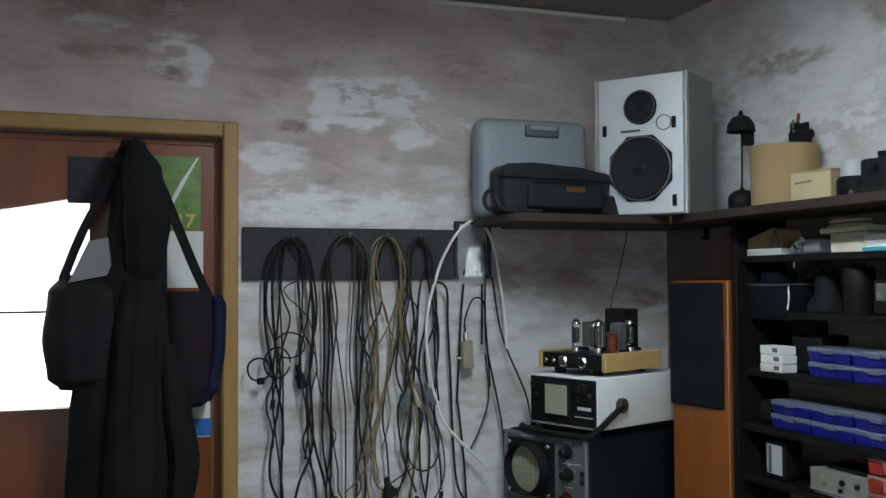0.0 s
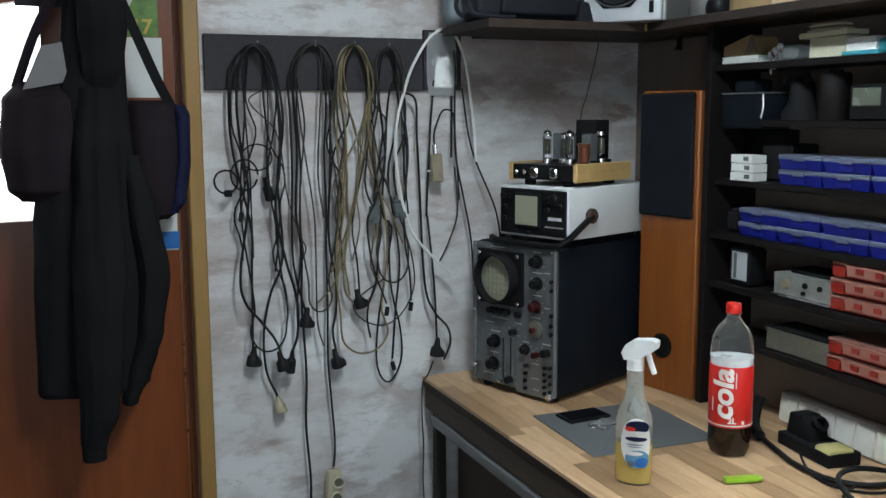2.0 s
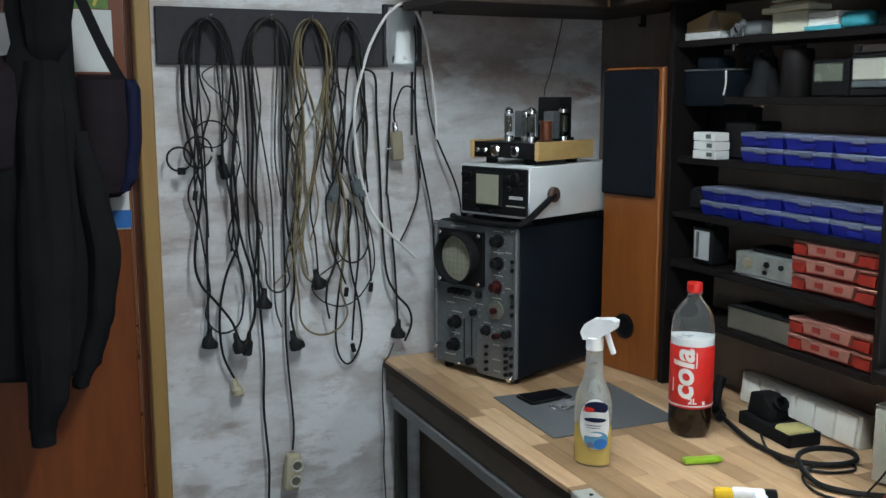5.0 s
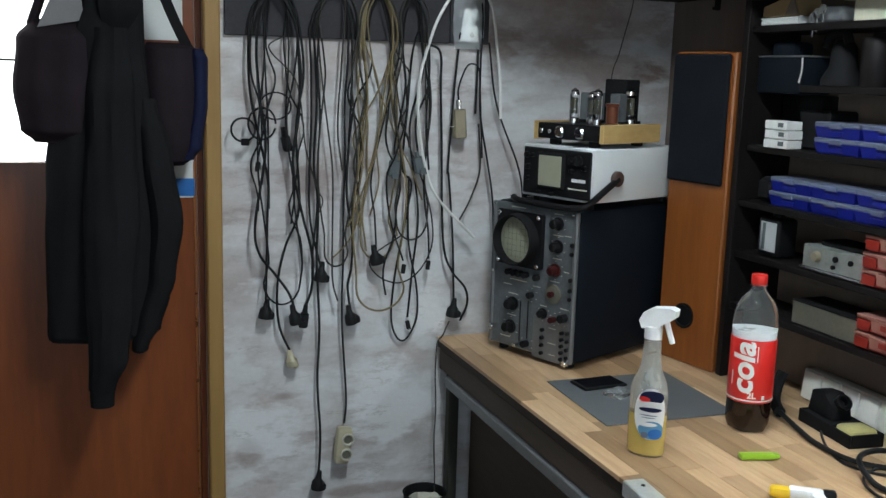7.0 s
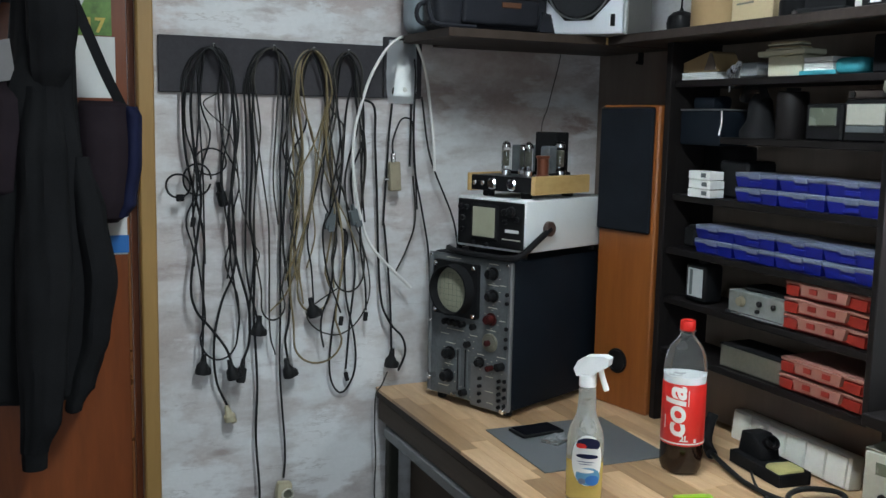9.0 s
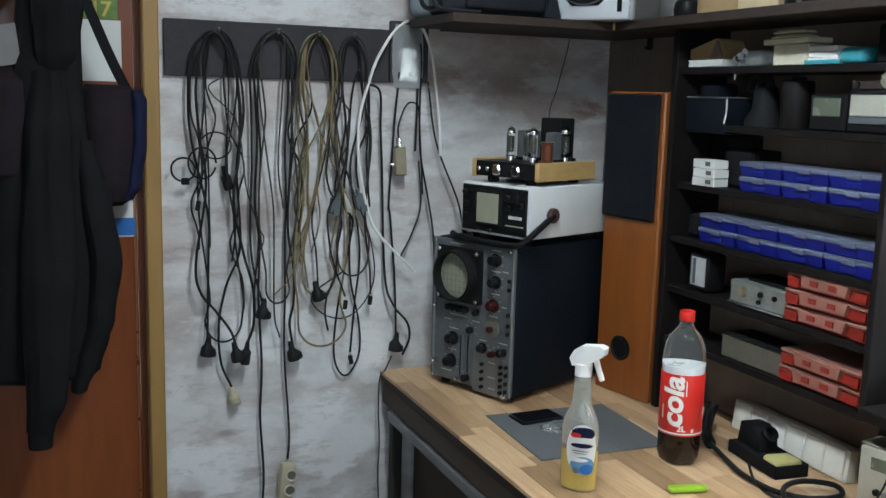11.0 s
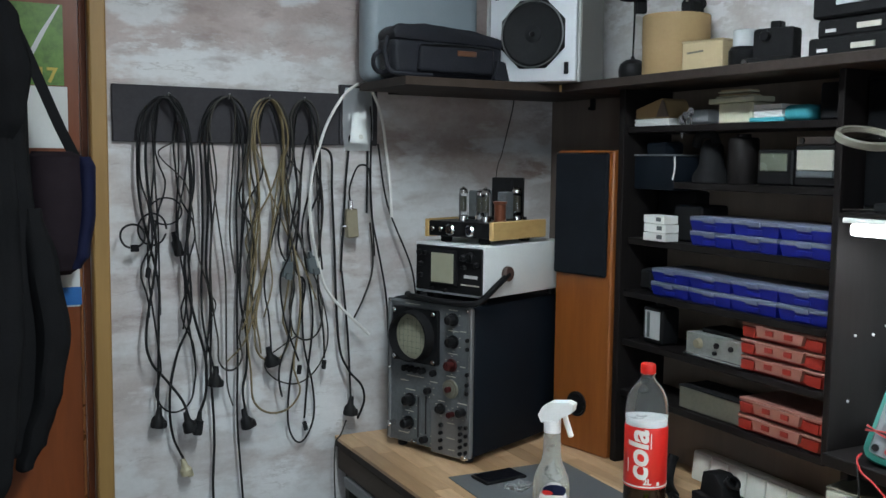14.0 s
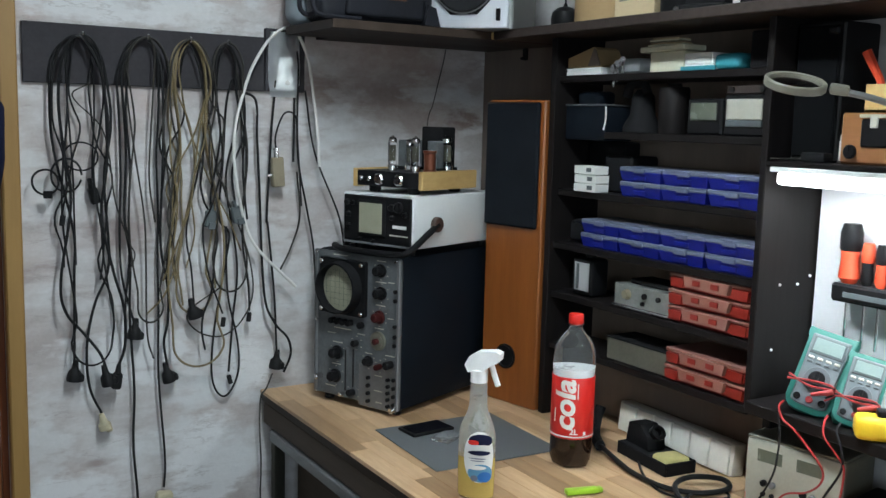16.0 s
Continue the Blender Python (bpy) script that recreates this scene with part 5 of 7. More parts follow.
# ---- on the bench ----
TOP = BENCH + 0.0005
mat_ = B()
box(mat_, (0.165, -0.155, 0.0015), (0.33, 0.31, 0.003), 0.001)
single("bench_mat", mat_, M_MAT, "thin grey rubber work mat", "mat", m=pose(2.120, 2.122, TOP, 0, 0, -2))
ph = thing("smartphone", pose(2.229, 2.060, TOP + 0.0035, 0, 0, -86), "black smartphone lying face up", "phone")
bm = B()
box(bm, (0, 0, 0.004), (0.070, 0.120, 0.008), 0.003, None, 2)
part("body", bm, M_BLACK, ph)
bm = B()
box(bm, (0, 0, 0.0082), (0.064, 0.108, 0.0006))
part("screen", bm, plain("phone_glass", (0.006, 0.006, 0.008), 0.08), ph)
zb = thing("parts_bag", pose(2.238, 1.978, TOP + 0.0035, 0, 0, 28), "small clear bag with metal parts", "bag")
bm = B()
box(bm, (0, 0, 0.006), (0.07, 0.05, 0.010), 0.004, None, 2)
q = part("film", bm, M_PET, zb)
q.visible_shadow = False
for i in range(6):
    bm = B()
    cyl(bm, (-0.02 + 0.008 * i, 0.01 * math.sin(i * 2.1), 0.005), 0.003, 0.006, "z", 8)
    part("screw", bm, M_CHROME, zb)


def cola_bottle(m):
    c = thing("cola_bottle", m, "opened two litre cola bottle with a red label", "bottle")
    R = 0.0468
    prof = [(0, 0.006), (0.020, 0.003), (0.033, 0.0), (0.041, 0.004), (R, 0.020), (R, 0.045), (R - 0.001, 0.085), (R - 0.001, 0.205), (R, 0.225), (R - 0.0008, 0.245), (0.0425, 0.266), (0.0345, 0.284), (0.0215, 0.300), (0.0145, 0.310), (0.0145, 0.316), (0.018, 0.318), (0.018, 0.320), (0.0135, 0.321), (0.0135, 0.334), (0, 0.334)]
    bm = B()
    lathe(bm, [(R - 0.0015, 0.0745), *prof[6:]], 32)
    q = part("shell", bm, M_PET, c, "clear plastic")
    q.visible_shadow = False
    bm = B()
    lathe(bm, [*prof[:6], (R - 0.0005, 0.0735), (0, 0.0735)], 40)
    for v in bm.verts:
        if v.co.z < 0.035:
            a = math.atan2(v.co.y, v.co.x)
            f = 1 - 0.14 * (0.5 + 0.5 * math.cos(5 * a)) * (1 - v.co.z / 0.035)
            v.co.x *= f
            v.co.y *= f
    part("drink", bm, M_COLA, c, "dark cola in the petal base")
    bm = B()
    lathe(bm, [(R - 0.003, 0.075), (R - 0.003, 0.222), (0, 0.222)], 32)
    part("liner", bm, M_FOAM, c)
    bm = B()
    lathe(bm, [(R + 0.0002, 0.070), (R + 0.0008, 0.071), (R + 0.0008, 0.206), (R + 0.0002, 0.207)], 40)
    lab = part("wrap", bm, M_LABEL, c, "red paper label")
    bm = B()
    lathe(bm, [(R + 0.0012, 0.074), (R + 0.0014, 0.0745), (R + 0.0014, 0.0765), (R + 0.0012, 0.077)], 40)
    part("stripe", bm, M_PAPER, lab)
    bm = B()
    lathe(bm, [(0.0155, 0.319), (0.0165, 0.321), (0.0165, 0.339), (0.0155, 0.341), (0, 0.341)], 20)
    part("cap", bm, M_CAP, c, "red screw cap")
    # lettering runs up the label, bent round it
    for body, size, az, z, turn, nm in (("cola", 0.069, -20, 0.146, 90, "lettering"), ("2L", 0.018, 4, 0.087, 0, "lettering")):
        t = text_mesh(nm, body, size, M_PAPER, lab, Matrix(), 0.0002, 0.12 if turn else 0, "", 0.030)
        for v in t.data.vertices:
            p = Matrix.Rotation(radians(turn), 3, "Z") @ Vector((v.co.x, v.co.y * (1.0 if not turn else 0.92), 0))
            a = p.x / R + radians(az) - math.pi / 2
            rr = R + 0.0012 + max(0, v.co.z)
            v.co = (rr * math.cos(a), rr * math.sin(a), z + p.y)
    for az, z, w, h in ((12, 0.178, 0.0018, 0.034), (-52, 0.12, 0.002, 0.03), (34, 0.083, 0.006, 0.008)):
        bm = B()
        box(bm, (0, -R - 0.0012, z), (w, 0.001, h), 0, Matrix.Rotation(radians(az), 4, "Z"))
        part("bar_print", bm, M_PAPER, lab)
    return c


cola_bottle(pose(2.404, 1.722, TOP, 0, 0, -38))

sp = thing("spray_bottle", pose(2.112, 1.662, TOP, 0, 0, -52) @ Matrix.Diagonal((1.03, 1.03, 1.06, 1)), "half-full spray cleaner bottle with a white trigger", "spray bottle")
prof = [(0.033, 0.022, 0.0), (0.036, 0.025, 0.005), (0.037, 0.026, 0.05), (0.0375, 0.0265, 0.105), (0.0365, 0.026, 0.125), (0.033, 0.0245, 0.141), (0.0262, 0.0215, 0.156), (0.0205, 0.0188, 0.168), (0.0180, 0.0172, 0.182), (0.0172, 0.0168, 0.205), (0.0168, 0.0165, 0.222), (0.0150, 0.0150, 0.232)]


def oval_loft(prof, seg=24, closed=True):
    bm = B()
    rings = [[bm.verts.new((a * math.cos(t), b * math.sin(t), z)) for t in (2 * math.pi * i / seg for i in range(seg))] for a, b, z in prof]
    for p, q in zip(rings, rings[1:]):
        for i in range(seg):
            j = (i + 1) % seg
            bm.faces.new((p[i], p[j], q[j], q[i]))
    if closed:
        bm.faces.new(rings[0][::-1])
        bm.faces.new(rings[-1])
    return bm


part("bottle", oval_loft(prof), M_HDPE, sp, "milky plastic bottle")
part("liquid", oval_loft([(0.0325, 0.0215, 0.001), (0.0362, 0.0252, 0.005), (0.0373, 0.0263, 0.05), (0.0374, 0.0264, 0.081)]), M_LIQ, sp, "amber liquid band")


def oval_decal(cx, cz, rx, rz, off, seg=26):
    """An oval sticker bent round the bottle's body."""
    bm = B()
    rings = []
    for k in range(5):
        f = k / 4
        ring = []
        for i in range(seg if k else 1):
            t = 2 * math.pi * i / seg
            u, v = cx + rx * f * math.cos(t), cz + rz * f * math.sin(t)
            a = -math.pi / 2 + u / 0.032
            ring.append(bm.verts.new(((0.037 + off) * math.cos(a), (0.026 + off) * math.sin(a), v)))
        rings.append(ring)
    for i in range(seg):
        j = (i + 1) % seg
        bm.faces.new((rings[0][0], rings[1][i], rings[1][j]))
        for p, q in zip(rings[1:], rings[2:]):
            bm.faces.new((p[i], q[i], q[j], p[j]))
    return bm


lab = part("label_sheet", oval_decal(0.012, 0.086, 0.028, 0.050, 0.0012), M_PAPER, sp, "white label with blue and red print")
part("print", oval_decal(0.014, 0.118, 0.021, 0.0130, 0.0018), M_BAGN, lab)
part("print", oval_decal(0.001, 0.114, 0.0090, 0.0050, 0.0023), M_CAP, lab)
part("print", oval_decal(0.014, 0.107, 0.020, 0.0035, 0.0025), M_PAPER, lab)
part("print", oval_decal(0.015, 0.055, 0.022, 0.0175, 0.0018), M_PALEB, lab)
part("print", oval_decal(0.022, 0.048, 0.0125, 0.0100, 0.0023), M_POSTB, lab)
part("print", oval_decal(0.006, 0.066, 0.018, 0.0040, 0.0027), M_PAPER, lab)
part("print", oval_decal(0.004, 0.045, 0.006, 0.0060, 0.0024), M_CLEARL, lab)
part("word_bar", oval_decal(0.012, 0.0945, 0.0195, 0.0046, 0.0021), M_BAGN, lab)
part("print", oval_decal(0.009, 0.0835, 0.015, 0.0011, 0.0022), M_CLEARL, lab)
part("print", oval_decal(0.009, 0.0790, 0.012, 0.0009, 0.0022), M_CLEARL, lab)
bm = B()
lathe(bm, [(0, 0.225), (0.017, 0.225), (0.017, 0.248), (0.013, 0.250), (0, 0.250)], 18)
part("collar", bm, M_WPL, sp)
bm = B()
prism(bm, [(-0.020, 0.244), (0.012, 0.246), (0.020, 0.256), (0.038, 0.266), (0.043, 0.270), (0.045, 0.284), (0.034, 0.288), (-0.002, 0.284), (-0.018, 0.274), (-0.026, 0.258)][::-1], 0.026, pose(0, -0.013, 0))
hd = part("trigger_head", bm, M_WPL, sp, "white trigger head")
bm = B()
tube(bm, smooth_path([(0.024, 0, 0.262), (0.029, 0, 0.246), (0.035, 0, 0.230), (0.039, 0, 0.220)], 5), [0.006] * 15 + [0.004], 8)
part("trigger", bm, M_WPL, hd)

lt = thing("lighter", pose(2.310, 1.567, TOP, 0, 0, -15), "lime green plastic lighter lying down", "lighter")
bm = B()
box(bm, (0, 0, 0.008), (0.072, 0.020, 0.012), 0.004, None, 2)
part("body", bm, M_LIME, lt)
bm = B()
box(bm, (0.040, 0, 0.008), (0.012, 0.016, 0.011), 0.003)
part("head", bm, M_LIME, lt)

# socket strip leaning against the back
ps = thing("power_strip", pose(2.660, 1.672, TOP, 0, 0, -91) @ pose(0, 0, 0, -6, 0, 0), "cream multi-socket power strip on its edge", "power strip")
bm = B()
box(bm, (0, 0.02, 0.038), (0.375, 0.040, 0.074), 0.006, None, 2)
part("housing", bm, M_IVORY, ps)
for i in range(6):
    bm = B()
    box(bm, (-0.150 + 0.060 * i, -0.001, 0.038), (0.056, 0.010, 0.068), 0.004, None, 2)
    part("socket", bm, M_IVORY, ps)

st = thing("soldering_stand", pose(2.582, 1.638, TOP, 0, 0, -96), "black soldering iron stand with a yellow sponge", "soldering stand")
bm = B()
for c, q in (((0, 0, 0.003), (0.176, 0.084, 0.006)), ((0, -0.0395, 0.016), (0.176, 0.005, 0.026)), ((0, 0.0395, 0.016), (0.176, 0.005, 0.026)), ((-0.0855, 0, 0.016), (0.005, 0.074, 0.026)), ((0.0855, 0, 0.016), (0.005, 0.074, 0.026)), ((-0.030, 0, 0.017), (0.106, 0.074, 0.022))):
    box(bm, c, q, 0.0015)
part("base", bm, M_BLACKM, st, "black base with a sponge tray")
bm = B()
box(bm, (0.054, 0.0, 0.022), (0.056, 0.066, 0.026), 0.008, None, 2)
for v in bm.verts:
    v.co.z += 0.006 * noise.noise(v.co * 60)
part("sponge", bm, M_SPONGE, st)
bm = B()
lathe(bm, [(0.012, 0), (0.014, 0.02), (0.015, 0.040), (0.012, 0.040), (0.011, 0.01)], 18, pose(-0.030, 0.0, 0.045, 0, 50, 0))
part("holder", bm, M_BLACK, st)
bm = B()
lathe(bm, [(0.013, 0.0), (0.018, 0.002), (0.018, 0.007), (0.013, 0.009)], 18, pose(0.002, 0.0, 0.068, 0, 50, 0))
part("guard", bm, M_BLACK, st)
bm = B()
prism(bm, [(-0.082, 0.028), (0.004, 0.028), (-0.002, 0.060), (-0.030, 0.082), (-0.072, 0.078)], 0.050, pose(0, -0.025, 0))
bmesh.ops.bevel(bm, geom=list(bm.edges), offset=0.004, segments=2, affect="EDGES", profile=0.5, clamp_overlap=True)
part("block", bm, M_BLACKM, st)
cord = thing("soldering_iron", pose(0, 0, 0), "soldering iron lead coiled on the bench", "soldering iron")
bm = B()
tube(bm, smooth_path([(2.60, 1.85, TOP + 0.07), (2.585, 1.845, TOP + 0.045), (2.55, 1.81, TOP + 0.018), (2.515, 1.75, TOP + 0.014)], 6), 0.0130, 10)
part("handle", bm, M_BLACKM, cord)
bm = B()
tube(bm, smooth_path([(2.518, 1.755, TOP + 0.014), (2.492, 1.66, TOP + 0.009), (2.474, 1.584, TOP + 0.008), (2.479, 1.494, TOP + 0.008), (2.525, 1.440, TOP + 0.008), (2.59, 1.430, TOP + 0.010), (2.605, 1.465, TOP + 0.016), (2.54, 1.492, TOP + 0.022), (2.475, 1.470, TOP + 0.020), (2.436, 1.386, TOP + 0.009), (2.46, 1.321, TOP + 0.008), (2.515, 1.275, TOP + 0.008)], 8), 0.0058, 8)
part("lead", bm, M_CABLE, cord)
bm = B()
tube(bm, smooth_path([(2.600, 1.72, TOP + 0.004), (2.520, 1.62, TOP + 0.004), (2.478, 1.55, TOP + 0.004), (2.462, 1.48, TOP + 0.004), (2.500, 1.42, TOP + 0.004), (2.56, 1.405, TOP + 0.004), (2.575, 1.435, TOP + 0.005), (2.51, 1.452, TOP + 0.005), (2.440, 1.42, TOP + 0.004), (2.410, 1.35, TOP + 0.004), (2.43, 1.29, TOP + 0.004)], 8), 0.0030, 7)
part("thin_lead", bm, M_CABLE, cord)

gt = thing("glue_gun", pose(2.262, 1.392, TOP, 0, 0, -35) @ Matrix.Scale(0.68, 4), "yellow and white hand tool lying on the bench", "tool")
bm = B()
box(bm, (-0.045, 0.0, 0.016), (0.055, 0.035, 0.030), 0.010, None, 2)
part("nose", bm, M_YELLOW, gt)
bm = B()
box(bm, (0.02, 0.0, 0.018), (0.09, 0.034, 0.034), 0.010, None, 2)
box(bm, (0.045, -0.05, 0.016), (0.035, 0.09, 0.028), 0.008, pose(0, 0, 0, 0, 0, 10), 2)
part("body", bm, M_WPL, gt)
bm = B()
box(bm, (0.078, 0.0, 0.020), (0.035, 0.030, 0.030), 0.006, None, 2)
part("tail", bm, M_BLACK, gt)

# bench supply with two displays
psu = thing("bench_power_supply", pose(2.548, 1.372, TOP, 0, 0, -79), "grey bench power supply with two displays", "power supply")
bm = B()
box(bm, (0.116, 0.065, 0.079), (0.196, 0.13, 0.146), 0.010, None, 3)
# case darker than the front: shade under the shelf, put into its colour
part("case", bm, M_KAKI, psu, "brownish metal case, darkened for the shade under the shelf")
bm = B()
box(bm, (0.116, 0.060, 0.1545), (0.200, 0.125, 0.005), 0.0015)
part("top_cover", bm, M_KAKI, psu, "brownish metal top cover")
bm = B()
box(bm, (0.116, -0.002, 0.079), (0.196, 0.012, 0.146), 0.007, None, 2)
fp = part("front_panel", bm, M_PSU, psu)
for x in (0.0685, 0.1490):
    bm = B()
    box(bm, (x, -0.005, 0.123), (0.058, 0.004, 0.031), 0.002)
    df = part("display_frame", bm, M_PSU, fp)
    bm = B()
    box(bm, (x, -0.0072, 0.123), (0.052, 0.003, 0.025), 0.001)
    part("display", bm, M_LCDD, df, "dull liquid crystal display")
    bm = B()
    tube(bm, [(x - 0.004 + 0.030 * math.cos(a), -0.006, 0.098 - 0.044 * math.sin(a)) for a in (math.pi * i / 14 for i in range(15))], 0.0009, 5)
    part("arc_line", bm, M_MGREY, fp)
    for k, mt in ((-0.008, M_BLACK), (0.010, M_STEEL)):
        knob(psu, x + k, 0.070, 0.0065, 0.016, mt, False)
        knob(psu, x + k, 0.048, 0.0045, 0.014, M_BLACK, False)
    bm = B()
    box(bm, (x, -0.0062, 0.100), (0.040, 0.001, 0.003))
    part("bar_print", bm, M_MGREY, fp)
bm = B()
box(bm, (0.028, -0.0062, 0.034), (0.016, 0.002, 0.014), 0.001)
part("power_switch", bm, M_ORANGE, fp, "orange rocker switch")
for x in (0.03, 0.19):
    bm = B()
    box(bm, (x, 0.065, 0.003), (0.02, 0.10, 0.006), 0.001)
    part("foot", bm, M_BLACK, psu)


def multimeter(m, w, h):
    mm = thing("multimeter", m, "teal and grey digital multimeter leaning back", "multimeter", "multimeters on the shelf")
    bm = B()
    out = [(-0.5, 0.12), (-0.40, 0.03), (-0.22, 0.0), (0.22, 0.0), (0.40, 0.03), (0.5, 0.12), (0.5, 0.33), (0.44, 0.39), (0.44, 0.85), (0.52, 0.89), (0.52, 0.985), (0.46, 1.0), (0.36, 0.965), (-0.36, 0.965), (-0.46, 1.0), (-0.52, 0.985), (-0.52, 0.89), (-0.44, 0.85), (-0.44, 0.39), (-0.5, 0.33)]
    prism(bm, [(x * w, z * h) for x, z in out], 0.036)
    bmesh.ops.bevel(bm, geom=list(bm.edges), offset=0.003, segments=2, affect="EDGES", profile=0.5, clamp_overlap=True)
    part("holster", bm, M_GREEN, mm, "teal rubber holster")
    bm = B()
    prism(bm, [(x * w, z * h) for x, z in ((-0.38, 0.10), (-0.20, 0.07), (0.20, 0.07), (0.38, 0.10), (0.40, 0.92), (-0.40, 0.92))], 0.008, pose(0, -0.004, 0))
    bmesh.ops.bevel(bm, geom=list(bm.edges), offset=0.002, segments=1, affect="EDGES", profile=0.5, clamp_overlap=True)
    f = part("faceplate", bm, M_METERF, mm, "grey faceplate paled by the strip lamp reflection")
    bm = B()
    box(bm, (0, -0.0045, h * 0.79), (w * 0.70, 0.003, h * 0.21), 0.001)
    part("display_frame", bm, M_MGREY, f)
    bm = B()
    box(bm, (0, -0.006, h * 0.79), (w * 0.60, 0.003, h * 0.16), 0.001)
    part("display", bm, M_LCD, f)
    bm = B()
    cyl(bm, (0, -0.006, h * 0.40), w * 0.27, 0.004, "y", 24, 0.001)
    ring = part("dial_ring", bm, M_MGREY, f)
    bm = B()
    cyl(bm, (0, -0.011, h * 0.40), w * 0.17, 0.010, "y", 20, 0.002)
    box(bm, (0, -0.017, h * 0.40), (w * 0.07, 0.004, w * 0.30), 0.001)
    part("dial", bm, M_BLACK, ring)
    for j in range(2):
        for i in range(4):
            bm = B()
            box(bm, (-w * 0.27 + w * 0.18 * i, -0.005, h * (0.635 - 0.052 * j)), (w * 0.12, 0.004, h * 0.030), 0.001)
            part("button", bm, M_CREAM if j == 0 else M_MGREY, f)
    for i in range(3):
        bm = B()
        cyl(bm, (w * (-0.26 + 0.26 * i), -0.006, h * 0.15), w * 0.075, 0.006, "y", 14, 0.001)
        part("jack", bm, M_BLACK if i != 1 else M_CABLER, f)
    for i, mt in enumerate((M_CABLER, M_CABLE, M_CABLER)):
        bm = B()
        k = [(-w * 0.55, -0.014, h * (0.30 + 0.03 * i)), (-w * 0.1, -0.022, h * (0.35 - 0.03 * i)), (w * 0.35, -0.020, h * (0.37 - 0.02 * i)), (w * 0.46, -0.016, h * (0.28 + 0.03 * i)), (w * 0.30, -0.018, h * (0.19 + 0.03 * i))]
        tube(bm, smooth_path(k, 5), 0.0020, 6)
        part("test_lead", bm, mt, mm)
    bm = B()
    tube(bm, [(w * 0.02, -0.024, h * 0.20), (w * 0.40, -0.022, h * 0.31)], [0.0035, 0.0055], 8)
    part("probe", bm, M_CABLER, mm, "red test probe")
    return mm


multimeter(pose(2.552, 1.232, 1.034, 0, 0, -60) @ pose(0, 0, 0, -24, 0, 0) @ pose(0, 0, 0, 0, 13, 0), 0.088, 0.162)
multimeter(pose(2.560, 1.140, 1.032, 0, 0, -52) @ pose(0, 0, 0, -28, 0, 0) @ pose(0, 0, 0, 0, 13, 0), 0.076, 0.138)
yc = thing("clamp_meter", pose(2.545, 1.062, 1.0265, 0, 0, -50), "yellow tool lying on the shelf", "tool")
bm = B()
box(bm, (0, 0.02, 0.022), (0.10, 0.05, 0.042), 0.012, None, 3)
part("body", bm, M_YELLOW, yc)
bm = B()
box(bm, (0.01, 0.02, 0.048), (0.05, 0.03, 0.012), 0.004, None, 2)
part("cap", bm, M_BLACK, yc)
for k, mt in (([(2.545, 1.275, 1.046), (2.524, 1.268, 1.040), (2.514, 1.250, 1.022), (2.514, 1.222, 1.008), (2.516, 1.189, 0.982), (2.520, 1.161, 0.950), (2.520, 1.165, 0.923), (2.520, 1.193, 0.898), (2.515, 1.235, 0.880), (2.495, 1.255, 0.84), (2.46, 1.26, 0.806)], M_CABLER),
              ([(2.545, 1.178, 1.044), (2.524, 1.168, 1.038), (2.514, 1.160, 1.016), (2.516, 1.137, 0.993), (2.518, 1.119, 0.973), (2.516, 1.116, 0.945), (2.512, 1.118, 0.91), (2.500, 1.125, 0.85), (2.46, 1.14, 0.806)], M_CABLER),
              ([(2.545, 1.276, 1.042), (2.524, 1.269, 1.034), (2.516, 1.255, 0.990), (2.518, 1.258, 0.952), (2.516, 1.264, 0.909), (2.505, 1.284, 0.855), (2.47, 1.30, 0.806)], M_CABLE),
              ([(2.545, 1.150, 1.038), (2.524, 1.142, 1.028), (2.516, 1.124, 1.000), (2.518, 1.123, 0.962), (2.512, 1.152, 0.900), (2.48, 1.18, 0.806)], M_CABLE)):
    bm = B()
    tube(bm, smooth_path(k, 8), 0.0021, 6)
    single("test_lead", bm, mt, "test lead hanging over the shelf edge", "cable", "test leads")

for a, b in (((2.475, 1.262, TOP + 0.006), (2.435, 1.170, TOP + 0.006)), ((2.505, 1.205, TOP + 0.006), (2.590, 1.170, TOP + 0.006))):
    pb_ = thing("test_probe", pose(0, 0, 0), "red test probe lying on the bench", "probe", "test probes")
    va, vb = Vector(a), Vector(b)
    bm = B()
    tube(bm, [va, va.lerp(vb, 0.1), va.lerp(vb, 0.75), vb], [0.003, 0.0055, 0.005, 0.003], 8)
    part("handle", bm, M_CABLER, pb_)
    bm = B()
    tube(bm, [vb, vb + (vb - va).normalized() * 0.022], 0.0012, 6)
    part("tip", bm, M_CHROME, pb_)

nb = thing("black_power_unit", pose(2.560, 1.142, TOP, 0, 0, -82), "black power unit standing beside the bench supply", "power supply")
bm = B()
box(bm, (0.055, 0.06, 0.048), (0.105, 0.115, 0.094), 0.006, None, 2)
part("case", bm, M_BLACKM, nb)
bm = B()
box(bm, (0.055, 0.0, 0.048), (0.092, 0.006, 0.080), 0.003)
nf = part("front_panel", bm, M_BLACK, nb)
for x in (0.028, 0.058, 0.086):
    bm = B()
    cyl(bm, (x, -0.006, 0.066), 0.007, 0.014, "y", 14, 0.002)
    part("terminal", bm, M_CHROME if x < 0.05 else M_BLACK, nf)

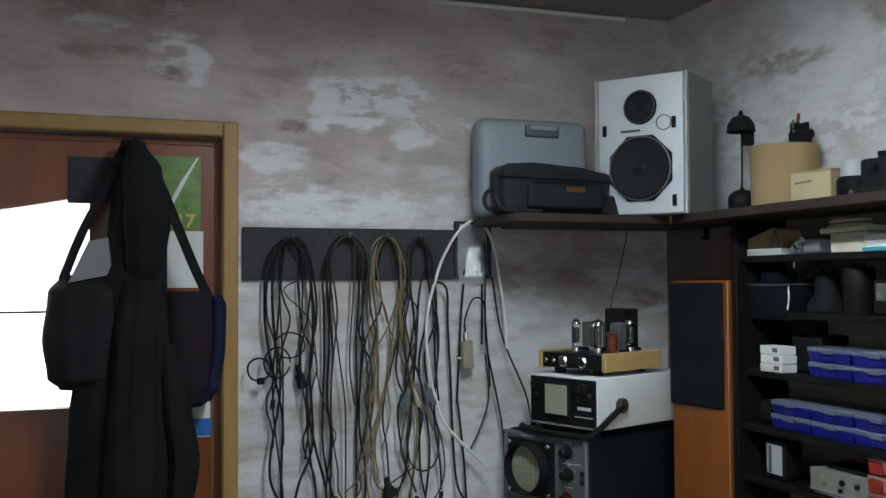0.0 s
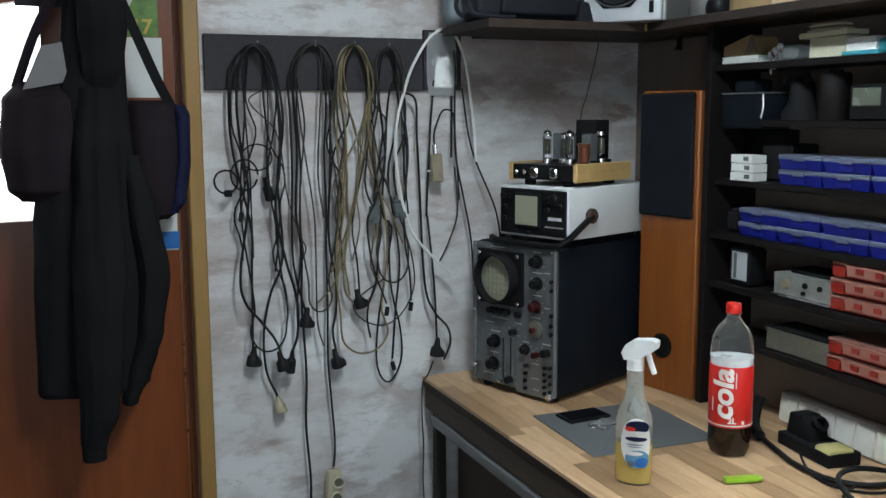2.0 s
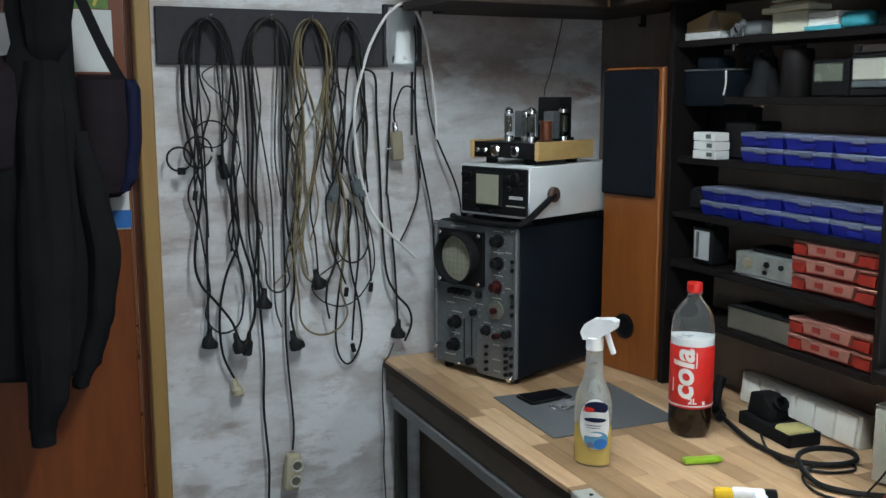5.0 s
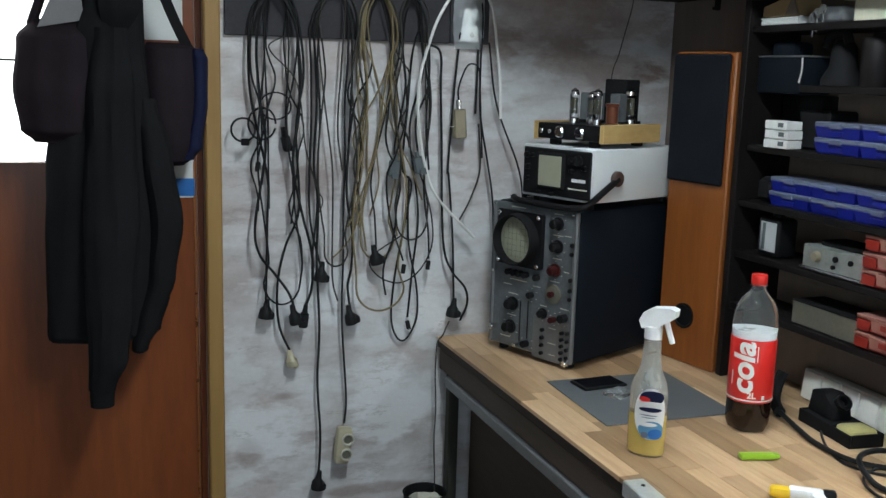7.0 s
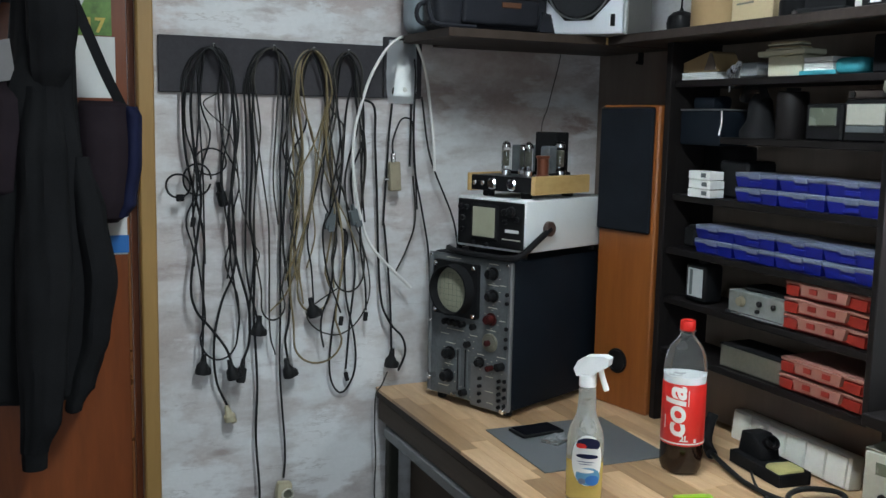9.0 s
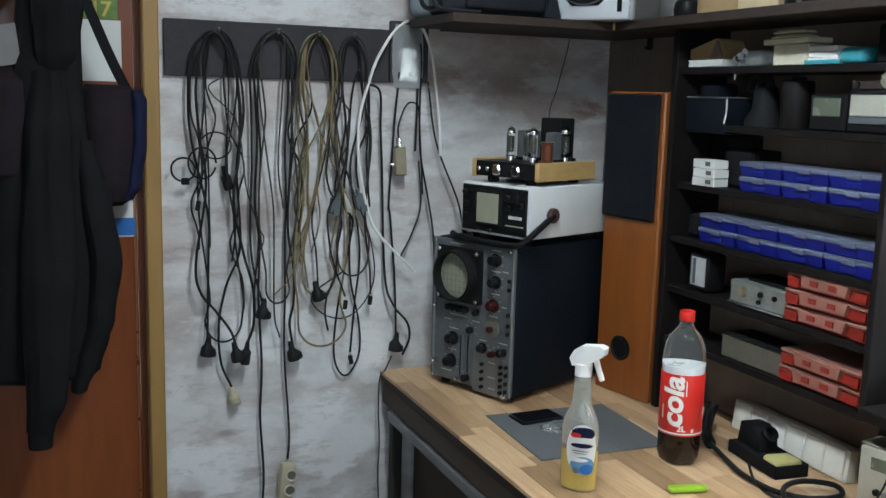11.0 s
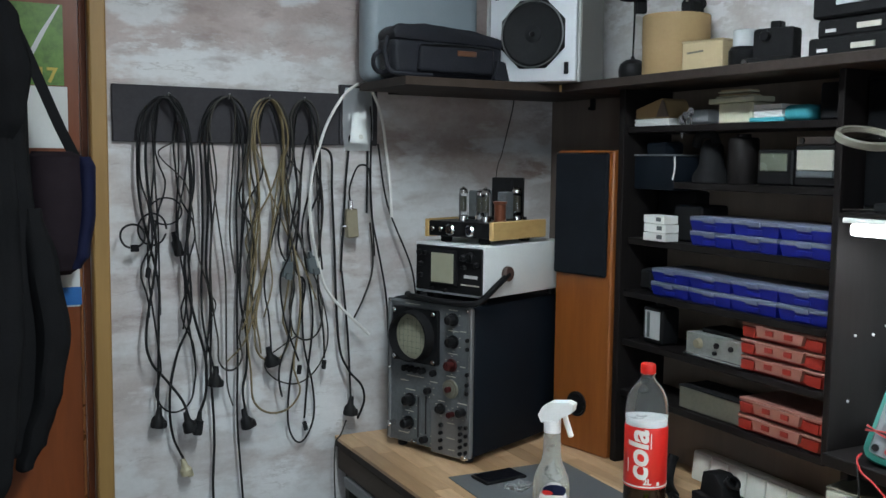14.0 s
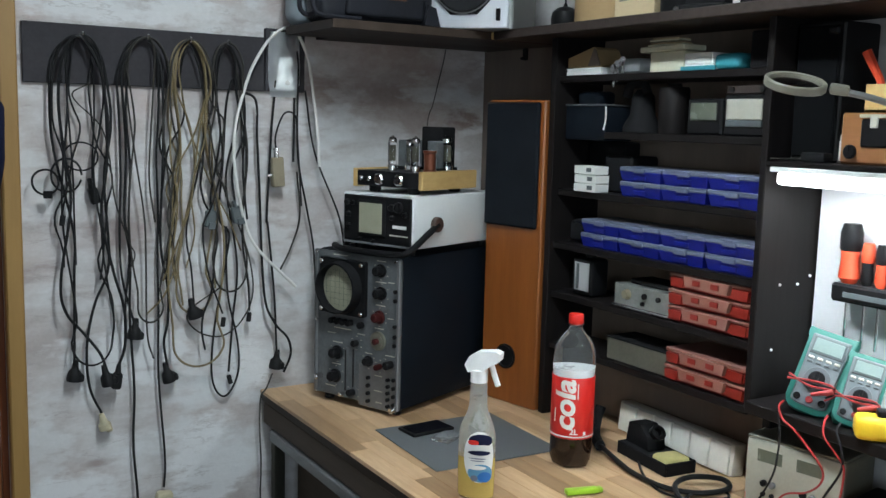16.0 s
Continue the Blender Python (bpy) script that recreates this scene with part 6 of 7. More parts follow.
# screwdriver rack on the white board
rk = thing("tool_rack", pose(2.695, 1.286, 1.226, 0, 0, -90), "black wall rack for screwdrivers", "rack")
bm = B()
box(bm, (0.15, 0.0, 0.020), (0.30, 0.05, 0.036), 0.005)
part("bar", bm, M_BLACK, rk)
bm = B()
box(bm, (0.15, -0.026, 0.018), (0.24, 0.002, 0.010))
part("label_strip", bm, M_MGREY, rk)
for i in range(7):
    x = 0.024 + 0.030 * i + (0.008 if i else 0)
    big = i == 0
    sd = thing("screwdriver", pose(2.692, 1.286 - x, 1.2625, 0, 0, 0), "screwdriver with a red and black handle in a rack", "screwdriver", "screwdrivers in the rack")
    bm = B()
    r, h = (0.020, 0.115) if big else (0.012, 0.082)
    lathe(bm, [(0, 0), (r * 0.6, 0), (r, 0.012), (r * 0.85, h * 0.4), (r, h * 0.8), (r * 0.8, h), (0, h)], 14)
    part("handle", bm, M_BLACK if i % 2 else M_ORANGE, sd)
    bm = B()
    lathe(bm, [(r * 0.9, h * 0.55), (r * 1.04, h * 0.6), (r * 1.04, h * 0.85), (r * 0.8, h * 1.01), (0, h * 1.01)], 14)
    part("grip", bm, M_ORANGE if i % 2 else M_BLACK, sd)
    bm = B()
    cyl(bm, (0, 0, -0.06), 0.003, 0.12, "z", 8)
    part("blade", bm, M_CHROME, sd)

# wooden cabinet radio and dark box above the light
rd = thing("table_radio", pose(2.600, 1.240, 1.4945, 0, 0, -90), "small veneered wooden instrument box with a black front", "radio")
bm = B()
box(bm, (0.11, 0.06, 0.046), (0.22, 0.115, 0.092), 0.004)
part("cabinet", bm, M_RADIO, rd)
bm = B()
box(bm, (0.075, -0.001, 0.056), (0.062, 0.006, 0.050), 0.003)
part("front_plate", bm, M_BLACK, rd)
bm = B()
box(bm, (0.070, -0.004, 0.086), (0.055, 0.006, 0.006), 0.001)
box(bm, (0.072, -0.005, 0.075), (0.014, 0.006, 0.020), 0.001)
part("latch", bm, M_CREAM, rd)
knob(rd, 0.026, 0.022, 0.013, 0.008, M_BLACK, True)
bk = thing("instrument_case", pose(2.622, 1.366, 1.4945, 0, 0, -90), "tall black instrument case", "case")
bm = B()
box(bm, (0.052, 0.055, 0.130), (0.104, 0.106, 0.260), 0.004)
part("shell", bm, M_BLACK, bk)
bm = B()
box(bm, (0.052, -0.002, 0.130), (0.092, 0.006, 0.244), 0.003)
part("front_panel", bm, M_VELVET, bk, "black cloth covered front")
bm = B()
box(bm, (0.088, -0.007, 0.242), (0.022, 0.010, 0.014), 0.003)
part("catch", bm, M_BLACK, bk)
fb = thing("flat_adapter", pose(2.575, 1.300, 1.4945, 0, 0, -84), "flat black adapter lying on the shelf", "adapter")
bm = B()
box(bm, (0.022, 0.016, 0.009), (0.048, 0.034, 0.017), 0.004, None, 2)
part("body", bm, M_BLACKM, fb)
bm = B()
tube(bm, smooth_path([(0.0, 0.01, 0.006), (-0.03, 0.004, 0.004), (-0.05, -0.008, 0.004), (-0.062, -0.004, 0.003)], 5), 0.0018, 6)
part("lead", bm, M_CABLEG, fb)
wc = thing("small_tube", pose(2.640, 1.262, 1.4945), "small white plastic tube standing by the wooden box", "tube")
bm = B()
lathe(bm, [(0, 0), (0.0085, 0), (0.009, 0.002), (0.009, 0.040), (0, 0.040)], 16)
part("body", bm, M_WPL, wc)
bm = B()
lathe(bm, [(0, 0.040), (0.0075, 0.040), (0.0075, 0.050), (0.006, 0.052), (0, 0.052)], 16)
part("cap", bm, M_GREYW, wc)
wb2 = thing("wooden_box", pose(2.615, 1.205, 1.5870, 0, 0, -90), "small open wooden box with tools", "box")
bm = B()
for c, s in (((0.09, 0.05, 0.003), (0.18, 0.10, 0.006)), ((0.09, 0.003, 0.025), (0.18, 0.006, 0.05)), ((0.09, 0.097, 0.025), (0.18, 0.006, 0.05)), ((0.003, 0.05, 0.025), (0.006, 0.088, 0.05)), ((0.177, 0.05, 0.025), (0.006, 0.088, 0.05))):
    box(bm, c, s, 0.001)
part("crate", bm, M_PLY, wb2)
bm = B()
tube(bm, [(0.012, 0.05, 0.01), (0.006, 0.03, 0.06), (-0.018, 0.02, 0.11)], [0.006, 0.007, 0.009], 8)
part("tool_handle", bm, M_ORANGE, wb2)

# magnifier lamp
mg = thing("magnifier_lamp", Matrix.Translation((2.371, 1.161, 1.627)) @ Matrix.Rotation(radians(9), 4, Vector((0.78, 0.62, 0))) @ Matrix.Rotation(radians(17), 4, Vector((1.05, -1.35, 0.12))), "round cream magnifier lamp on an arm", "magnifier")
bm = B()
lathe(bm, [(0.0415, -0.006), (0.047, -0.007), (0.049, -0.005), (0.049, 0.005), (0.047, 0.007), (0.0415, 0.006), (0.0415, -0.006)], 44)
part("rim", bm, M_RIM, mg, "dull cream rim")
bm = B()
lathe(bm, [(0, -0.003), (0.0415, -0.001), (0.0415, 0.001), (0, 0.003)], 36)
q = part("lens", bm, M_GLASS, mg)
q.visible_shadow = False
bm = B()
tube(bm, smooth_path([(0.036, -0.040, 0.0), (0.07, -0.08, -0.004), (0.13, -0.14, -0.012), (0.22, -0.30, 0.02), (0.30, -0.45, -0.09)], 6), 0.0055, 8)
part("arm", bm, M_STEEL, mg)
bm = B()
box(bm, (0.046, -0.050, 0.0), (0.030, 0.018, 0.016), 0.004, Matrix.Translation((0.046, -0.050, 0)) @ Matrix.Rotation(radians(-48), 4, "Z") @ Matrix.Translation((-0.046, 0.050, 0)), 2)
part("joint", bm, M_RIM, mg, "dull cream joint")

# ---- hanging cables ----
CY = WALL_Y - 0.030


def hook(x, z):
    bm = B()
    tube(bm, smooth_path([(x, WALL_Y - 0.012, z - 0.004), (x, WALL_Y - 0.045, z - 0.006), (x, WALL_Y - 0.052, z + 0.006)], 4), 0.003, 6)
    return single("wall_hook", bm, M_CHROME, "small screw hook in the board", "hook", "hooks on the board")


def strand(hx, hz, xa, za, xb, zb, half, rnd, depth):
    """Up from one end, over the hook, down to the other, with the lazy waves of a hung cord."""
    def leg(x0, z0, x1, z1, ph, n=15):
        out = []
        amp = rnd.uniform(0.010, 0.026)
        f = rnd.uniform(1.4, 3.4)
        for i in range(n):
            t = i / n
            s = t * t * (3 - 2 * t)
            w = (amp * math.sin(math.pi * f * t + ph) + 0.3 * amp * math.sin(math.pi * f * 2.7 * t + 2 * ph)) * min(1, 3 * (1 - t)) * min(1, 0.3 + 3 * t)
            out.append((x0 + (x1 - x0) * s + w, depth + 0.006 * math.sin(5 * t + ph), z0 + (z1 - z0) * t))
        return out

    a = leg(xa, za, hx - half, hz - half * 1.7, rnd.uniform(0, 6))
    b = leg(xb, zb, hx + half, hz - half * 1.7, rnd.uniform(0, 6))
    top = [(hx - half * math.cos(u), depth - 0.004, hz - half * 1.7 + half * 1.7 * math.sin(u)) for u in (math.pi * k / 8 for k in range(9))]
    return [*a, *top, *reversed(b)]


def plug(parent, x, y, z, kind, turn=0.0):
    m = pose(x, y, z, 0, turn, 0)
    bm = B()
    mt = M_CABLE
    if kind == "mains":
        lathe(bm, [(0, 0.034), (0.006, 0.034), (0.009, 0.012), (0.016, 0.004), (0.018, -0.012), (0.017, -0.020), (0, -0.020)], 14, m)
        box(bm, (0.014, 0, -0.010), (0.018, 0.026, 0.020), 0.004, m)
    elif kind == "iec":
        box(bm, (0, 0, -0.010), (0.024, 0.018, 0.042), 0.004, m)
        lathe(bm, [(0.008, 0.010), (0.005, 0.034), (0, 0.034)], 10, m)
    elif kind == "dsub":
        mt = M_MGREY
        box(bm, (0, 0, -0.008), (0.030, 0.016, 0.045), 0.004, m)
        box(bm, (0.004, -0.009, -0.026), (0.018, 0.008, 0.018), 0.001, m)
        lathe(bm, [(0.007, 0.012), (0.005, 0.03), (0, 0.03)], 10, m)
    elif kind == "beige":
        mt = M_CREAMD
        lathe(bm, [(0, 0.026), (0.006, 0.026), (0.010, 0.004), (0.016, -0.004), (0.016, -0.018), (0, -0.018)], 14, m)
        box(bm, (0.008, 0, -0.022), (0.016, 0.014, 0.012), 0.003, m)
    else:
        box(bm, (0, 0, -0.006), (0.012, 0.008, 0.026), 0.002, m)
    return part("plug", bm, mt, parent)


def cable(hx, hz, xa, za, xb, zb, half, r, mt, seed, kinds=("", ""), turn=0.0):
    rnd = random.Random(seed)
    depth = CY + rnd.uniform(-0.020, 0.014)
    nm = {M_CABLE: "black", M_CABLEG: "dark grey", M_CABLEB: "beige", M_CABLEW: "white"}[mt]
    c = thing("cable", pose(0, 0, 0), nm + " cable hung over a hook on the board", "cable", "cables hung on the board")
    pts = strand(hx, hz, xa, za, xb, zb, half, rnd, depth)
    bm = B()
    tube(bm, smooth_path(pts, 2), r, 6)
    part("cord", bm, mt, c)
    for (x, z), k, tn in zip(((xa, za), (xb, zb)), kinds, (turn, -turn)):
        if k:
            plug(c, x, depth, z - 0.012, k, tn)
    return c


H1, H2_, H3, H4, H5 = (1.544, 1.735), (1.697, 1.739), (1.804, 1.739), (1.900, 1.738), (2.069, 1.789)
for h in (H1, H2_, H3, H4, H5):
    hook(*h)


def hang(keys, r, mt, kinds, seed):
    rnd = random.Random(seed)
    depth = CY - 0.004 + rnd.uniform(-0.020, 0.014)
    nm = {M_CABLE: "black", M_CABLEG: "dark grey", M_CABLEB: "beige"}[mt]
    c = thing("cable", pose(0, 0, 0), nm + " cable hung over a hook on the board", "cable", "cables hung on the board")
    pts = smooth_path([(x, depth + 0.006 * math.sin(1.3 * k + seed), z) for k, (x, z) in enumerate(keys)], 6)
    bm = B()
    tube(bm, pts, r, 7)
    part("cord", bm, mt, c)
    for (x, z), k, tn in zip((keys[0], keys[-1]), kinds, (8, -14)):
        if k:
            plug(c, x, depth, z - 0.016, k, tn)
    return c


# each hank follows its own fall: (x, z) keys from end to end
hang([(1.51, 0.921), (1.516, 1.144), (1.516, 1.264), (1.475, 1.455), (1.468, 1.577), (1.479, 1.683), (1.533, 1.732), (1.582, 1.703), (1.602, 1.616), (1.608, 1.516), (1.591, 1.385), (1.6, 1.179), (1.562, 1.076), (1.54, 0.972), (1.545, 0.865), (1.578, 0.784)], 0.0033, M_CABLE, ("mains", "beige"), 0)
hang([(1.608, 0.906), (1.629, 0.968), (1.627, 1.064), (1.6, 1.17), (1.577, 1.304), (1.594, 1.426), (1.594, 1.55), (1.582, 1.649), (1.537, 1.728), (1.501, 1.691), (1.486, 1.593), (1.493, 1.471), (1.507, 1.34), (1.479, 1.145), (1.49, 1.065), (1.529, 1.011), (1.567, 0.956), (1.583, 0.907)], 0.0036, M_CABLE, ("iec", "mains"), 1)
hang([(1.522, 1.177), (1.519, 1.291), (1.517, 1.405), (1.512, 1.527), (1.51, 1.634), (1.521, 1.72), (1.553, 1.72), (1.568, 1.666), (1.571, 1.55), (1.566, 1.452), (1.564, 1.374)], 0.0023, M_CABLE, ("", "iec"), 2)
hang([(1.488, 1.313), (1.498, 1.373), (1.491, 1.455), (1.472, 1.529), (1.475, 1.634), (1.497, 1.712), (1.537, 1.731), (1.574, 1.691), (1.59, 1.608), (1.58, 1.513), (1.562, 1.427), (1.566, 1.337), (1.582, 1.23), (1.574, 1.14)], 0.0025, M_CABLE, ("usb", ""), 3)
hang([(1.557, 1.621), (1.517, 1.597), (1.529, 1.572), (1.557, 1.547), (1.584, 1.513), (1.598, 1.451), (1.611, 1.335), (1.644, 1.233), (1.659, 1.199), (1.644, 1.159)], 0.0018, M_CABLEG, ("", ""), 4)
hang([(1.652, 0.422), (1.658, 0.544), (1.65, 0.698), (1.654, 0.848), (1.644, 1.045), (1.647, 1.188), (1.636, 1.3), (1.644, 1.449), (1.639, 1.565), (1.635, 1.649), (1.654, 1.709), (1.681, 1.738), (1.716, 1.722), (1.732, 1.661), (1.735, 1.546), (1.732, 1.42), (1.726, 1.224), (1.743, 1.109), (1.741, 1.021), (1.729, 0.963), (1.74, 0.893)], 0.0034, M_CABLE, ("mains", "mains"), 5)
hang([(1.658, 1.015), (1.63, 1.141), (1.626, 1.263), (1.629, 1.4), (1.627, 1.549), (1.626, 1.641), (1.65, 1.711), (1.686, 1.737), (1.721, 1.705), (1.725, 1.58), (1.719, 1.446), (1.723, 1.295), (1.719, 1.186), (1.718, 1.042), (1.716, 0.874), (1.732, 0.65), (1.729, 0.568)], 0.0030, M_CABLE, ("mains", ""), 6)
hang([(1.702, 0.925), (1.687, 0.994), (1.685, 1.187), (1.681, 1.297), (1.662, 1.448), (1.648, 1.582), (1.646, 1.691), (1.681, 1.734), (1.711, 1.716), (1.707, 1.581), (1.698, 1.396), (1.711, 1.279)], 0.0023, M_CABLEG, ("", ""), 7)
hang([(1.728, 1.127), (1.753, 1.192), (1.776, 1.258), (1.798, 1.324), (1.816, 1.442), (1.832, 1.544), (1.855, 1.629), (1.834, 1.707), (1.801, 1.739), (1.769, 1.705), (1.757, 1.631), (1.752, 1.546), (1.748, 1.445), (1.766, 1.326), (1.753, 1.192), (1.76, 1.125)], 0.0025, M_CABLEB, ("", ""), 8)
hang([(1.687, 1.043), (1.73, 1.09), (1.759, 1.166), (1.782, 1.261), (1.814, 1.4), (1.804, 1.519), (1.767, 1.613), (1.762, 1.69), (1.797, 1.738), (1.828, 1.715), (1.845, 1.621), (1.814, 1.51), (1.771, 1.427), (1.741, 1.361), (1.771, 1.284)], 0.0023, M_CABLEB, ("", ""), 9)
hang([(1.937, 1.196), (1.902, 1.284), (1.866, 1.355), (1.831, 1.442), (1.804, 1.511), (1.784, 1.596), (1.775, 1.681), (1.806, 1.734), (1.836, 1.694), (1.849, 1.595), (1.84, 1.492), (1.805, 1.358), (1.814, 1.247), (1.792, 1.156)], 0.0021, M_CABLEB, ("", ""), 10)
hang([(1.728, 1.362), (1.745, 1.462), (1.788, 1.545), (1.78, 1.647), (1.797, 1.724), (1.819, 1.69), (1.841, 1.578), (1.831, 1.442), (1.792, 1.261), (1.801, 1.156), (1.807, 1.058)], 0.0025, M_CABLE, ("", "mains"), 11)
hang([(1.885, 1.104), (1.795, 1.039), (1.816, 0.988), (1.878, 0.967), (1.934, 1.003), (1.97, 1.082), (1.955, 1.201), (1.902, 1.336), (1.867, 1.44), (1.849, 1.578), (1.863, 1.681), (1.892, 1.733), (1.919, 1.698), (1.934, 1.611), (1.938, 1.472), (1.951, 1.316)], 0.0021, M_CABLEG, ("", ""), 12)
hang([(1.853, 1.308), (1.856, 1.355), (1.868, 1.423), (1.878, 1.517), (1.864, 1.629), (1.873, 1.705), (1.894, 1.734), (1.921, 1.705), (1.939, 1.628), (1.943, 1.507), (1.913, 1.412), (1.922, 1.317)], 0.0028, M_CABLE, ("dsub", "dsub"), 13)
hang([(1.884, 1.03), (1.844, 1.145), (1.829, 1.261), (1.853, 1.321), (1.884, 1.439), (1.871, 1.595), (1.878, 1.698), (1.896, 1.731), (1.916, 1.705), (1.922, 1.611), (1.943, 1.507), (1.938, 1.403), (1.948, 1.281)], 0.0026, M_CABLE, ("usb", ""), 14)
hang([(1.904, 1.26), (1.904, 1.084), (1.93, 0.953), (1.935, 0.861), (1.908, 0.799), (1.879, 0.805), (1.859, 0.865), (1.867, 0.986), (1.899, 1.153), (1.912, 1.241), (1.884, 1.285), (1.893, 1.439), (1.903, 1.585), (1.925, 1.646), (1.938, 1.541), (1.902, 1.387), (1.93, 1.162), (1.918, 1.004), (1.909, 0.862)], 0.0028, M_CABLE, ("", "usb"), 15)
hang([(1.939, 1.615), (1.975, 1.593), (1.98, 1.497), (1.989, 1.366), (2.002, 1.081), (2.029, 0.994), (2.068, 0.946), (2.079, 0.898), (2.061, 0.847)], 0.0034, M_CABLE, ("", ""), 16)
hang([(2.038, 0.896), (2.03, 1.08), (2.015, 1.259), (2.012, 1.277), (2.018, 1.434), (2.025, 1.566), (2.05, 1.751), (2.087, 1.751), (2.09, 1.582), (2.085, 1.432)], 0.0031, M_CABLE, ("mains", ""), 17)
hang([(2.149, 1.074), (2.143, 1.199), (2.124, 1.306), (2.097, 1.431), (2.09, 1.555), (2.092, 1.697), (2.078, 1.769), (2.05, 1.76), (2.026, 1.627)], 0.0028, M_CABLE, ("", ""), 18)
hang([(2.051, 1.135), (2.084, 1.194), (2.109, 1.28), (2.097, 1.405)], 0.0025, M_CABLEG, ("", ""), 19)
# thinner strands that fill the bundles
rb = random.Random(12)


def coil(hx, hz, half, x0, x1, zb, r, mt, seed):
    """A cable folded into a long closed hank over the hook."""
    rnd = random.Random(seed)
    depth = CY + rnd.uniform(-0.022, 0.012)
    ph, amp, f = rnd.uniform(0, 6), rnd.uniform(0.005, 0.016), rnd.uniform(1.3, 3.2)
    up = [(hx - half * math.cos(u), depth, hz - half * 1.7 * (1 - math.sin(u))) for u in (math.pi * k / 8 for k in range(9))]
    zt = hz - half * 1.7

    def side(xt, xb, s, n=14):
        return [(xt + (xb - xt) * (k / n) ** 0.8 + amp * math.sin(math.pi * f * k / n + ph * s) * min(1, k / 3), depth + 0.006 * math.sin(0.8 * k + ph), zt + (zb - zt) * k / n) for k in range(1, n)]

    rad = abs(x1 - x0) / 2
    low = [((x0 + x1) / 2 + rad * math.cos(u), depth - 0.003, zb - min(rad, 0.05) * 1.3 * math.sin(u)) for u in (math.pi * k / 7 for k in range(8))]
    pts = [*up, *side(hx + half, x1, 1), *low, *reversed(side(hx - half, x0, 1.7)), up[0]]
    nm = {M_CABLE: "black", M_CABLEG: "dark grey", M_CABLEB: "beige"}[mt]
    bm = B()
    tube(bm, smooth_path(pts, 2), r, 6)
    return single("cable", bm, mt, nm + " cable hung as a loop on the board", "cable", "cables hung on the board")


for (hx, hz), n, x0, x1, mts in ((H1, 2, -0.085, 0.085, (M_CABLE, M_CABLE, M_CABLEG)), (H2_, 2, -0.075, 0.075, (M_CABLE, M_CABLEG)), (H3, 4, -0.09, 0.10, (M_CABLEB, M_CABLEB, M_CABLEG)), (H4, 2, -0.06, 0.08, (M_CABLE, M_CABLEG))):
    for k in range(n):
        a, b = hx + rb.uniform(x0, -0.015), hx + rb.uniform(0.015, x1)
        if k % 2:
            coil(hx, hz, rb.uniform(0.020, 0.052), a, b, rb.uniform(0.95, 1.22), rb.uniform(0.0020, 0.0032), rb.choice(mts), rb.random())
        else:
            cable(hx, hz, a, rb.uniform(0.92, 1.30), b, rb.uniform(0.95, 1.35), rb.uniform(0.022, 0.056), rb.uniform(0.0018, 0.0030), rb.choice(mts), rb.random(), ("", rb.choice(("", "", "usb"))), rb.uniform(-15, 15))


def loose(keys, r, mt, label, n=8):
    bm = B()
    tube(bm, smooth_path(keys, n), r, 7)
    return single("cable", bm, mt, label, "cable", "cables hung on the board")


Y = CY - 0.012
loose([(x, Y - 0.012, z) for x, z in [(2.088, 1.09), (1.974, 1.206), (1.938, 1.291), (1.918, 1.395), (1.913, 1.473), (1.92, 1.542), (1.939, 1.611), (1.964, 1.68), (2.008, 1.751), (2.054, 1.786), (2.087, 1.776), (2.12, 1.706), (2.138, 1.599), (2.15, 1.509), (2.155, 1.42)]], 0.0042, M_CABLEW, "thick white cable over the shelf corner")
loose([(1.500 + 0.035 * math.cos(a), Y, 1.40 + 0.040 * math.sin(a)) for a in (0.5 * i for i in range(13))], 0.0026, M_CABLE, "small coil of black cable", 3)
loose([(1.535 + 0.04 * math.cos(a), Y + 0.005, 1.445 + 0.034 * math.sin(a)) for a in (0.5 * i for i in range(14))], 0.0022, M_CABLE, "small coil of black cable", 3)
ad = thing("usb_adapter", pose(1.452, Y, 1.372), "coiled black lead with a small adapter", "cable", "cables hung on the board")
bm = B()
tube(bm, [(0.0 + 0.030 * math.cos(a), 0.004 * math.sin(3 * a), 0.012 + 0.030 * math.sin(a)) for a in (0.4 * i for i in range(33))], 0.0026, 6)
part("coil", bm, M_CABLE, ad)
bm = B()
box(bm, (0.004, -0.004, -0.018), (0.020, 0.010, 0.018), 0.002)
part("connector", bm, M_BLACK, ad)
for x, z, w, h, nm, mt in ((2.038, 1.405, 0.034, 0.080, "junction_box", M_TAN),):
    jb = thing(nm, pose(x, Y, z, 0, -4, 0), "small tan metal box hanging on a cable", "box")
    bm = B()
    box(bm, (0, 0, 0), (w, 0.022, h), 0.003)
    part("shell", bm, mt, jb)
    bm = B()
    cyl(bm, (0, 0, h / 2 + 0.012), 0.007, 0.026, "z", 10, 0.001)
    part("connector", bm, M_CHROME, jb)
    bm = B()
    cyl(bm, (-0.022, 0, -0.006), 0.006, 0.016, "x", 10, 0.001)
    part("side_connector", bm, M_CHROME, jb)
    bm = B()
    tube(bm, smooth_path([(0, 0, h / 2 + 0.02), (0.002, 0, 0.10), (0.03, 0, 0.155), (0.06, 0, 0.15), (0.068, 0.01, 0.10), (0.068, 0.01, -0.10)], 6), 0.0024, 6)
    part("lead", bm, M_CABLE, jb)
es = thing("extension_socket", pose(1.722, CY - 0.005, 0.510, 0, 6, 0), "cream double extension socket hanging by its lead", "socket")
bm = B()
box(bm, (0, 0, 0), (0.044, 0.034, 0.105), 0.010, None, 2)
part("housing", bm, M_CREAMD, es)
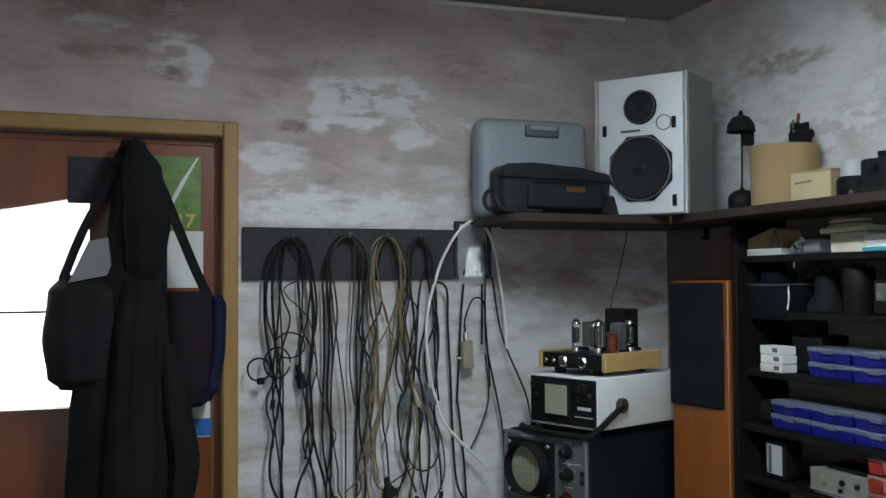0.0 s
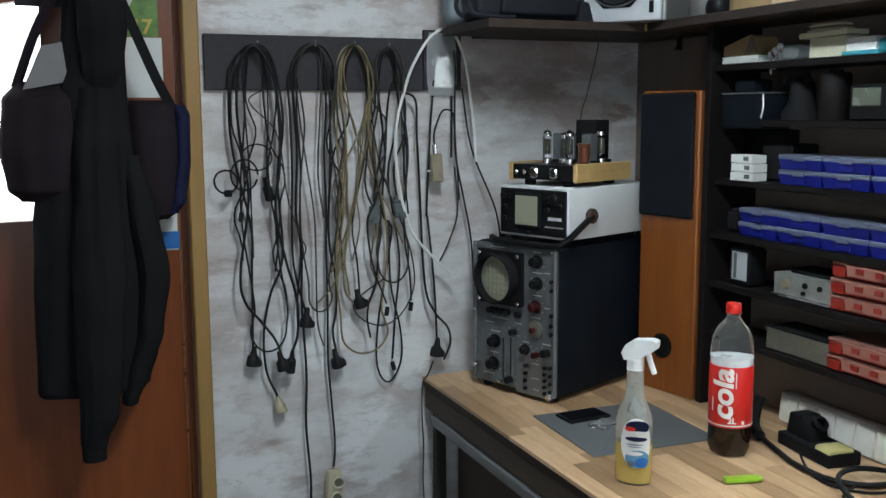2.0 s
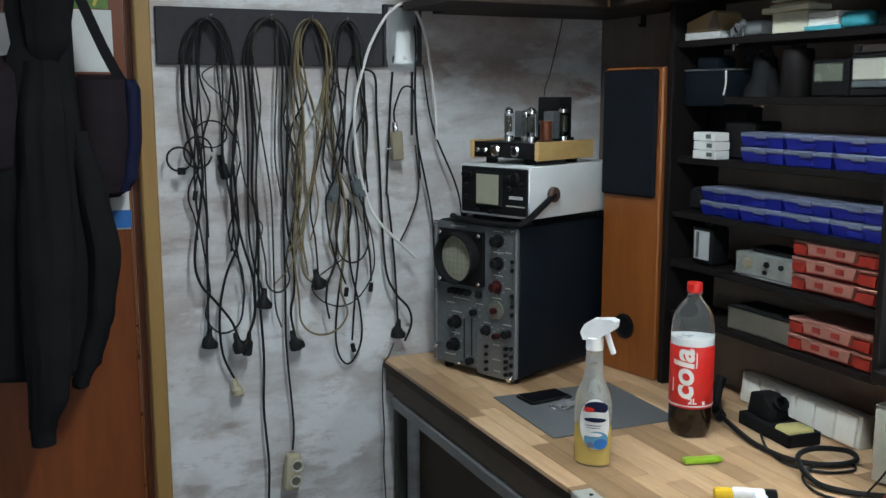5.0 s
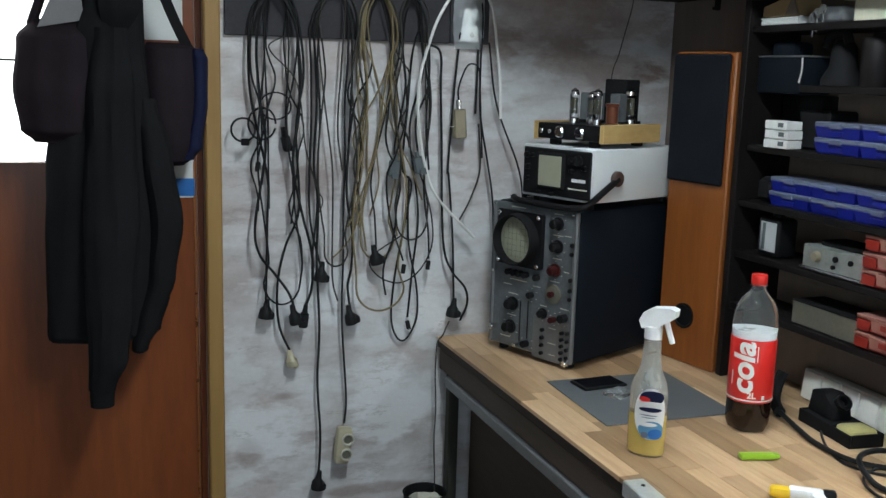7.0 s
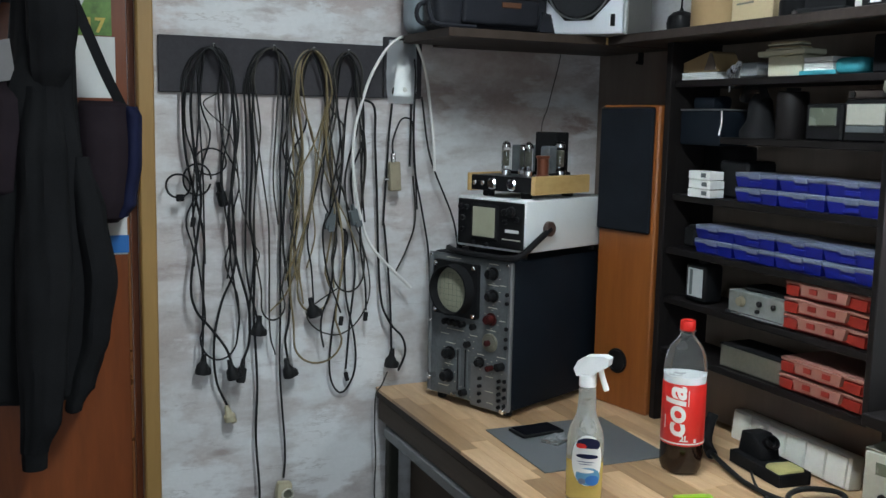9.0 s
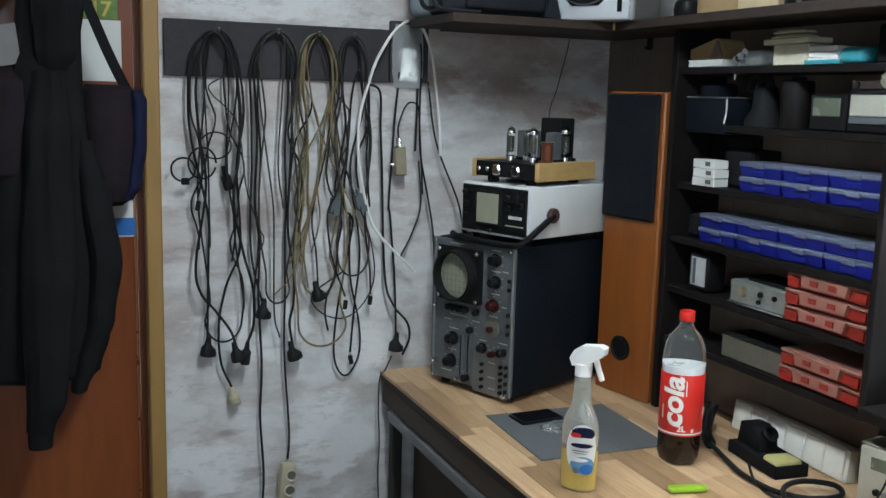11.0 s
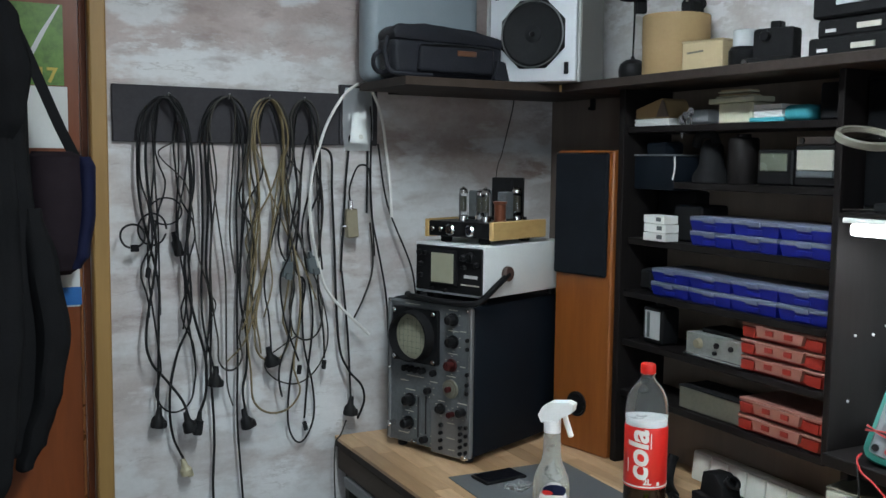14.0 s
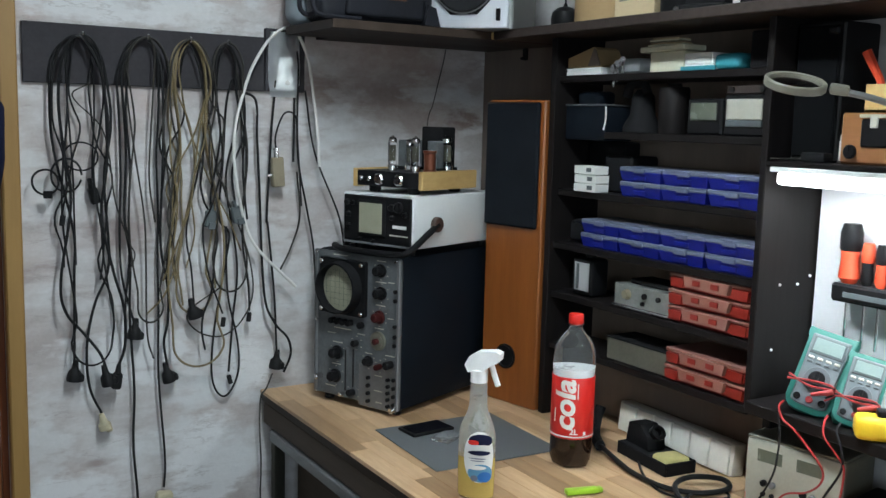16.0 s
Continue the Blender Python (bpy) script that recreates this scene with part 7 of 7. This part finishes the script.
for z in (0.022, -0.022):
    bm = B()
    lathe(bm, [(0.0175, 0), (0.0175, 0.006), (0.014, 0.006), (0.013, -0.001), (0, -0.001)], 18, pose(0.008, -0.016, z, 90, 0, 0))
    ol = part("outlet", bm, M_CREAM, es)
    bm = B()
    cyl(bm, (0.008, -0.0162, z), 0.0115, 0.003, "y", 16)
    part("well", bm, M_KAKI, ol)
pr = thing("probe", pose(2.215, Y - 0.05, 1.075), "scope probe with a bright tip hanging beside the oscilloscope", "probe")
bm = B()
tube(bm, [(0, 0, 0.03), (-0.006, 0, -0.012)], [0.004, 0.006], 8)
part("tip", bm, M_CHROME, pr)
bm = B()
tube(bm, smooth_path([(0, 0, 0.03), (0.004, 0, 0.06), (0.0, 0.03, 0.20), (-0.07, 0.045, 0.38), (-0.10, 0.045, 0.55)], 6), 0.0026, 6)
part("lead", bm, M_CABLE, pr)
bm = B()
tube(bm, smooth_path([(-0.006, 0, -0.012), (-0.018, 0, -0.08), (-0.010, 0, -0.16), (0.02, -0.02, -0.24)], 6), 0.0022, 6)
part("lead", bm, M_CABLEG, pr)
pb = thing("plastic_bag", pose(2.052, CY - 0.022, 1.690), "clear plastic bag with white papers on the hook", "bag")
bm = B()
bmesh.ops.create_grid(bm, x_segments=14, y_segments=24, size=0.5)
for v in bm.verts:
    x, z = v.co.x * 0.090, v.co.y * 0.170
    v.co = (x * (0.75 + 0.25 * math.cos(z * 14)), 0.008 * noise.noise((x * 40, z * 30, 3.0)), z)
q = part("film", bm, M_FILM, pb, "crumpled clear film")
q.visible_shadow = False
bm = B()
bmesh.ops.create_grid(bm, x_segments=12, y_segments=16, size=0.5)
for v in bm.verts:
    x, z = v.co.x * 0.050, v.co.y * 0.085
    w = 1 + 0.35 * noise.noise((z * 45, 1.0, 7.0)) - 0.2 * v.co.y
    v.co = (0.004 + x * w, 0.010 + 0.007 * noise.noise((x * 70, z * 60, 9.0)), -0.022 + z + 0.006 * noise.noise((x * 60, 4.0, 2.0)))
q = part("paper", bm, M_PAPER, pb, "crumpled white paper")
q.modifiers.new("thickness", "SOLIDIFY").thickness = 0.0015

# ---- jacket and bags on the door ----


def draped(prof, seg, folds, seed, twist=0.0):
    """Cloth hung in rings: (x centre, y centre, half width, half depth, z); folds run down it."""
    bm = B()
    rings = []
    n = len(prof) * 5
    keys = [Vector(p[:3]) for p in prof]
    for k in range(n + 1):
        f = k / n * (len(prof) - 1)
        i = min(int(f), len(prof) - 2)
        t = f - i
        t = t * t * (3 - 2 * t)
        cx, cy, hw, hd, z = (a + (b - a) * t for a, b in zip(prof[i], prof[i + 1]))
        z = prof[i][4] + (prof[i + 1][4] - prof[i][4]) * (f - i)
        ring = []
        for j in range(seg):
            a = 2 * math.pi * j / seg
            g = noise.noise((math.cos(a) * 2.2 + seed, math.sin(a) * 2.2, z * 1.3 + twist * a)) + 0.5 * noise.noise((math.cos(a) * 6 + seed, math.sin(a) * 6, z * 4))
            s = 1 + folds * g
            ring.append(bm.verts.new((cx + hw * s * math.cos(a), cy + hd * s * math.sin(a), z)))
        rings.append(ring)
    for p, q in zip(rings, rings[1:]):
        for j in range(seg):
            k2 = (j + 1) % seg
            bm.faces.new((p[j], p[k2], q[k2], q[j]))
    bm.faces.new(rings[0])
    bm.faces.new(rings[-1][::-1])
    return bm


JY = WALL_Y - 0.075
jk = thing("jacket", pose(0, 0, 0), "dark hooded jacket hanging on the door", "jacket")
part("body", draped([(1.131, JY + 0.03, 0.026, 0.022, 1.975), (1.135, JY + 0.01, 0.046, 0.042, 1.92), (1.148, JY, 0.066, 0.055, 1.82), (1.145, JY, 0.072, 0.058, 1.70), (1.132, JY, 0.086, 0.064, 1.60), (1.125, JY, 0.112, 0.070, 1.45), (1.122, JY, 0.130, 0.072, 1.28), (1.125, JY, 0.140, 0.070, 1.12), (1.120, JY, 0.138, 0.064, 0.98), (1.105, JY, 0.128, 0.058, 0.89), (1.100, JY, 0.120, 0.050, 0.875)], 64, 0.13, 2.0), M_JACKET, jk)
part("sleeve", draped([(1.215, JY - 0.02, 0.026, 0.030, 1.46), (1.236, JY - 0.035, 0.040, 0.040, 1.32), (1.254, JY - 0.040, 0.042, 0.042, 1.17), (1.240, JY - 0.035, 0.036, 0.040, 1.03), (1.207, JY - 0.03, 0.030, 0.034, 0.92), (1.186, JY - 0.03, 0.020, 0.028, 0.848), (1.184, JY - 0.03, 0.014, 0.020, 0.842)], 28, 0.16, 7.0), M_JACKET, jk)
part("sleeve", draped([(1.140, JY - 0.04, 0.040, 0.034, 1.62), (1.135, JY - 0.060, 0.056, 0.044, 1.45), (1.130, JY - 0.070, 0.062, 0.046, 1.20), (1.120, JY - 0.072, 0.056, 0.044, 0.98), (1.112, JY - 0.070, 0.046, 0.040, 0.84), (1.096, JY - 0.065, 0.032, 0.032, 0.765)], 36, 0.16, 11.0), M_JACKET, jk)
part("cuff", draped([(1.096, JY - 0.065, 0.030, 0.030, 0.770), (1.094, JY - 0.065, 0.029, 0.029, 0.745), (1.094, JY - 0.065, 0.028, 0.027, 0.722)], 28, 0.05, 12.0), M_BLACKM, jk, "ribbed cuff")
part("hood", draped([(1.140, JY - 0.03, 0.022, 0.02, 1.962), (1.150, JY - 0.05, 0.050, 0.034, 1.89), (1.165, JY - 0.055, 0.058, 0.040, 1.78), (1.160, JY - 0.05, 0.050, 0.034, 1.67), (1.150, JY - 0.04, 0.026, 0.018, 1.60)], 32, 0.16, 15.0), M_JACKET, jk)
bn = thing("shoulder_bag", pose(0, 0, 0), "navy nylon shoulder bag hanging on the door", "bag")
part("body", draped([(1.272, JY + 0.015, 0.050, 0.030, 1.592), (1.276, JY + 0.01, 0.060, 0.042, 1.578), (1.277, JY + 0.005, 0.062, 0.048, 1.48), (1.272, JY + 0.008, 0.058, 0.046, 1.36), (1.268, JY + 0.012, 0.050, 0.040, 1.312), (1.268, JY + 0.015, 0.036, 0.026, 1.298)], 40, 0.05, 21.0), M_BAGB, bn)
part("gusset", draped([(1.336, JY + 0.012, 0.018, 0.030, 1.580), (1.342, JY + 0.01, 0.022, 0.040, 1.555), (1.340, JY + 0.01, 0.022, 0.042, 1.45), (1.326, JY + 0.012, 0.022, 0.040, 1.345), (1.310, JY + 0.014, 0.018, 0.032, 1.312)], 28, 0.06, 24.0), M_BAGN, bn, "navy blue side gusset")
bm = B()
edge = smooth_path([(1.165, JY - 0.004, 1.935), (1.205, JY - 0.030, 1.84), (1.245, JY - 0.030, 1.74), (1.285, JY - 0.015, 1.645), (1.325, JY + 0.005, 1.565)], 6)
ring = []
for p in edge:
    ring.append([bm.verts.new(p + Vector(o)) for o in ((-0.011, -0.002, -0.005), (0.011, -0.002, 0.005), (0.011, 0.002, 0.005), (-0.011, 0.002, -0.005))])
for p, q in zip(ring, ring[1:]):
    for j in range(4):
        bm.faces.new((p[j], p[(j + 1) % 4], q[(j + 1) % 4], q[j]))
bm.faces.new(ring[0][::-1])
bm.faces.new(ring[-1])
part("strap", bm, M_BLACKM, bn, "flat black webbing strap")
bb = thing("shoulder_bag", pose(0, 0, 0), "dark brown bag hanging on the door behind the jacket", "bag")
part("body", draped([(1.045, JY, 0.075, 0.030, 1.635), (1.035, JY - 0.01, 0.095, 0.055, 1.59), (1.030, JY - 0.015, 0.100, 0.060, 1.48), (1.035, JY - 0.01, 0.092, 0.055, 1.385), (1.04, JY, 0.07, 0.04, 1.355)], 40, 0.10, 31.0), M_BAGB, bb)
bm = B()
prism(bm, [(0.985, 1.615), (1.085, 1.635), (1.075, 1.725), (1.030, 1.715)], 0.012, pose(0, JY - 0.045, 0))
part("flap", bm, M_GREY, bb, "pale grey lining flap")
bm = B()
tube(bm, smooth_path([(0.97, JY, 1.62), (1.02, JY, 1.75), (1.09, JY - 0.01, 1.88), (1.13, JY, 1.95)], 6), 0.012, 6)
part("strap", bm, M_BAGB, bb)
dh = B()
tube(dh, smooth_path([(1.140, WALL_Y + 0.03, 1.968), (1.140, WALL_Y - 0.02, 1.965), (1.140, WALL_Y - 0.05, 1.985)], 5), 0.005, 8)
single("door_hook", dh, M_CHROME, "metal coat hook on the door", "hook")

# ---- prints on the door ----
DY = WALL_Y + 0.029
cl = thing("calendar", pose(0, DY, 0), "green wall calendar with a white page on the door", "calendar")
bm = B()
box(bm, (1.235, -0.001, 1.850), (0.146, 0.002, 0.195))
cv = part("cover", bm, M_POSTG, cl, "green printed cover")
bm = B()
prism(bm, [(1.226, 1.822), (1.240, 1.824), (1.268, 1.880), (1.302, 1.945), (1.298, 1.946), (1.256, 1.880)], 0.001, pose(0, -0.0035, 0))
part("curl", bm, M_PAPER, cv)
text_mesh("lettering", "17", 0.050, M_POSTY, cv, pose(1.268, -0.004, 1.775, 90, 0, 0), 0.0004, 0, "", 0.025)
bm = B()
box(bm, (1.240, -0.001, 1.675), (0.150, 0.002, 0.150))
part("page", bm, M_PAPER, cl, "white calendar page")
nt_ = thing("notice", pose(0, DY, 0), "white notice with a blue foot", "notice")
bm = B()
box(bm, (1.300, -0.0012, 1.285), (0.075, 0.002, 0.16))
part("sheet", bm, M_PAPER, nt_)
bm = B()
box(bm, (1.300, -0.0034, 1.232), (0.075, 0.002, 0.045))
part("foot_band", bm, M_POSTB, nt_)
bm = B()
box(bm, (1.045, DY - 0.002, 1.878), (0.135, 0.003, 0.12), 0.0005)
single("notice", bm, M_BOARD, "dark grey card on the door", "notice")

loose([(2.580, WALL_Y - 0.008, 1.764), (2.574, WALL_Y - 0.008, 1.73), (2.556, WALL_Y - 0.008, 1.661), (2.540, WALL_Y - 0.008, 1.60), (2.524, WALL_Y - 0.008, 1.552), (2.51, WALL_Y - 0.008, 1.40)], 0.0013, M_CABLEG, "thin dark wire running down the corner wall")
loose([(2.03, WALL_Y - 0.03, 0.845), (2.005, WALL_Y - 0.05, 0.812), (1.985, 2.54, 0.79), (1.984, 2.545, 0.70), (1.990, 2.55, 0.60), (1.984, 2.54, 0.50), (1.986, 2.53, 0.35), (1.984, 2.53, 0.05)], 0.0022, M_CABLEG, "thin dark lead hanging beside the bench leg")
hk = B()
box(hk, (WALL_X - 0.022, 2.38, 1.748), (0.012, 0.016, 0.034), 0.003)
box(hk, (WALL_X - 0.030, 2.38, 1.736), (0.014, 0.010, 0.008), 0.002)
single("wall_hook", hk, M_BLACKM, "small black hook on the brown board", "hook")
ds = B()
box(ds, (DX1 - 0.023, WALL_Y + 0.0275, 0.66), (0.006, 0.004, 1.28), 0.0015)
single("trim", ds, plain("worn_brass_strip", (0.42, 0.17, 0.06), 0.3, 0.7), "worn brass strip on the door edge", "trim", kind="structure")

# ---- low corner: bucket and floor-level clutter beside the bench ----
bk = thing("bin", pose(1.945, 2.50, 0.0), "dark waste bin beside the bench leg", "bin")
bm = B()
lathe(bm, [(0, 0.004), (0.050, 0.0), (0.052, 0.01), (0.060, 0.365), (0.063, 0.37), (0.058, 0.37), (0.050, 0.02), (0, 0.02)], 28)
part("tub", bm, M_BLACKM, bk)
bm = B()
lathe(bm, [(0, 0.352), (0.020, 0.356), (0.040, 0.352), (0.052, 0.344), (0.050, 0.330), (0, 0.33)], 24)
for v in bm.verts:
    v.co.z += 0.022 * noise.noise(v.co * 45)
part("crumpled_wrapper", bm, M_CREAM, bk, "pale crumpled wrapper in the bin")

# ---- block staves of the worktop ----
rs = random.Random(4)
STW = (BX1 - BX0) / 16
meshes = {}
for row in range(16):
    y = BY1 - rs.uniform(0.0, 0.001)
    first = rs.uniform(0.10, 0.40)
    while y > BY0 + 0.01:
        ln = first or rs.choice((0.26, 0.32, 0.38, 0.44))
        first = 0
        ln = round(min(ln, y - BY0), 3)
        if ln not in meshes:
            bm = B()
            box(bm, (0, 0, 0), (STW - 0.0006, ln - 0.0008, 0.010), 0.0006)
            meshes[ln] = finish("stave", bm, M_TOP)
        ob = new("stave", meshes[ln])
        ob.parent = core
        ob.location = (BX0 + STW * (row + 0.5), y - ln / 2, BENCH - 0.005)
        y -= ln
